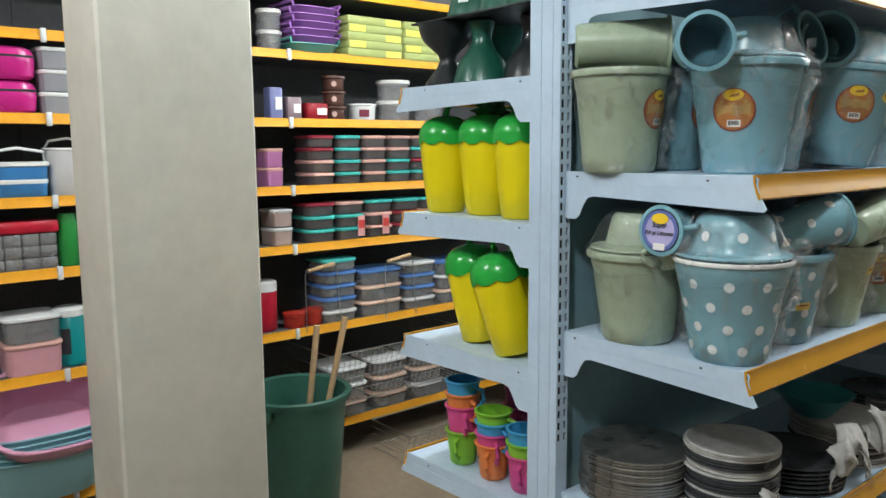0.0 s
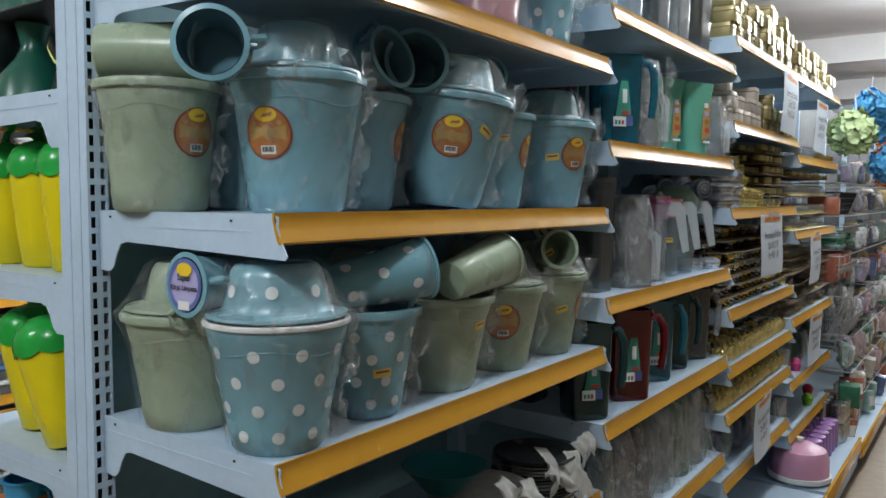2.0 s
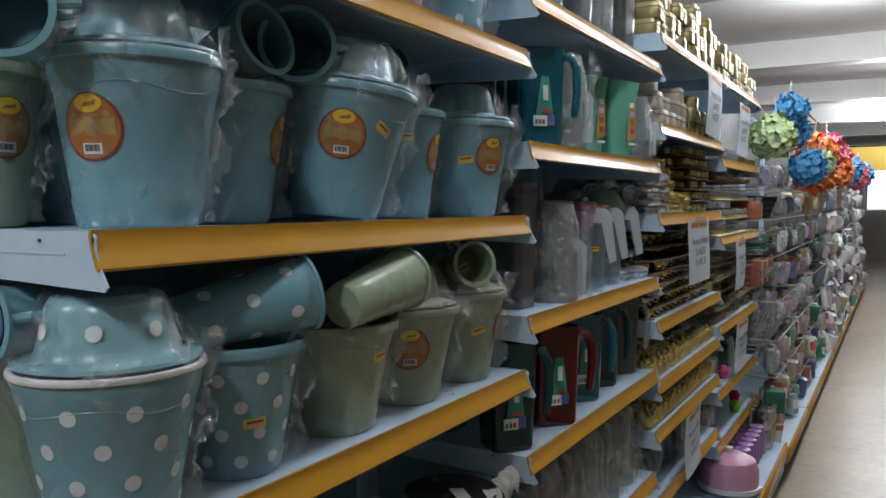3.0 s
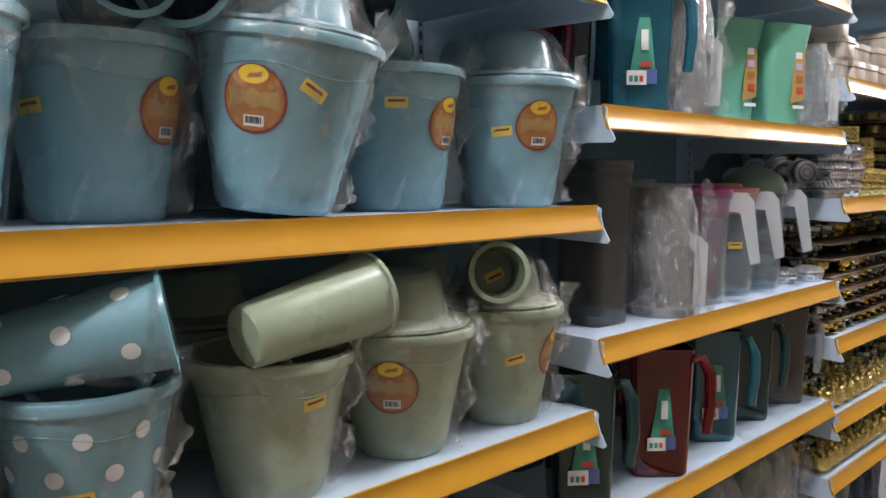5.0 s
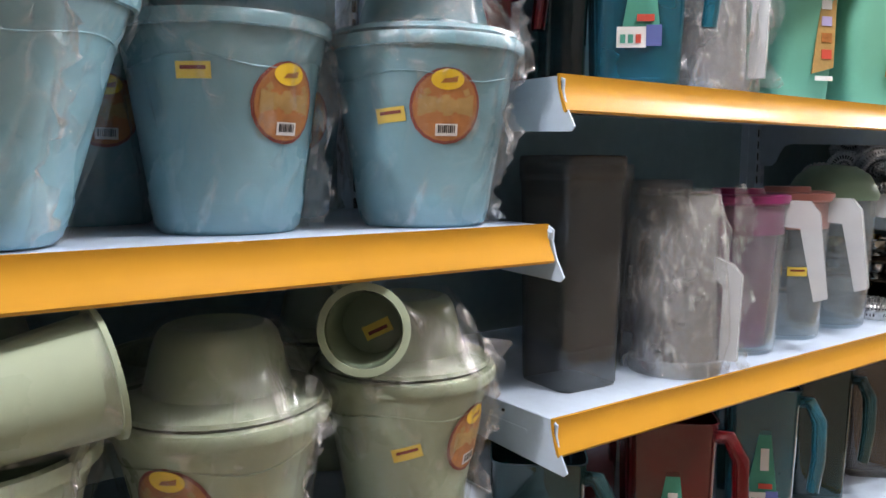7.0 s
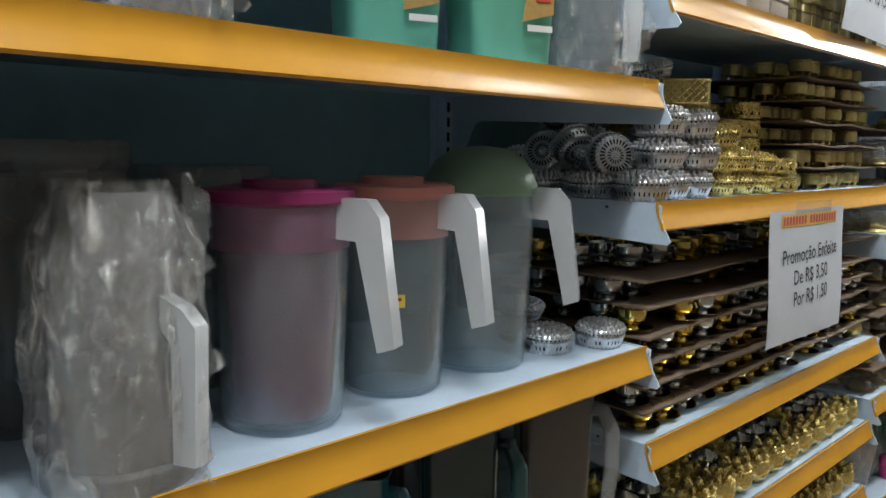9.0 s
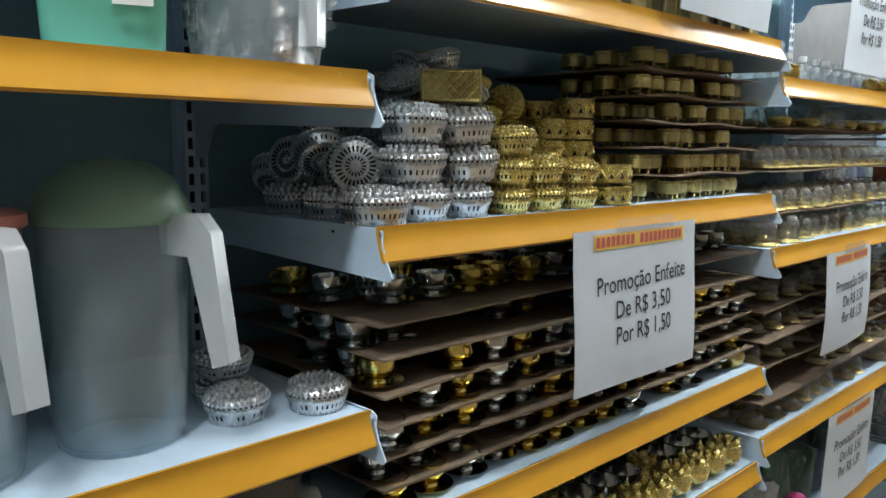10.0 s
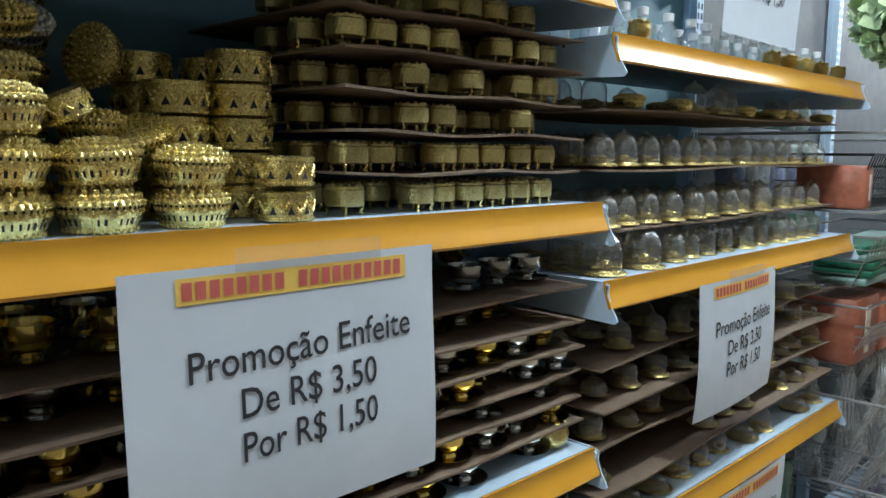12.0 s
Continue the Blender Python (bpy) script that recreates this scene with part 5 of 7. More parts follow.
# tiny cups on cardboard tiers under the gold shelf
for k, z in enumerate((1.106, 1.143, 1.180, 1.2165, 1.2535, 1.293, 1.338)):
    if k:
        board(2.03, 2.99, z - 0.0005, -0.022, 80 + k, tilt=0.006 * math.sin(k))
    for row, x in enumerate((-0.058, -0.125, -0.20)):
        y = 2.05 + rnd.uniform(0, 0.02)
        while y < 2.97:
            if rnd.random() < (0.85 if row == 0 else 0.6):
                place(rnd.choice((cup_gold, cup_silver, cup_silver)), x - (0.0, 0.045)[k > 4] + rnd.uniform(-0.008, 0.008), y, z + 0.0018, 0.0212, rnd.uniform(0, 360))
            y += 0.058 + rnd.uniform(0, 0.012)
for z in (0.906, 0.746):
    for row, x in enumerate((-0.042, -0.11, -0.18)):
        y = 2.05
        while y < 2.97:
            place(pot if (row == 0 or rnd.random() < 0.4) else cup_silver, x, y, z, 0.030, rnd.uniform(0, 360))
            y += 0.066 + rnd.uniform(0, 0.006)
place(pot, -0.045, 2.955, 1.106, 0.022, 20)
place(silver_box, -0.055, 1.962, P2, 0.034, 10, tall=1.3)
place(silver_box, -0.085, 1.880, P2, 0.034, 50, tall=1.3)
place(silver_box, -0.15, 1.90, P2, 0.034, 50)
place(silver_box, -0.150, 1.90, P2 + 0.034, 0.033, 20, (4, 3))

# glass domes of the fourth bay
for k, z in enumerate((1.341, 1.408, 1.4975, 1.585)):
    if k:
        board(3.03, 3.97, z - 0.0005, -0.03, 90 + k, tilt=0.006)
    for row, x in enumerate((-0.055, -0.12, -0.19)):
        y = 3.07 + rnd.uniform(0, 0.01)
        while y < 3.95:
            big = k == 0 and y < 3.2
            if k < 3 or rnd.random() < 0.3:
                place(dome, x + rnd.uniform(-0.006, 0.006), y, z + 0.0018 * (k > 0), (0.034 if big else 0.0215) * rnd.uniform(0.95, 1.03), rnd.uniform(0, 360), tall=1.0 if big else 1.18)
            elif rnd.random() < 0.5:
                place(gold_box, x, y, z + 0.0018, 0.024, rnd.uniform(0, 360))
            y += (0.09 if big else 0.056) + rnd.uniform(0, 0.022) + (0.04 if k == 1 and 3.6 < y < 3.7 else 0)
for k, z in enumerate((0.951, 1.022, 1.09, 1.152, 1.215)):
    if k:
        board(3.03, 3.97, z - 0.0005, -0.02 + 0.01 * (k % 2), 100 + k, tilt=0.012)
    for row, x in enumerate((-0.055, -0.13, -0.21)):
        y = 3.06 + rnd.uniform(0, 0.03)
        while y < 3.95:
            if rnd.random() < 0.85:
                place(dish if rnd.random() < 0.6 else dome, x + rnd.uniform(-0.008, 0.008), y, z + 0.0018 * (k > 0), 0.024 if k == 0 else 0.021, rnd.uniform(0, 360))
            y += 0.075 + rnd.uniform(0, 0.02)

# small bottles and gold cubes on the higher shelves
BOTTLE = thing("glass_bottle", "small clear glass bottle with a white cap", "bottle", group="small glass bottles")
part("bottle", Shape().lathe([(0.9, 0.0), (1.0, 0.1), (1.0, 2.2), (0.5, 2.9), (0.45, 3.3)], 16), GLASS, BOTTLE)
part("cap", Shape().lathe([(0.52, 3.2), (0.55, 3.9), (0.45, 3.95), (1e-5, 3.95)], 14), WHITE_PLASTIC, BOTTLE)
CUBE = thing("gold_gift_box", "small square gold and brown carton", "box", group="stacked gold cartons")
KRAFT_GOLD = mat("dull_gold_carton", (0.27, 0.22, 0.10), 0.38, metal=0.35, grain=0.35, scale=30, stain=0.3, stain_scale=14, random_value=0.35)
CREAM_PRINT = mat("cream_print_carton", (0.50, 0.44, 0.37), 0.45, grain=0.3, scale=28, stain=0.25, stain_scale=12, random_value=0.2)
part("carton", Shape().box(-1, 1, -1, 1, 0, 1.4, bevel=0.06), KRAFT_GOLD, CUBE)
part("ribbon", Shape().box(-1.03, 1.03, -0.2, 0.2, -0.0, 1.43), GOLD_DULL, CUBE)
CREAM = thing("cream_gift_box", "small square cream printed carton", "box", group="stacked cream cartons")
part("carton", Shape().box(-1, 1, -1, 1, 0, 1.4, bevel=0.06), CREAM_PRINT, CREAM)
part("lid_edge", Shape().box(-1.04, 1.04, -1.04, 1.04, 0.95, 1.02), CARDBOARD, CREAM)
part("lid_edge", Shape().box(-1.04, 1.04, -1.04, 1.04, 0.95, 1.02), CARDBOARD, CUBE)
for row, x in enumerate((-0.06, -0.13)):
    y = 3.06
    while y < 3.95:
        place(BOTTLE, x, y, 1.676, 0.016, 0)
        y += 0.05 + rnd.uniform(0, 0.03)
    for y in (3.10, 3.56, 3.64, 3.72, 3.8, 3.9):
        place(pot, -0.02, y, 1.676, 0.016, 10)
for z0, n, y0, y1 in ((1.741, 3, 2.06, 2.96), (2.021, 4, 2.06, 2.96), (2.021, 3, 3.05, 3.95)):
    y = y0
    while y < y1:
        for k in range(n - rnd.randint(0, 1)):
            place(CREAM if z0 < 1.8 and y < 2.42 else CUBE, -0.06 + rnd.uniform(-0.01, 0.01), y, z0 + k * 0.052, 0.0365, rnd.uniform(-4, 4))
            place(CUBE, -0.16 + rnd.uniform(-0.01, 0.01), y, z0 + k * 0.052, 0.0365, rnd.uniform(-4, 4))
        y += 0.08 + rnd.uniform(0, 0.012)
for p in (silver_box, gold_box, drum, footed, dome, dish, pot, cup_gold, cup_silver, BOTTLE, CUBE, CREAM):
    drop(p)


# ---- paper signs taped to the rails ----
TAPE = clear_mat("clear_tape", (0.9, 0.9, 0.88), 0.12, rough=0.1)
BANNER_YELLOW = mat("banner_yellow_print", (0.85, 0.58, 0.12), 0.55, grain=0.03)
BANNER_RED = mat("banner_red_print", (0.55, 0.12, 0.10), 0.55, grain=0.03)


def paper_sign(y0, y1, z_top, height, x=0.022, curl=0.010, seed=0):
    w = y1 - y0
    sg = thing("paper_sign", "white paper price sign with black print taped to the shelf rail", "sign", pose(x, (y0 + y1) / 2, z_top), group="taped paper signs")
    ph = seed * 1.7
    bend = lambda u, v: 0.004 * math.sin(3.0 * u / w + ph) + curl * (0.5 + u / w) ** 2 * (-0.9) + 0.010 * math.sin(2.4 * v / height + ph * 0.5) * (v / height)

    def lay(verts, lift):
        return [(bend(u, v) + lift, u, -v) for u, v in verts]

    nu, nv = 18, 14
    v = lay([(-w / 2 + w * i / nu, height * j / nv) for j in range(nv + 1) for i in range(nu + 1)], 0.0)
    back = [(a - 0.0008, b, c) for a, b, c in v]
    q = (nu + 1) * (nv + 1)
    f = []
    for j in range(nv):
        for i in range(nu):
            a = j * (nu + 1) + i
            f += [(a, a + 1, a + nu + 2, a + nu + 1), (q + a, q + a + nu + 1, q + a + nu + 2, q + a + 1)]
    sheet = part("sheet", Shape().add(v + back, f), PAPER, sg, sharp=None)
    nb = 20
    band = lambda u0, u1, v0, v1, lift: Shape().add(lay([(u0 + (u1 - u0) * i / nb, vv) for vv in (v0, v1) for i in range(nb + 1)], lift), [(i, i + 1, nb + 2 + i, nb + 1 + i) for i in range(nb)])
    part("banner", band(-w * 0.36, w * 0.38, height * 0.03, height * 0.125, 0.0008), BANNER_YELLOW, sheet, "yellow printed banner with red marks")
    for k in range(19):
        if k == 8:
            continue
        u0 = -w * 0.345 + k * w * 0.0375
        part("banner_mark", Shape().add(lay([(u0, height * 0.045), (u0 + w * 0.027, height * 0.045), (u0 + w * 0.027, height * 0.108), (u0, height * 0.108)], 0.0014), [(0, 1, 2, 3)]), BANNER_RED, sheet)
    for words, size, vv in (("Promoção Enfeite", 0.036, 0.390), ("De R$ 3,50", 0.036, 0.560), ("Por R$ 1,50", 0.036, 0.725)):
        me = text_shape(words, size * w / 0.314, bold=0.0002)
        xs = [p.co.x for p in me.vertices]
        wide = max(xs) - min(xs)
        fit_w = {"Promoção Enfeite": 0.73, "De R$ 3,50": 0.45, "Por R$ 1,50": 0.45}[words] * w
        for p in me.vertices:
            u = p.co.x * fit_w / wide + w * 0.026
            vq = height * vv - p.co.y - 0.03 * u
            p.co = (bend(u, vq) + 0.0012, u, -vq)
        me.materials.append(INK)
        part("lettering", me, INK, sheet)
    part("tape", band(-w * 0.2, w * 0.28, -0.014, height * 0.03, 0.002), TAPE, sg, "strip of clear tape")
    return sg


paper_sign(2.330, 2.652, 1.424, 0.230, seed=0, curl=0.005)
paper_sign(3.238, 3.56, 1.312, 0.226, seed=1, curl=0.014)
paper_sign(2.585, 2.93, 1.985, 0.236, seed=2)
paper_sign(3.293, 3.60, 1.945, 0.235, seed=3)
paper_sign(3.33, 3.65, 0.922, 0.24, seed=4)
paper_sign(2.32, 2.62, 0.722, 0.23, seed=5)


# ---- plates and pans under the buckets ----
DARK_PLATE = mat("dark_enamel", (0.05, 0.052, 0.055), 0.25, grain=0.1)
GREY_METAL = mat("brushed_grey_metal", (0.46, 0.45, 0.43), 0.28, metal=0.9, grain=0.2, scale=30, stain=0.3, stain_scale=12)
BLACK_PLASTIC = mat("black_plastic", (0.018, 0.02, 0.022), 0.4, grain=0.1)
TISSUE = mat("white_tissue", (0.48, 0.47, 0.44), 0.7, grain=0.08, stain=0.15, stain_scale=20)


def plate_stack(m, r, n, material, label, step=0.0058, lips=None):
    st = thing("plate_stack", label, "plates", m, group="stacks of plates")
    me = Shape().lathe([(r * 0.95, 0.0), (r * 0.985, 0.0006), (r, 0.002), (r * 0.998, 0.0042), (r * 0.975, 0.0052), (r * 0.93, 0.0048), (r * 0.90, 0.0038), (1e-5, 0.0036)], 40).mesh("plate", material)
    fix_normals(me)
    me2 = Shape().lathe([(r * 0.95, 0.0), (r * 0.985, 0.0006), (r, 0.002), (r * 0.998, 0.0042), (r * 0.975, 0.0052), (r * 0.93, 0.0048), (r * 0.90, 0.0038), (1e-5, 0.0036)], 40).mesh("plate", lips or material)
    fix_normals(me2)
    q = random.Random(n)
    for k in range(n):
        part("plate", me2 if lips and q.random() < 0.5 else me, material, st, m=pose(q.uniform(-0.003, 0.003), q.uniform(-0.003, 0.003), k * step))
    return st


ZC = 0.80
plate_stack(pose(-0.305, 0.125, ZC), 0.112, 17, GREY_METAL, "tall stack of worn grey metal plates")
plate_stack(pose(-0.135, 0.205, ZC), 0.09, 24, DARK_PLATE, "stack of black plates with torn paper between", lips=TISSUE)
plate_stack(pose(-0.125, 0.43, ZC), 0.11, 7, DARK_PLATE, "stack of black shallow pans", step=0.009)
plate_stack(pose(-0.12, 0.66, ZC), 0.11, 12, DARK_PLATE, "stack of black pans with paper between", step=0.0075, lips=TISSUE)
plate_stack(pose(-0.11, 0.87, ZC), 0.095, 14, GREY_METAL, "stack of dark metal tins", step=0.008, lips=DARK_PLATE)


def torn_paper(x, y, z, size, seed):
    """A limp torn sheet hanging over an edge, with soft folds and a ragged hem."""
    q = random.Random(seed)
    n, v, f = 12, [], []
    ph = [q.random() * 6.28 for _ in range(6)]
    for j in range(n + 1):
        for i in range(n + 1):
            u, w = i / n - 0.5, j / n
            hem = 0.16 * math.sin(5 * u + ph[0]) + 0.10 * math.sin(13 * u + ph[1]) + 0.05 * q.uniform(-1, 1)
            wide = 0.55 + 0.35 * w * math.sin(2.0 * w + ph[2]) ** 2 + 0.08 * math.sin(6 * w + ph[3])
            out = -0.45 * (1 - w) ** 3 + 0.10 * math.sin(9 * u + ph[4] + 2 * w) * (0.3 + w) + 0.05 * math.sin(17 * u + ph[5])
            v.append((0.8 * out * size, (1.25 * u * wide + 0.3 * math.sin(3 * w + ph[3]) * w) * size, (0.12 * (1 - w) ** 2 - w * (0.55 + 1.3 * hem)) * size))
    for j in range(n):
        for i in range(n):
            a = j * (n + 1) + i
            f.append((a, a + 1, a + n + 2, a + n + 1))
    ob = part("torn_paper", Shape().add(v, f), TISSUE, m=pose(x, y, z, q.uniform(-25, 25), 0, q.uniform(-50, 20)), sharp=None)
    mod = ob.modifiers.new("thickness", "SOLIDIFY")
    mod.thickness = 0.0008
    tagged(ob, "torn white tissue paper hanging from the pans", "tissue paper", group="torn tissue")


for k, (x, y, z, sz) in enumerate(((0.0, 0.40, 0.90, 0.07), (0.0, 0.60, 0.93, 0.09), (-0.01, 0.70, 0.90, 0.07), (-0.01, 0.78, 0.94, 0.10), (-0.005, 0.88, 0.91, 0.07), (0.0, 0.52, 0.86, 0.06), (-0.03, 0.165, 0.87, 0.05), (0.0, 0.47, 0.92, 0.10), (0.005, 0.66, 0.88, 0.09), (0.0, 0.83, 0.89, 0.10), (-0.005, 0.93, 0.93, 0.07), (0.005, 0.57, 0.90, 0.08))):
    torn_paper(x, y, z, sz, 300 + k)
TEALBOWL = mat("teal_enamel", (0.02, 0.22, 0.24), 0.3, grain=0.05)
for k, (x, y, z, r) in enumerate(((-0.14, 0.56, 0.935, 0.085),)):
    ob = part("bowl", Shape().lathe([(0.4, 0), (0.45, 0.03), (0.95, 0.6), (1.0, 0.62), (0.93, 0.6), (0.4, 0.06), (1e-5, 0.05)], 32, Matrix.Diagonal((r, r, r, 1))), TEALBOWL, m=pose(x, y, z - 0.03))
    tagged(ob, "teal enamel bowl on the stack of pans", "bowl")


# ---- back side of the gondola end: fruit cups, vases, mugs ----
YELLOW_CUP = mat("yellow_plastic", (0.80, 0.66, 0.005), 0.35, grain=0.02, bump=0.05, bump_scale=40)
GREEN_CUP = mat("green_plastic", (0.02, 0.36, 0.05), 0.22, grain=0.02)
GREEN_LEAF = mat("leaf_green_plastic", (0.015, 0.16, 0.03), 0.3, grain=0.03)
VASE_GREEN = mat("dark_green_plastic", (0.01, 0.085, 0.055), 0.3, grain=0.03)
VASE_BLACK = mat("black_vase_plastic", (0.012, 0.016, 0.018), 0.3, grain=0.03)


def fruit_cup(m, leafy):
    m = m @ Matrix.Diagonal((1.34, 1.34, 1.08, 1))
    c = thing("fruit_cup", "yellow plastic cup with a green scalloped lid and stem", "cup", m, group="yellow fruit cups")
    rip = lambda a, r, z: 0.0008 * math.sin(10 * a)
    part("body", Shape().lathe([(0.030, 0.0), (0.034, 0.004), (0.040, 0.06), (0.047, 0.15), (0.0475, 0.168), (0.042, 0.172), (1e-5, 0.172)], 30, ripple=rip), YELLOW_CUP, c)
    v, f, n = [], [], 40
    prof = [(0.0500, 0.0), (0.0505, 0.012), (0.0475, 0.028), (0.040, 0.042), (0.028, 0.052), (0.012, 0.057), (0.0001, 0.058)]
    for j, (r, z) in enumerate(prof):
        for i in range(n):
            a = 2 * math.pi * i / n
            dz = -0.008 * abs(math.sin(4 * a)) if j == 0 else 0
            v.append((r * math.cos(a), r * math.sin(a), 0.160 + z + dz))
    for j in range(len(prof) - 1):
        for i in range(n):
            f.append((j * n + i, j * n + (i + 1) % n, (j + 1) * n + (i + 1) % n, (j + 1) * n + i))
    part("lid", Shape().add(v, f), GREEN_CUP, c)
    if leafy:
        s = Shape()
        for j in range(3):
            for i in range(6):
                a = 2 * math.pi * (i + 0.5 * j) / 6
                q = 0.026 - 0.007 * j
                s.tube([(0.006 * math.cos(a), 0.006 * math.sin(a), 0.212 + 0.009 * j), (q * 0.7 * math.cos(a), q * 0.7 * math.sin(a), 0.226 + 0.011 * j), (q * 1.1 * math.cos(a), q * 1.1 * math.sin(a), 0.224 + 0.012 * j)], [0.006, 0.006, 0.001], 5)
        part("leaves", s, GREEN_LEAF, c)
    else:
        part("stem", Shape().tube([(0, 0, 0.214), (0.002, 0, 0.23), (0.010, 0.004, 0.245), (0.012, 0.004, 0.25)], [0.007, 0.005, 0.005, 0.007], 8), GREEN_CUP, c)
    return c


fc = [(-0.850, 0.078, 1.351, 0, 0), (-0.795, 0.200, 1.351, 1, 0), (-0.718, 0.090, 1.351, 1, 0), (-0.588, 0.078, 1.351, 1, 0), (-0.655, 0.215, 1.351, 1, 0), (-0.83, 0.34, 1.351, 0, 0), (-0.545, 0.31, 1.351, 1, 0)]
for x, y, z, leafy, tl in fc:
    fruit_cup(pose(x, y, z, 0, 0, 40), leafy)
for x, y, ry, rx, leafy in ((-0.735, 0.090, -7, 3, 0), (-0.590, 0.062, -13, 4, 0), (-0.535, 0.205, -3, 0, 0), (-0.72, 0.25, 0, 0, 0)):
    fruit_cup(pose(x, y, 1.043, rx, ry, 0) @ pose(0, 0, 0.002, 0, 0, 130), leafy)


def goblet_vase(m, material, label):
    v = thing("vase", label, "vase", m, group="dark plastic vases")
    part("vase", Shape().lathe([(0.052, 0.0), (0.054, 0.004), (0.050, 0.012), (0.026, 0.045), (0.019, 0.062), (0.023, 0.075), (0.056, 0.105), (0.066, 0.125), (0.069, 0.145), (0.066, 0.145), (0.05, 0.11), (1e-5, 0.10)], 32), material, v)
    return v


def bell_vase(m, material, label):
    v = thing("vase", label, "vase", m, group="dark plastic vases")
    part("vase", Shape().lathe([(0.062, 0.0), (0.066, 0.004), (0.056, 0.045), (0.030, 0.078), (0.021, 0.10), (0.024, 0.118), (0.03, 0.138), (0.026, 0.143), (1e-5, 0.143)], 32), material, v)
    return v


ZV = 1.651
goblet_vase(pose(-0.815, 0.055, ZV) @ pose(0, 0, 0, 0, 0, 0), VASE_BLACK, "black plastic goblet-shaped vase")
bell_vase(pose(-0.705, 0.065, ZV), VASE_GREEN, "dark green plastic vase turned upside down")
bell_vase(pose(-0.58, 0.10, ZV), VASE_BLACK, "black plastic vase turned upside down")
goblet_vase(pose(-0.79, 0.21, ZV), VASE_GREEN, "dark green goblet-shaped vase")
brd = part("tray_board", Shape().box(-0.885, -0.50, 0.0, 0.42, ZV + 0.146, ZV + 0.150, bevel=0.001), BLACK_PLASTIC)
tagged(brd, "thin black board laid across the vases", "board")
for x, y, mt in ((-0.745, 0.08, VASE_GREEN), (-0.655, 0.09, VASE_GREEN), (-0.56, 0.09, VASE_GREEN)):
    vv = bell_vase(pose(x, y, ZV + 0.151), mt, "dark green plastic vase on the board")
    part("price_tag", Shape().cone_patch(rect(0.026, 0.014), lambda z: 0.060 - (z - 0.03) * 0.25, 0.036, -1.2, 0.002), LABEL_WHITE, vv) if x == -0.745 else None

MUG_COLORS = {"lime": (0.22, 0.52, 0.04), "sky": (0.05, 0.33, 0.60), "orange": (0.75, 0.22, 0.06), "pink": (0.62, 0.07, 0.25), "plum": (0.30, 0.03, 0.14)}
MUGS = {k: mat(k + "_mug_plastic", v, 0.35, grain=0.02) for k, v in MUG_COLORS.items()}


def plastic_mug(m, color, face=False):
    g = thing("plastic_mug", f"{color} plastic mug" + (" with a printed face" if face else " stacked with other bright mugs"), "mug", m, group="bright stacked mugs")
    part("cup", Shape().lathe(cup_profile(0.032, 0.041, 0.085), 26), MUGS[color], g)
    part("handle", Shape().tube([(0.036, 0, 0.07), (0.058, 0, 0.066), (0.062, 0, 0.045), (0.05, 0, 0.025), (0.034, 0, 0.022)], 0.005, 8), MUGS[color], g)
    if face:
        for u, w in ((-0.012, 0.012), (0.012, 0.012)):
            part("printed_eye", Shape().cone_patch(circle(0.004, 10, u, w), lambda z: 0.032 + z * 0.106, 0.04, -1.2, 0.001), INK, g)
        part("printed_mouth", Shape().cone_patch([(-0.008, 0.0), (0.0, -0.005), (0.008, 0.0), (0.0, -0.008)], lambda z: 0.032 + z * 0.106, 0.036, -1.2, 0.001), INK, g)
    return g


ZM = 0.731
for x, y, cols, dz in ((-0.77, 0.06, ("lime", "pink", "orange", "sky"), 0.032), (-0.655, 0.055, ("orange", "pink", "sky", "lime"), 0.026), (-0.555, 0.06, ("pink", "lime", "sky"), 0.03), (-0.68, 0.17, ("plum", "pink", "plum"), 0.06), (-0.56, 0.18, ("sky", "lime"), 0.05)):
    for k, c in enumerate(cols):
        plastic_mug(pose(x, y, ZM + k * dz + (0.03 if k and cols[0] == "lime" else 0), 0, 0, -60 + 25 * k), c, face=(k == 0 and cols[0] == "orange"))


# ---- bin with sticks ----
BIN_GREEN = mat("bin_green_plastic", (0.03, 0.115, 0.085), 0.4, grain=0.04, stain=0.1, stain_scale=5)
STICK = mat("pale_wood", (0.50, 0.34, 0.19), 0.6, grain=0.12, scale=30, stain=0.1)
BX, BY = -2.20, 0.385
bn = thing("waste_bin", "large dark green round plastic bin", "bin", pose(BX, BY, 0.0))
part("body", Shape().lathe([(0.16, 0.0), (0.165, 0.01), (0.205, 0.47), (0.225, 0.475), (0.228, 0.50), (0.218, 0.507), (0.203, 0.50), (0.16, 0.012), (1e-5, 0.012)], 40), BIN_GREEN, bn)
part("grip", Shape().box(0.195, 0.245, -0.05, 0.05, 0.43, 0.475, Matrix.Rotation(radians(-70), 4, "Z"), bevel=0.008), BIN_GREEN, bn)
for k, (a, b) in enumerate((((-0.03, 0.02, 0.02), (0.0, 0.105, 0.76)), ((-0.02, 0.06, 0.02), (0.02, 0.235, 0.78)), ((0.05, -0.05, 0.02), (-0.06, -0.20, 0.64)))):
    ob = part("broom_stick", Shape().tube([(BX + a[0], BY + a[1], a[2]), (BX + b[0], BY + b[1], b[2])], 0.0135, 10), STICK)
    tagged(ob, "pale wooden broom stick standing in the bin", "stick", group="sticks in the bin")


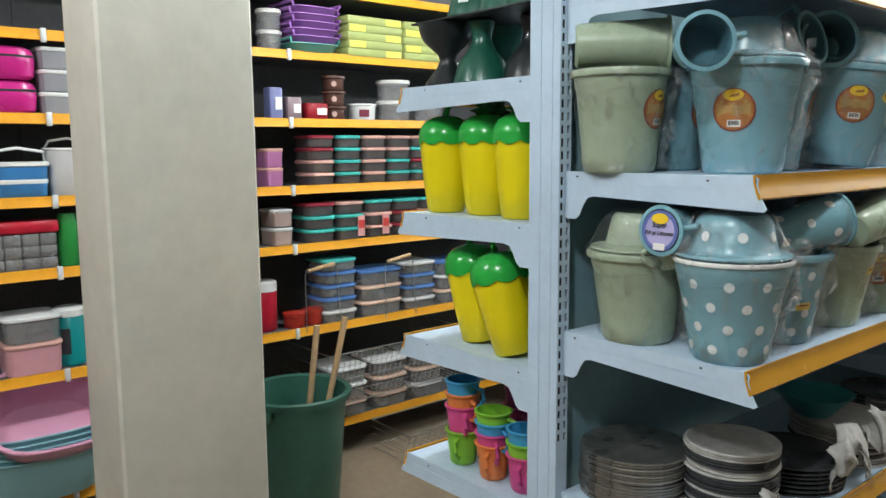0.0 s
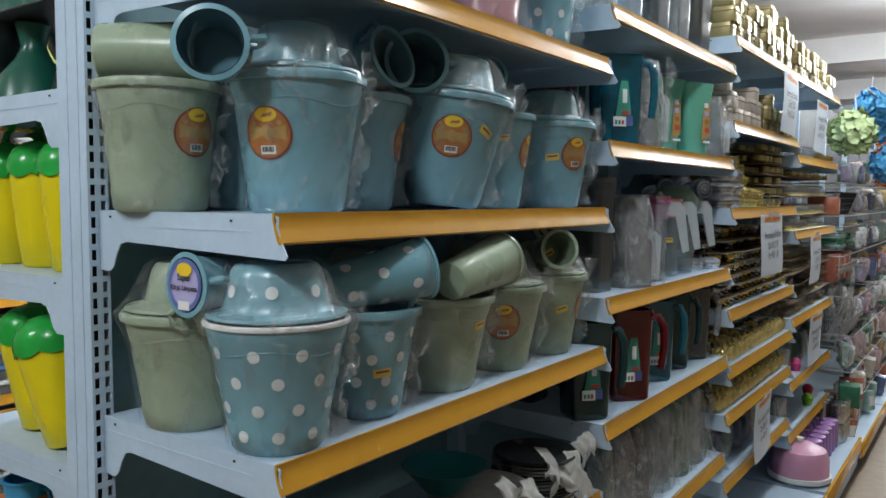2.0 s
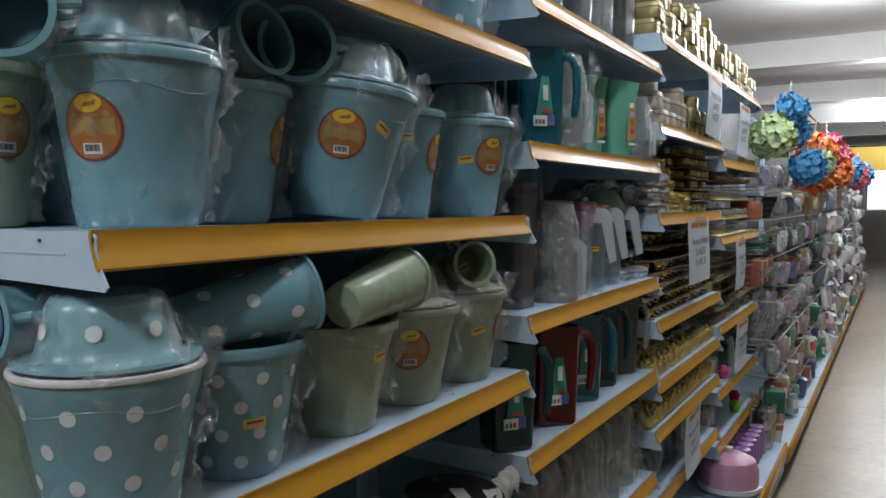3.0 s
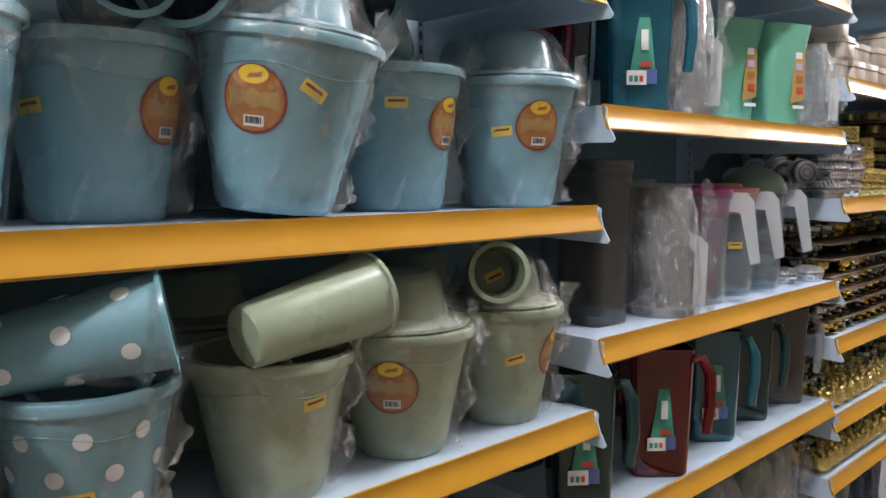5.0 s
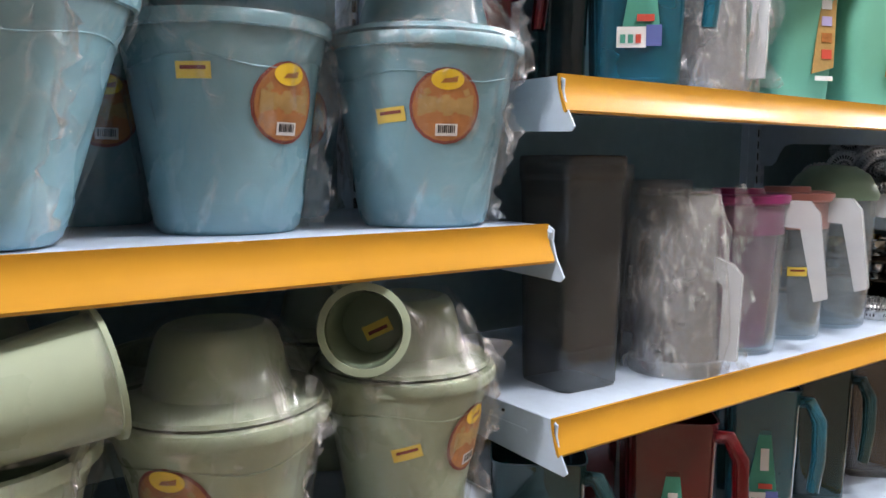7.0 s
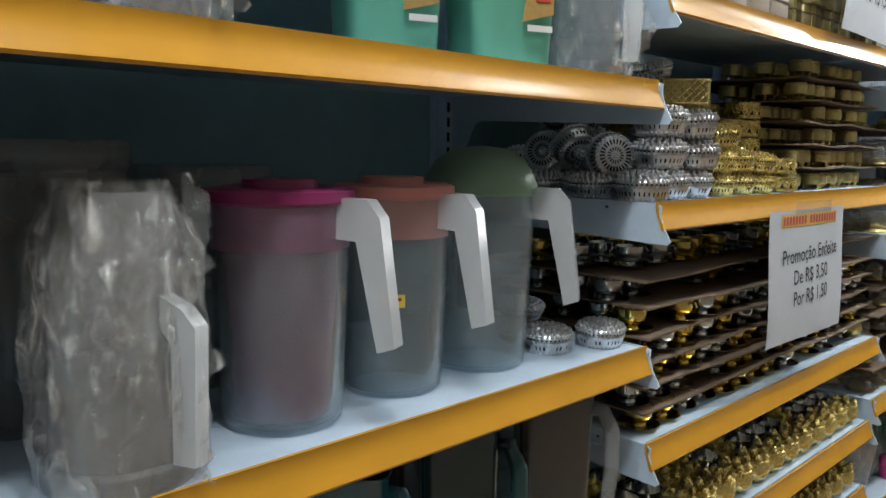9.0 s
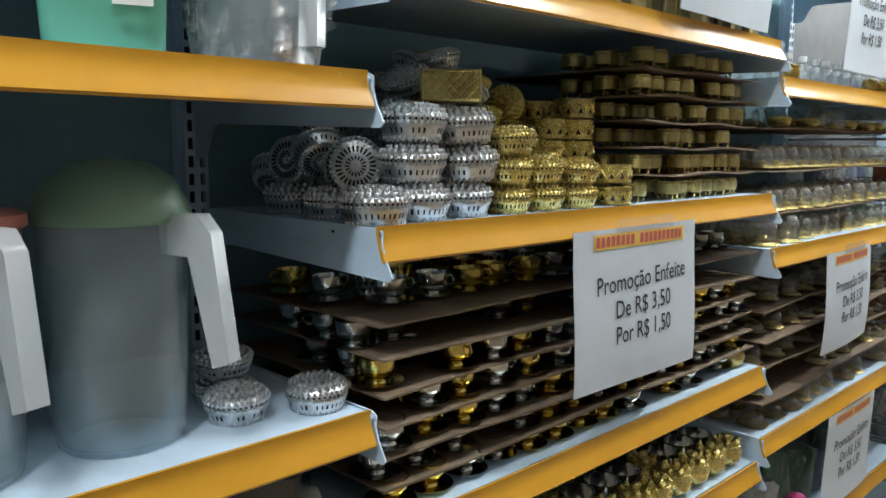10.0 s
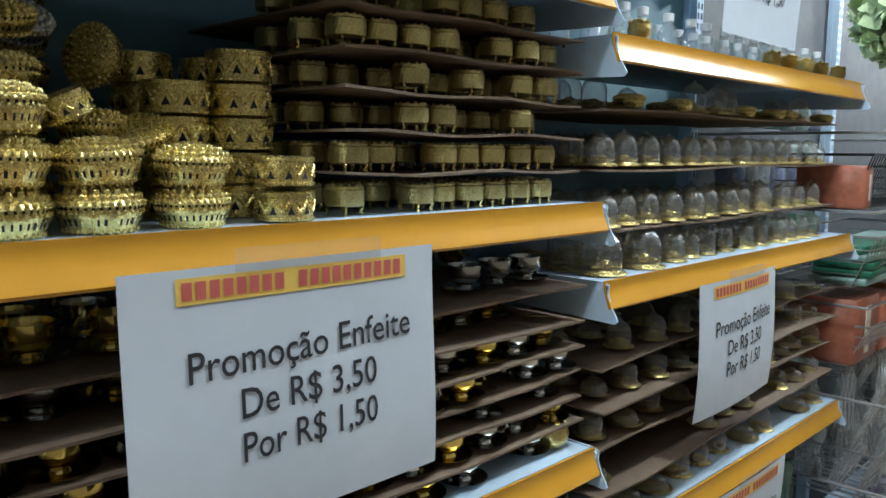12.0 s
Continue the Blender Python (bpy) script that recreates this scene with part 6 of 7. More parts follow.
# ---- the facing shelf row of the next aisle ----
FARX = -2.5
FAR_LEVELS = [2.225, 1.935, 1.637, 1.335, 1.067, 0.674, 0.19]
FAR_DARK = mat("far_panel_dark", (0.10, 0.10, 0.105), 0.7, grain=0.1)
CLIP = mat("rail_clip", (0.7, 0.72, 0.72), 0.3)
for k in range(5):
    y0 = -2.41 + k * 0.99
    g = thing("wall_shelving", "dark steel shelving with bright yellow price rails", "shelving", group="facing shelf row")
    part("back_panel", Shape().box(-2.98, -2.96, y0, y0 + 0.988, 0.05, 2.5), FAR_DARK, g)
    for z in FAR_LEVELS:
        d = part("shelf", Shape().box(-2.96, FARX - 0.012, y0 + 0.002, y0 + 0.986, z - 0.02, z), FAR_DARK, g)
        part("price_rail", Shape().prism([(FARX - 0.012, z + 0.004), (FARX - 0.004, z + 0.004), (FARX - 0.003, z - 0.012), (FARX + 0.006, z - 0.034), (FARX - 0.002, z - 0.036), (FARX - 0.012, z - 0.02)], y0 + 0.001, y0 + 0.987, "y"), RAIL_YELLOW, d)
        part("rail_clip", Shape().box(FARX - 0.004, FARX + 0.010, y0 - 0.008, y0 + 0.012, z - 0.042, z + 0.008, bevel=0.003), CLIP, d)
    for fy in (0.03, 0.95):
        part("leg", Shape().box(-2.95, -2.91, y0 + fy, y0 + fy + 0.03, 0.0, 0.05), FAR_DARK, g)

COL = {}


def paint(name, rgb, rough=0.35):
    if name not in COL:
        COL[name] = mat(name + "_item_plastic", rgb, rough, grain=0.03, stain=0.03)
    return COL[name]


TUB = clear_mat("clear_tub_plastic", (0.55, 0.55, 0.56), 0.35, rough=0.2)
DARKFOOD = clear_mat("smoky_tub_plastic", (0.16, 0.14, 0.14), 0.55, rough=0.2)
LIDS = {"teal": (0.06, 0.48, 0.44), "rose": (0.66, 0.38, 0.33), "maroon": (0.30, 0.03, 0.05), "blue": (0.09, 0.21, 0.50), "white": (0.72, 0.73, 0.73), "peach": (0.72, 0.50, 0.40)}


def food_box(x, y, z, w, d, h, lid, tub=None, label=None):
    b = thing("food_container", label or f"clear plastic food container with a {lid} lid", "food container", pose(x, y, z), group="stacked food containers")
    part("tub", Shape().lathe([(0.44, 0.0), (0.47, 0.004), (0.49, h - 0.014)], 28, power=6.0, squash=(d, w)), tub or DARKFOOD, b)
    part("lid", Shape().lathe([(0.5, h - 0.015), (0.515, h - 0.012), (0.515, h - 0.004), (0.48, h), (1e-5, h)], 28, power=6.0, squash=(d, w)), paint(lid, LIDS[lid]), b)
    return b


XI = FARX - 0.10
for y, lids in ((0.735, ("rose", "rose", "maroon", "maroon")), (0.885, ("teal", "teal", "teal", "teal")), (1.035, ("rose", "rose", "rose", "rose")), (1.185, ("teal", "teal", "rose", "rose")), (1.335, ("teal", "maroon", "teal", "rose")), (1.485, ("rose", "teal", "rose", "teal"))):
    for k, c in enumerate(lids):
        food_box(XI, y, 1.336 + k * 0.058, 0.138, 0.17, 0.056, c)
for y, lids in ((0.72, ("teal", "teal", "maroon")), (0.885, ("teal", "teal", "rose")), (1.055, ("rose", "rose", "teal")), (1.225, ("maroon", "maroon", "teal")), (1.39, ("teal", "rose", "teal"))):
    for k, c in enumerate(lids):
        food_box(XI, y, 1.068 + k * 0.062, 0.155, 0.18, 0.060, c)
for y, lids, w in ((0.81, ("white", "blue", "blue", "blue", "teal"), 0.19), (1.055, ("peach", "peach", "blue"), 0.25), (1.30, ("white", "blue", "blue", "white"), 0.20), (1.52, ("peach", "white", "blue"), 0.2)):
    for k, c in enumerate(lids):
        food_box(XI, y, 0.675 + k * (0.062 if len(lids) > 3 else 0.078), w, 0.2, 0.058 if len(lids) > 3 else 0.075, c, tub=TUB)
for y, lids in ((0.62, ("white", "white")), (0.85, ("peach", "white", "white")), (1.10, ("peach", "peach", "white")), (1.34, ("white", "peach", "white"))):
    for k, c in enumerate(lids):
        food_box(XI - 0.02, y, 0.191 + k * 0.085, 0.21, 0.25, 0.08, c, tub=TUB)
food_box(XI, 0.50, 1.336, 0.09, 0.12, 0.085, "rose", tub=paint("lilac", (0.50, 0.20, 0.42)), label="lilac and pink boxed container")
food_box(XI, 0.50, 1.422, 0.09, 0.12, 0.085, "rose", tub=paint("lilac", (0.50, 0.20, 0.42)), label="lilac and pink boxed container")
for k in range(2):
    food_box(XI, 0.525, 1.068 + 0.085 * k, 0.11, 0.14, 0.08, "white", tub=paint("photo_brown", (0.40, 0.30, 0.27)), label="boxed set in a printed pinkish carton")
# tags hanging on the containers
for y in (0.93, 1.075):
    t = part("paper_band", Shape().box(XI + 0.094, XI + 0.097, y - 0.02, y + 0.02, 1.084, 1.182), paint("band_pink", (0.70, 0.35, 0.33)))
    tagged(t, "pink and white paper band round food containers", "paper band")
    part("band_print", Shape().box(XI + 0.097, XI + 0.0985, y - 0.017, y + 0.017, 1.122, 1.162), paint("band_red", (0.6, 0.06, 0.05)), t)


def tray(y, z, color, tiltz=0.0):
    t = thing("handled_tray", "stacked plastic tray with raised handles", "tray", pose(XI, y, z, 0, 0, tiltz), group="stack of trays")
    s = Shape().lathe([(0.40, 0.0), (0.44, 0.004), (0.5, 0.03), (0.535, 0.034), (0.53, 0.038), (0.49, 0.033), (0.42, 0.008), (1e-5, 0.008)], 36, power=5.0, squash=(0.24, 0.24))
    part("tray", s, color, t)
    for sgn in (-1, 1):
        part("handle", Shape().tube([(0.09, sgn * 0.118, 0.034), (0.10, sgn * 0.125, 0.055), (-0.10, sgn * 0.125, 0.055), (-0.09, sgn * 0.118, 0.034)], 0.007, 6), color, t)


for k in range(6):
    tray(0.70 + 0.006 * (k % 2), 1.936 + 0.032 * k, paint("teal_tray", (0.10, 0.36, 0.33)) if k == 0 else paint("purple_tray", (0.30, 0.13, 0.42)), 3 * (k % 2))
OLIVE = mat("olive_carton", (0.33, 0.38, 0.12), 0.5, grain=0.04, stain=0.05)
YEL = mat("yellow_carton_print", (0.72, 0.62, 0.10), 0.5, grain=0.04)
for y in (1.03, 1.36):
    for k in range(5):
        c = thing("flat_carton", "flat olive green carton with yellow ends in a stack", "carton", pose(XI, y + 0.004 * (k % 2), 1.936 + 0.037 * k), group="stack of flat cartons")
        part("carton", Shape().box(-0.10, 0.10, -0.155, 0.155, 0, 0.036, bevel=0.002), OLIVE, c)
        part("print", Shape().box(0.1003, 0.1012, *((-0.15, -0.06) if k % 2 else (0.06, 0.15)), 0.003, 0.033), YEL, c)
for y, z, r, h, c in ((0.52, 1.936, 0.055, 0.09, TUB), (0.52, 2.028, 0.055, 0.09, TUB), (1.20, 1.638, 0.085, 0.10, TUB), (1.20, 1.740, 0.083, 0.10, TUB), (1.42, 1.638, 0.08, 0.09, TUB)):
    t = thing("round_tub", "round clear plastic tub with a lid", "tub", pose(XI, y, z), group="round clear tubs")
    part("tub", Shape().lathe([(r * 0.9, 0.0), (r * 0.94, 0.005), (r, h - 0.015)], 28), c, t)
    part("lid", Shape().lathe([(r * 1.03, h - 0.018), (r * 1.04, h - 0.004), (r * 0.95, h), (1e-5, h)], 28), paint("tub_white", (0.70, 0.68, 0.66)), t)
pot_white = thing("white_pot", "small white plastic pot with a dark label", "pot", pose(XI, 1.01, 1.638))
part("pot", Shape().lathe([(0.058, 0), (0.062, 0.005), (0.068, 0.07), (0.073, 0.072), (0.073, 0.08), (0.06, 0.082), (1e-5, 0.082)], 28), WHITE_PLASTIC, pot_white)
part("label", Shape().cone_patch(rect(0.05, 0.035), lambda z: 0.062 + 0.08 * z, 0.035, -0.4, 0.0012), paint("label_maroon", (0.18, 0.03, 0.05)), pot_white)
for k in range(3):
    b = thing("brown_cup", "brown clear cup with a pale round print", "cup", pose(XI, 0.85, 1.638 + 0.07 * k), group="stack of brown cups")
    part("cup", Shape().lathe([(0.045, 0), (0.048, 0.004), (0.05, 0.05), (0.058, 0.055), (0.058, 0.066), (1e-5, 0.068)], 24), paint("brown_cup", (0.10, 0.045, 0.035)), b)
    part("print", Shape().cone_patch(circle(0.013, 12), lambda z: 0.048, 0.028, -0.5, 0.002), paint("pale_pink", (0.6, 0.4, 0.36)), b)
for y, w, h, c, lab in ((0.735, 0.115, 0.075, (0.30, 0.01, 0.02), "dark red round box with a pale print"), (0.62, 0.08, 0.10, (0.25, 0.18, 0.20), "small boxed container with a white label"), (0.53, 0.07, 0.14, (0.18, 0.2, 0.4), "small blue boxed container")):
    b = thing("small_box", lab, "box", pose(XI, y, 1.638), group="small boxed goods")
    part("box", Shape().lathe([(0.47, 0.0), (0.5, 0.005), (0.5, h - 0.005), (0.47, h), (1e-5, h)], 24, power=5, squash=(w, w)), paint(lab.split()[0] + lab.split()[1], c), b)
    part("label", Shape().box(w * 0.5, w * 0.5 + 0.002, -w * 0.1, w * 0.35, h * 0.3, h * 0.7), LABEL_WHITE, b)

# flask, tins and a wire basket lower down
fl = thing("thermos", "red insulated jug with a white lid", "thermos", pose(XI, 0.45, 0.675))
part("body", Shape().lathe([(0.05, 0), (0.055, 0.006), (0.057, 0.18), (0.05, 0.19), (1e-5, 0.19)], 24), paint("flask_red", (0.45, 0.01, 0.03)), fl)
part("lid", Shape().lathe([(0.058, 0.185), (0.058, 0.225), (0.05, 0.232), (1e-5, 0.232)], 24), WHITE_PLASTIC, fl)
for y, r, h, c in ((0.585, 0.05, 0.07, "red_tin"), (0.685, 0.045, 0.075, "red_tin")):
    t = thing("tin", "small round red tin with a dark band", "tin", pose(XI + 0.03, y, 0.675), group="red tins")
    part("tin", Shape().lathe([(r * 0.95, 0), (r, 0.004), (r, h - 0.02), (r * 1.06, h - 0.018), (r * 1.06, h), (1e-5, h + 0.003)], 24), paint(c, (0.38, 0.03, 0.02)), t)
WIRE = mat("wire_metal", (0.45, 0.45, 0.45), 0.35, metal=0.9, grain=0.1)


def wire_basket(label, m, w, d, h, step=0.03, material=WIRE):
    b = thing("wire_basket", label, "basket", m, group="wire baskets")
    rim = [(0, -w / 2, h), (0, w / 2, h), (d, w / 2, h), (d, -w / 2, h)]
    part("rim", Shape().tube(rim, 0.0035, 6, closed=True), material, b)
    part("base", Shape().tube([(0.0, -w / 2, 0.003), (0, w / 2, 0.003), (d * 0.8, w / 2, 0.003), (d * 0.8, -w / 2, 0.003)], 0.003, 6, closed=True), material, b)
    n = int(w / step)
    me = Shape().tube([(0, 0, 0), (d * 0.8, 0, 0), (d, 0, h)], 0.0016, 5).mesh("wire", material)
    for i in range(n + 1):
        part("wire", me, material, b, m=pose(0, -w / 2 + w * i / n, 0.002))
    for j in range(1, 4):
        q = j / 4
        part("wire", Shape().tube([(0, -w / 2, h * q), (d * (0.8 + 0.2 * q), -w / 2, h * q), (d * (0.8 + 0.2 * q), w / 2, h * q), (0, w / 2, h * q)], 0.0016, 5), material, b)
    return b


wire_basket("grey wire basket full of clear containers", pose(FARX - 0.25, 1.05, 0.30), 0.85, 0.42, 0.27)
wire_basket("grey wire basket standing low by the shelf", pose(FARX + 0.02, 1.25, 0.02), 0.6, 0.32, 0.14, 0.04)
for y in (0.67, 1.12):
    hd = part("bag_handle", Shape().tube([(FARX + 0.02, y - 0.07, 0.66), (FARX + 0.02, y - 0.07, 0.93), (FARX + 0.02, y - 0.06, 0.945), (FARX + 0.02, y + 0.09, 0.97), (FARX + 0.02, y + 0.10, 0.95), (FARX + 0.02, y + 0.12, 0.66)], 0.0025, 6), WIRE)
    tagged(hd, "thin wire basket handle with a wooden grip", "handle")
    part("grip", Shape().tube([(FARX + 0.02, y - 0.055, 0.946), (FARX + 0.02, y + 0.085, 0.968)], 0.010, 8), STICK, hd)

# goods beside the pillar, at the near end of the facing row
MAG = mat("magenta_plastic", (0.50, 0.02, 0.20), 0.25, grain=0.02)
for y, z in ((-0.56, 1.638), (-0.56, 1.759)):
    b = thing("lunch_box", "rounded magenta plastic box with a dark seam", "lunch box", pose(XI, y, z), group="magenta boxes")
    part("box", Shape().lathe([(0.42, 0.0), (0.48, 0.012), (0.5, 0.06), (0.5, 0.085), (0.46, 0.108), (0.36, 0.117), (1e-5, 0.118)], 32, power=4, squash=(0.19, 0.22)), MAG, b)
    part("seam", Shape().lathe_open([(0.505, 0.078), (0.505, 0.086)], 32, power=4, squash=(0.19, 0.22)), DARK, b)
for k in range(3):
    food_box(XI, -0.385, 1.638 + 0.082 * k, 0.12, 0.16, 0.08, "white", tub=paint("grey_tub", (0.25, 0.25, 0.27)), label="grey plastic box in a stack")
cad = thing("caddy", "blue and white plastic caddy with a carrying handle", "caddy", pose(XI, -0.53, 1.336))
part("tub", Shape().lathe([(0.43, 0), (0.46, 0.006), (0.49, 0.12)], 32, power=5, squash=(0.18, 0.20)), paint("caddy_blue", (0.05, 0.22, 0.50)), cad)
part("rim", Shape().lathe([(0.50, 0.112), (0.52, 0.116), (0.52, 0.128), (0.48, 0.13)], 32, power=5, squash=(0.18, 0.20)), WHITE_PLASTIC, cad)
part("band", Shape().lathe_open([(0.482, 0.05), (0.492, 0.06), (0.486, 0.066)], 32, power=5, squash=(0.18, 0.20)), WHITE_PLASTIC, cad)
part("handle", Shape().tube([(0.0, -0.10, 0.125), (0.03, -0.09, 0.165), (0.04, 0.0, 0.18), (0.03, 0.09, 0.165), (0.0, 0.10, 0.125)], 0.006, 8), WHITE_PLASTIC, cad)
cad2 = thing("caddy", "pale grey plastic caddy with a carrying handle", "caddy", pose(XI, -0.36, 1.336))
part("tub", Shape().lathe([(0.43, 0), (0.46, 0.006), (0.49, 0.17), (0.52, 0.172), (0.5, 0.18)], 32, power=5, squash=(0.16, 0.14)), paint("pale_grey", (0.6, 0.6, 0.6)), cad2)
part("handle", Shape().tube([(0.0, -0.07, 0.175), (0.03, -0.06, 0.205), (0.04, 0.0, 0.215), (0.03, 0.06, 0.205), (0.0, 0.07, 0.175)], 0.005, 8), WHITE_PLASTIC, cad2)
org = thing("organizer", "clear plastic organizer with a red lid", "organizer", pose(XI, -0.54, 1.068))
for j in range(3):
    for i in range(4):
        part("drawer", Shape().box(-0.06, 0.07, -0.12 + 0.06 * i, -0.064 + 0.06 * i, 0.045 * j, 0.042 + 0.045 * j, bevel=0.004), TUB, org)
part("lid", Shape().box(-0.07, 0.075, -0.125, 0.125, 0.137, 0.18, bevel=0.006), paint("flask_red", (0.45, 0.01, 0.03)), org)
gb = thing("green_bottle", "bright green ribbed plastic bottle", "bottle", pose(XI + 0.03, -0.375, 1.068))
part("bottle", Shape().lathe([(0.035, 0), (0.038, 0.005), (0.038, 0.17), (0.03, 0.2), (1e-5, 0.2)], 24, ripple=lambda a, r, z: 0.0015 * math.sin(12 * a)), paint("bright_green", (0.02, 0.26, 0.05)), gb)
th = thing("thermos", "teal insulated jug with a white lid", "thermos", pose(XI, -0.385, 0.675))
part("body", Shape().lathe([(0.052, 0), (0.058, 0.006), (0.060, 0.19), (0.052, 0.2), (1e-5, 0.2)], 24), paint("flask_teal", (0.0, 0.24, 0.24)), th)
part("lid", Shape().lathe([(0.061, 0.195), (0.061, 0.22), (0.05, 0.228), (1e-5, 0.228)], 24), WHITE_PLASTIC, th)
part("print", Shape().cone_patch(rect(0.035, 0.10), lambda z: 0.061, 0.1, -0.5, 0.001), INK, th)
food_box(XI, -0.53, 0.675, 0.20, 0.2, 0.12, "rose", tub=paint("pink_tub", (0.62, 0.32, 0.36)), label="pink plastic box with a paper sleeve")
food_box(XI, -0.53, 0.796, 0.20, 0.2, 0.10, "white", tub=TUB)
PINK_BASIN = mat("pink_basin_plastic", (0.66, 0.33, 0.47), 0.35, grain=0.02)
BLUE_BASIN = mat("pale_blue_basin_plastic", (0.24, 0.48, 0.54), 0.35, grain=0.02)
for k in range(6):
    top = k == 5
    b = part("basin", Shape().lathe([(0.36, 0), (0.38, 0.006), (0.485, 0.17), (0.52, 0.176), (0.515, 0.182), (0.475, 0.175), (0.36, 0.012), (1e-5, 0.012)], 36, power=3.0, squash=(0.38, 0.46)), PINK_BASIN if top else BLUE_BASIN, m=pose(XI + 0.06, -0.50, 0.43, 0, 38, 0) if top else pose(XI + 0.04, -0.52, 0.215 + 0.022 * k))
    tagged(b, "pink plastic basin leaning open on a stack of basins" if top else "pale blue rounded plastic basin in a nested stack", "basin", group="nested basins")


# ---- far end of the aisle ----
PACK_COLORS = [("lilac", (0.42, 0.34, 0.52)), ("blush", (0.60, 0.40, 0.42)), ("mintpack", (0.30, 0.45, 0.40)), ("greypack", (0.45, 0.46, 0.47)), ("amber", (0.50, 0.33, 0.10)), ("navy", (0.10, 0.13, 0.25)), ("cream", (0.65, 0.60, 0.50)), ("forest", (0.03, 0.16, 0.09)), ("terracotta", (0.36, 0.12, 0.07)), ("whitepack", (0.68, 0.69, 0.70))]
PACKM = {n: mat(n + "_pack", c, 0.35, grain=0.25, scale=35, stain=0.2, stain_scale=12, random_value=0.25) for n, c in PACK_COLORS}
PEG = mat("pegboard_grey", (0.07, 0.075, 0.08), 0.6, grain=0.1)
r2 = random.Random(9)
for k in range(4, 15):
    g = thing("gondola", "steel shop shelving with hooks and wire baskets", "shelving", group="gondola row")
    upright_post(g, k + 1.0, 2.2) if k < 7 else None
    part("back_panel", Shape().box(BACK_X - 0.004, BACK_X + 0.004, k + 0.019, k + 0.981, 0.12, 2.2), PEG, g)
    part("base", Shape().box(BACK_X + 0.01, 0.17, k + 0.01, k + 0.99, 0.08, 0.16), STEEL_BLUE, g)
    part("base_rail", Shape().box(0.172, 0.184, k + 0.01, k + 0.99, 0.09, 0.17, bevel=0.003), RAIL_ORANGE, g)
    for fy in (0.05, 0.93):
        part("foot", Shape().box(0.10, 0.14, k + fy, k + fy + 0.035, 0.0, 0.08), STEEL_BLUE, g)


def blister(proto_name, w, d, h, material):
    t = thing(proto_name, "small wrapped household goods on a hook or in a basket", "package", group="packed goods down the aisle")
    part("pack", Shape().lathe([(0.35, 0.0), (0.48, h * 0.12), (0.5, h * 0.5), (0.46, h * 0.9), (0.3, h)], 12, power=4, squash=(d, w), ripple=lambda a, r, z: 0.05 * math.sin(3 * a + 40 * z)), material, t)
    part("film", Shape().lathe_open([(0.42, 0.0), (0.53, h * 0.12), (0.55, h * 0.5), (0.5, h * 0.92), (0.1, h * 1.08)], 14, power=3, squash=(d, w), ripple=lambda a, r, z: 0.06 * math.sin(5 * a + 70 * z)), WRAP_CRUMPLED, t, sharp=None)
    return t


protos = [blister("wrapped_pack", r2.uniform(0.08, 0.13), r2.uniform(0.05, 0.09), r2.uniform(0.10, 0.17), PACKM[n]) for n, _ in PACK_COLORS]
cartons = []
for n in ("forest", "terracotta", "mintpack", "navy", "cream"):
    t = thing("carton", "small printed carton standing in a basket", "carton", group="cartons down the aisle")
    part("carton", Shape().box(-0.05, 0.05, -0.04, 0.04, 0, 0.12, bevel=0.003), PACKM[n], t)
    part("carton_label", Shape().box(0.0505, 0.0515, -0.03, 0.03, 0.03, 0.09), LABEL_WHITE if n != "cream" else CARD_RED, t)
    cartons.append(t)
LIGHT_PACKS = [protos[i] for i in (0, 1, 2, 3, 3, 6, 9, 9, 0, 4)]
DARK_PACKS = [protos[i] for i in (5, 7, 3, 2)]
LEVELS = ((0.16, 0.10), (0.34, 0.10), (0.55, 0.08), (0.75, 0.05), (0.96, 0.03), (1.18, 0.02), (1.40, 0.0), (1.58, -0.02))
for k in range(4, 7):
    for z, x1 in LEVELS:
        y = k + 0.04
        while y < k + 0.97:
            if k == 4 and z > 0.7 and y < 4.62:
                copy_thing(r2.choice(DARK_PACKS), pose(-0.31, y, z + 0.01, r2.uniform(-6, 6), 0, r2.uniform(-20, 20)))
                y += 0.085
                continue
            low = z < 0.5
            p = r2.choice(cartons) if (low and r2.random() < 0.6) or r2.random() < 0.06 else r2.choice(LIGHT_PACKS if r2.random() < 0.8 else DARK_PACKS)
            m = pose(x1 - r2.uniform(0, 0.08), y, z + r2.uniform(0, 0.02), r2.uniform(-10, 10), r2.uniform(-10, 10), r2.uniform(-30, 30))
            copy_thing(p, m)
            y += 0.09 + r2.uniform(0, 0.05)
    for z in (0.33, 0.54, 0.74, 0.95, 1.17, 1.39, 1.57):
        sh = part("wire_shelf", Shape().tube([(-0.39, k + 0.02, z), (0.11 if z < 1 else 0.04, k + 0.02, z), (0.11 if z < 1 else 0.04, k + 0.98, z), (-0.39, k + 0.98, z)], 0.004, 6), WIRE)
        tagged(sh, "thin wire front of a hanging basket", "wire shelf", group="wire shelf fronts")
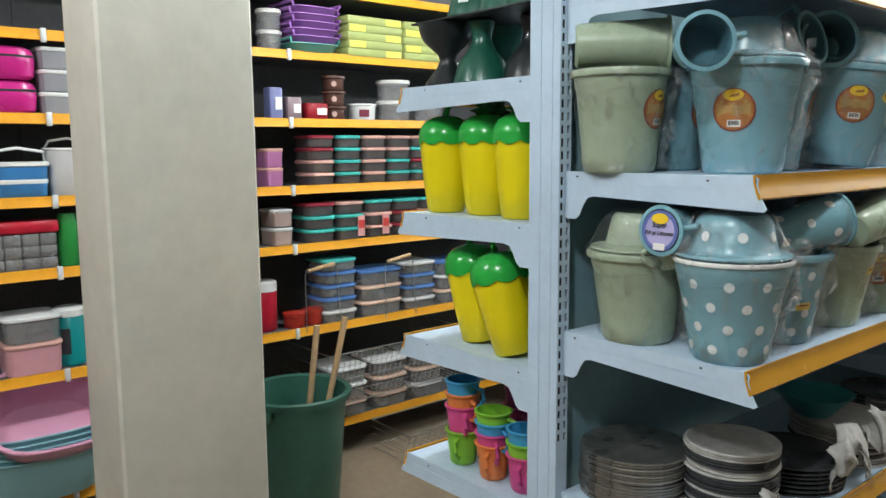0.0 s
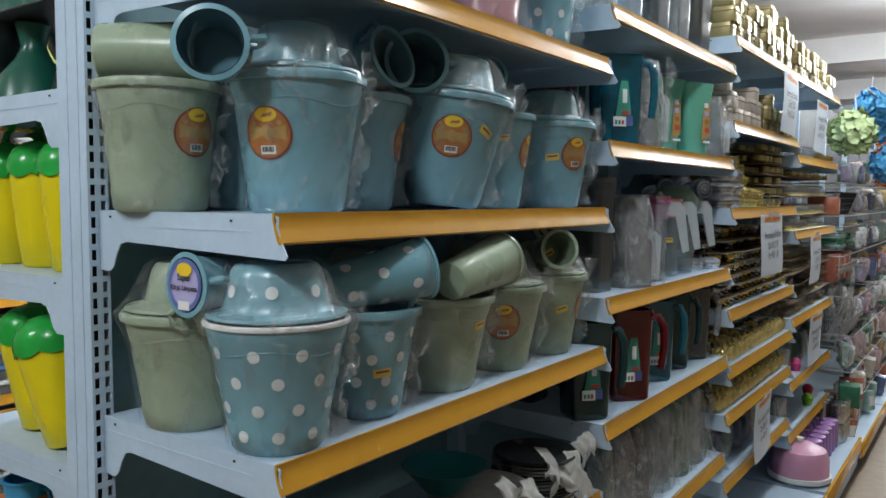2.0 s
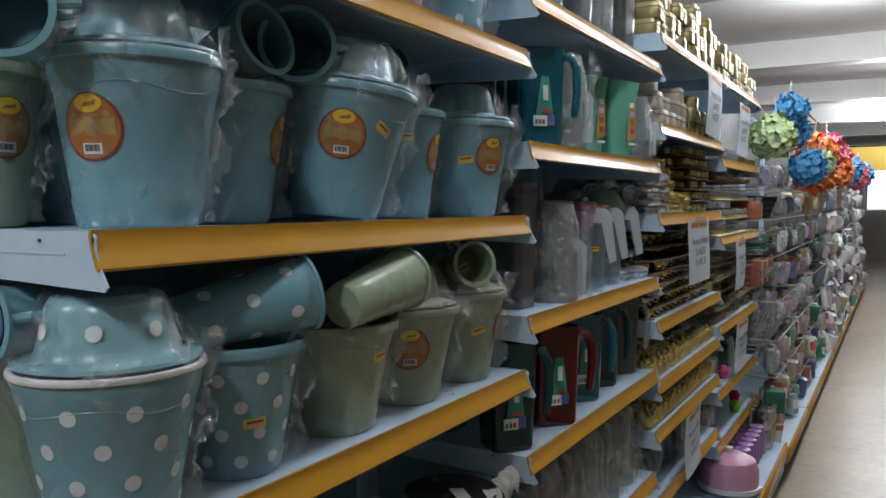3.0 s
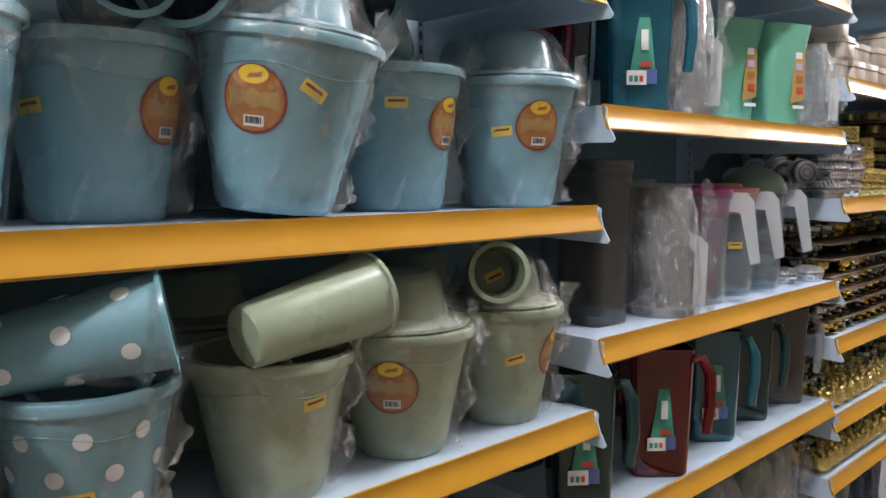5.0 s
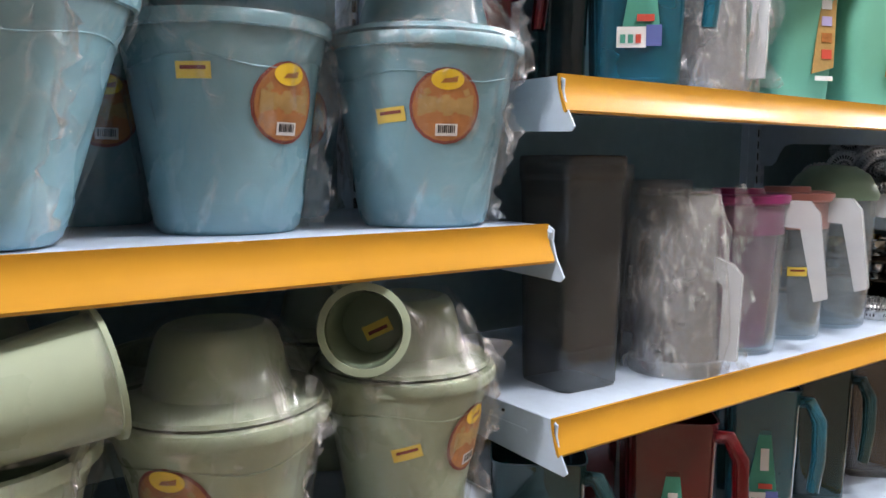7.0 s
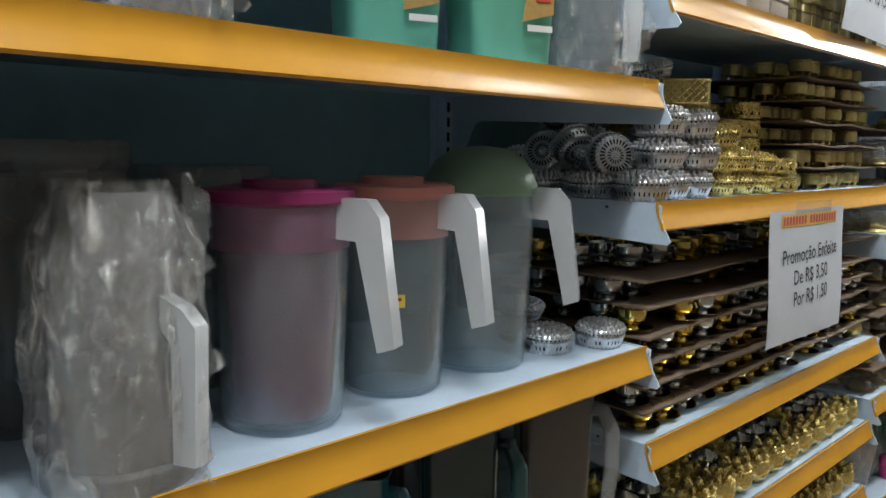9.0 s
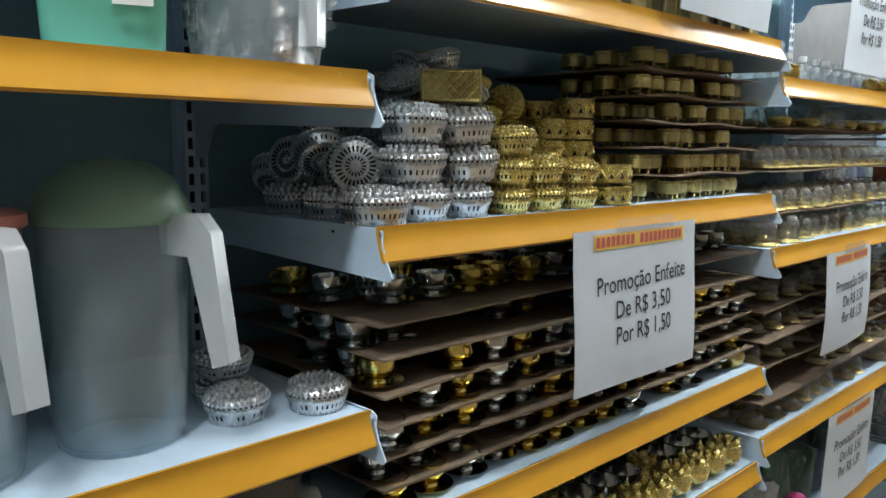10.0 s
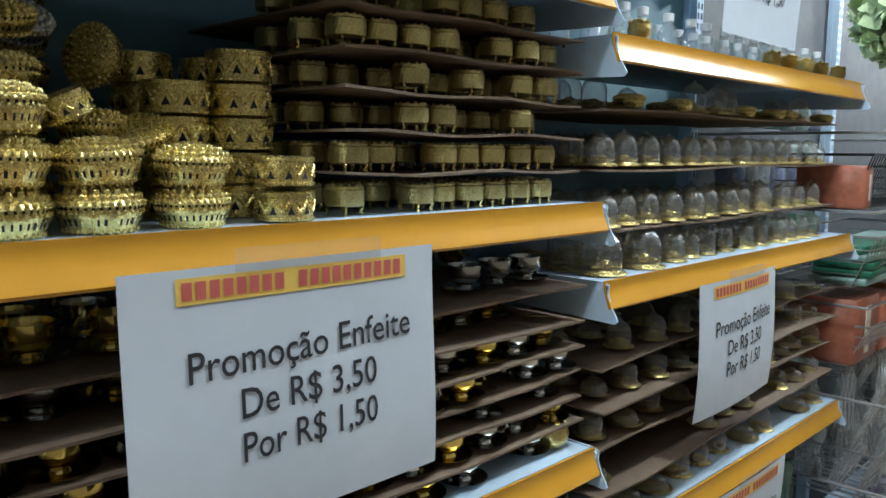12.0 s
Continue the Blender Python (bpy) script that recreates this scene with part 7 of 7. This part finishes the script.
# the packs further down, too many and too small to tell apart
MIXED = mat("mixed_packs", (0.5, 0.5, 0.5), 0.3, bump=0.3, bump_scale=60)
nt = MIXED.node_tree
geo, ramp = nt.nodes.new("ShaderNodeNewGeometry"), nt.nodes.new("ShaderNodeValToRGB")
ramp.color_ramp.interpolation = "CONSTANT"
cols = ((0.0, (0.62, 0.62, 0.64)), (0.24, (0.40, 0.32, 0.50)), (0.33, (0.60, 0.44, 0.46)), (0.42, (0.74, 0.73, 0.71)), (0.60, (0.24, 0.30, 0.36)), (0.70, (0.10, 0.11, 0.13)), (0.78, (0.55, 0.47, 0.33)), (0.86, (0.16, 0.34, 0.30)), (0.93, (0.80, 0.80, 0.80)))
ramp.color_ramp.elements[0].color = (*cols[0][1], 1)
ramp.color_ramp.elements[1].position, ramp.color_ramp.elements[1].color = cols[1][0], (*cols[1][1], 1)
for pos, c in cols[2:]:
    ramp.color_ramp.elements.new(pos).color = (*c, 1)
nt.links.new(geo.outputs["Random Per Island"], ramp.inputs[0])
nt.links.new(ramp.outputs[0], nt.nodes["Principled BSDF"].inputs["Base Color"])
heap = Shape()
for k in range(7, 15):
    for z, x1 in LEVELS:
        for back in ((0.0, 0.11) if z < 0.8 else (0.0,)):
            y = k + 0.03
            while y < k + 0.99:
                w, d, h = r2.uniform(0.05, 0.15), r2.uniform(0.04, 0.10), r2.uniform(0.09, 0.20)
                m = pose(x1 - back - r2.uniform(-0.05, 0.08), y, z + r2.uniform(0, 0.03), r2.uniform(-24, 24), r2.uniform(-20, 20), r2.uniform(-45, 45))
                if r2.random() < 0.4:
                    heap.box(-d / 2, d / 2, -w / 2, w / 2, 0, h, m, bevel=0.006)
                else:
                    c = r2.uniform(0.06, 0.16)
                    heap.lathe([(0.25, 0.0), (0.48, h * 0.12), (0.5, h * 0.5), (0.40, h * 0.85), (0.15, h)], 10, m, power=r2.choice((2.0, 3.0, 5.0)), squash=(d, w), ripple=lambda a, r, q: c * math.sin(3 * a + 50 * q) + 0.06 * math.sin(7 * a - 90 * q))
                y += 0.065 + r2.uniform(0, 0.05)
hp = part("packed_goods", heap, MIXED)
tagged(hp, "rows of small wrapped goods hanging and standing down the aisle", "packages", kind="stuff")
# goods on the low shelves of the third and fourth bay
for z, y0, y1 in ((0.661, 3.06, 3.95), (0.421, 3.06, 3.30), (0.511, 2.06, 2.95)):
    for row in range(2):
        y = y0
        while y < y1:
            copy_thing(r2.choice(DARK_PACKS + DARK_PACKS + LIGHT_PACKS[1:3]), pose(-0.09 - 0.12 * row, y, z, r2.uniform(-6, 6), r2.uniform(-6, 6), r2.uniform(-40, 40)))
            y += 0.10 + r2.uniform(0, 0.04)
for p in protos + cartons:
    drop(p)
# terracotta box and green books in the first baskets past the domes
for y, z, w, h, n in ((4.13, 1.025, 0.17, 0.155, "terracotta"), (4.32, 1.025, 0.15, 0.14, "terracotta"), (4.50, 1.025, 0.15, 0.15, "terracotta"), (4.07, 1.395, 0.05, 0.10, "terracotta")):
    b = thing("terracotta_box", "reddish brown plastic box in a wire basket", "box", pose(-0.05, y, z), group="terracotta boxes")
    part("box", Shape().box(-0.10, 0.06, -w / 2, w / 2, 0, h, bevel=0.006), PACKM[n], b)
    part("strip", Shape().box(0.0605, 0.062, -w * 0.1, w * 0.1, 0.02, h - 0.02), PACKM["cream"], b)
for k in range(10):
    b = part("booklet", Shape().box(-0.08, 0.05, -0.11, 0.11, 0, 0.016, bevel=0.002), PACKM["forest"] if k % 3 else PACKM["mintpack"], m=pose(-0.03, 4.17 + 0.26 * (k // 5), 1.215 + 0.019 * (k % 5), 0, 0, 7 * math.sin(k)))
    tagged(b, "green packaged pad in an untidy stack", "pad", group="stack of green pads")
wire_basket("wire basket with reddish boxes", pose(-0.20, 4.33, 1.02), 0.56, 0.24, 0.10, 0.025)
wire_basket("wire basket with green pads", pose(-0.20, 4.33, 1.21), 0.56, 0.24, 0.12, 0.025)
wire_basket("wire basket with metal utensils", pose(-0.16, 4.33, 0.70), 0.58, 0.24, 0.12, 0.03)
wire_basket("dark wire rack hanging beside the cartons", pose(-0.20, 4.33, 1.39), 0.56, 0.22, 0.13, 0.02, BLACK_PLASTIC)
# violet bottles, pots and tins at the foot of the fourth bay
VIO = mat("violet_plastic", (0.33, 0.17, 0.42), 0.3, grain=0.02)
for k in range(12):
    b = thing("violet_jar", "violet plastic jar with a lid", "jar", pose(0.06 - 0.09 * (k // 6), 3.30 + 0.085 * (k % 6), 0.205), group="violet jars")
    part("jar", Shape().lathe([(0.034, 0), (0.037, 0.004), (0.037, 0.10), (0.03, 0.115)], 20), VIO, b)
    part("lid", Shape().lathe([(0.036, 0.112), (0.036, 0.138), (0.03, 0.142), (1e-5, 0.142)], 20), VIO, b)
AMBERM = mat("bronze_tin", (0.36, 0.20, 0.07), 0.3, metal=0.7, grain=0.1, random_value=0.3)
for k in range(20):
    b = thing("tin_canister", "small bronze and grey tin canister", "canister", pose(0.08 - 0.085 * (k // 10), 3.84 + 0.075 * (k % 5), 0.205 + 0.10 * ((k // 5) % 2)), group="tin canisters")
    part("canister", Shape().lathe([(0.033, 0), (0.035, 0.003), (0.035, 0.08), (0.037, 0.082), (0.037, 0.096), (1e-5, 0.098)], 20), AMBERM if k % 5 > 2 else GREY_METAL, b)
bc = thing("cake_box", "pale pink domed cake box on the base shelf", "cake box", pose(0.03, 3.13, 0.205))
part("dome", Shape().lathe([(0.125, 0.03), (0.125, 0.10), (0.11, 0.14), (0.06, 0.165), (1e-5, 0.17)], 32), PINK_BASIN, bc)
part("tray", Shape().lathe([(0.12, 0), (0.135, 0.012), (0.135, 0.03), (0.12, 0.032), (1e-5, 0.032)], 32), WHITE_PLASTIC, bc)
part("knob", Shape().lathe([(0.012, 0.168), (0.018, 0.19), (1e-5, 0.195)], 14), WHITE_PLASTIC, bc)
for k in range(8):
    b = thing("red_pot", "small red and green plastic goods", "pot", pose(-0.12 + 0.04 * (k % 3), 3.10 + 0.11 * k, 0.661 - 0.24 * (k % 2)), group="small bright pots")
    part("pot", Shape().lathe([(0.020, 0), (0.028, 0.035), (0.030, 0.038), (0.018, 0.058), (1e-5, 0.064)], 18), (MUGS["orange"], MUGS["lime"], MUGS["pink"], paint("flask_red", (0.45, 0.01, 0.03)))[k % 4], b)


# ---- hanging net puffs ----
def puff(m, color, r, seed):
    q = random.Random(seed)
    s = Shape()
    for i in range(170):
        d = Vector((q.gauss(0, 1), q.gauss(0, 1), q.gauss(0, 1))).normalized()
        up = Vector((q.gauss(0, 1), q.gauss(0, 1), q.gauss(0, 1)))
        u = d.cross(up).normalized()
        w = d.cross(u)
        a = r * q.uniform(0.14, 0.26)
        c = d * r * q.uniform(0.6, 0.95)
        n = 8
        ring = [c + u * a * math.cos(2 * math.pi * j / n) + w * a * math.sin(2 * math.pi * j / n) + d * a * 0.5 * math.sin(2 * math.pi * j / n * 3 + i) for j in range(n)]
        s.add([c - d * a * 0.45] + ring, [(0, 1 + j, 1 + (j + 1) % n) for j in range(n)])
    t = thing("net_puff", f"{color} ruffled net bath puff hanging over the aisle", "bath puff", m, group="hanging net puffs")
    pf = part("net_ball", s, PUFFS[color], t, sharp=None)
    part("cord", Shape().tube([(0, 0, 0), (0.01, 0, r * 1.0), (0, 0, r * 1.5)], 0.004, 5), WHITE_PLASTIC, t)
    return t


PUFFS = {n: mat(n + "_net", c, 0.7, grain=0.15, scale=40, sub=0.2) for n, c in (("green", (0.62, 0.76, 0.42)), ("blue", (0.12, 0.44, 0.78)), ("orange", (0.95, 0.32, 0.10)), ("pink", (0.85, 0.22, 0.30)))}
for k, (x, y, z, c, r) in enumerate(((0.05, 4.16, 1.85, "green", 0.14), (0.08, 4.62, 1.92, "blue", 0.13), (0.17, 4.70, 1.70, "blue", 0.12), (0.10, 4.45, 2.02, "blue", 0.11), (0.16, 5.35, 1.82, "orange", 0.15), (0.12, 5.7, 1.68, "orange", 0.15), (0.2, 5.2, 1.74, "green", 0.10),
                                    (0.15, 6.3, 1.88, "pink", 0.16), (0.18, 6.9, 1.75, "orange", 0.16), (0.12, 7.5, 1.88, "pink", 0.17), (0.18, 8.3, 1.8, "blue", 0.17), (0.15, 9.2, 1.85, "orange", 0.18), (0.18, 10.2, 1.8, "pink", 0.18), (0.16, 11.4, 1.85, "blue", 0.2))):
    puff(pose(x, y, z, 0, 0, 40 * k), c, r, 500 + k)
rod = part("hanging_rod", Shape().tube([(0.13, 4.0, 2.06), (0.13, 15.0, 2.06)], 0.008, 8), WIRE)
tagged(rod, "long thin metal rod from which puffs hang", "rod")
yb = part("yellow_sign", Shape().box(-0.2, 2.6, 14.6, 14.66, 2.02, 2.42, bevel=0.01), BANNER_YELLOW)
tagged(yb, "long yellow hanging sign board across the aisle end", "sign")
wn = part("window_1", Shape().box(-0.1, 2.5, 21.96, 21.99, 1.3, 2.7), glow_mat("daylight_pane", (0.95, 0.97, 1.0), 2.2))
tagged(wn, "bright daylight window in the end wall", "window", kind="structure")
for k in range(6):
    part("glazing_bar", Shape().box(-0.12 + k * 0.5, -0.06 + k * 0.5, 21.9, 21.96, 1.28, 2.72), SOCKET, wn)


# cutlery packs in the low basket past the domes
cut = thing("cutlery_pack", "clear pack of silver metal cutlery standing in a wire basket", "cutlery", group="cutlery packs")
for q in range(4):
    part("spoon", Shape().tube([(0.0, -0.018 + 0.012 * q, 0.0), (0.002, -0.018 + 0.012 * q, 0.09), (0.006, -0.018 + 0.012 * q, 0.13), (0.004, -0.018 + 0.012 * q, 0.15)], [0.003, 0.0028, 0.0055, 0.001], 6), SILVER, cut)
part("film", Shape().lathe_open([(0.30, 0.0), (0.5, 0.02), (0.5, 0.13), (0.2, 0.165)], 12, squash=(0.03, 0.06)), WRAP_CRUMPLED, cut, sharp=None)
for i in range(34):
    copy_thing(cut, pose(-0.14 + 0.055 * (i % 4) + r2.uniform(-0.01, 0.01), 4.08 + 0.06 * (i // 4) + r2.uniform(-0.01, 0.01), 0.705 + (0.13 if i % 3 == 0 else 0.0), r2.uniform(-16, 16), r2.uniform(-10, 25), r2.uniform(-50, 50)))
drop(cut)
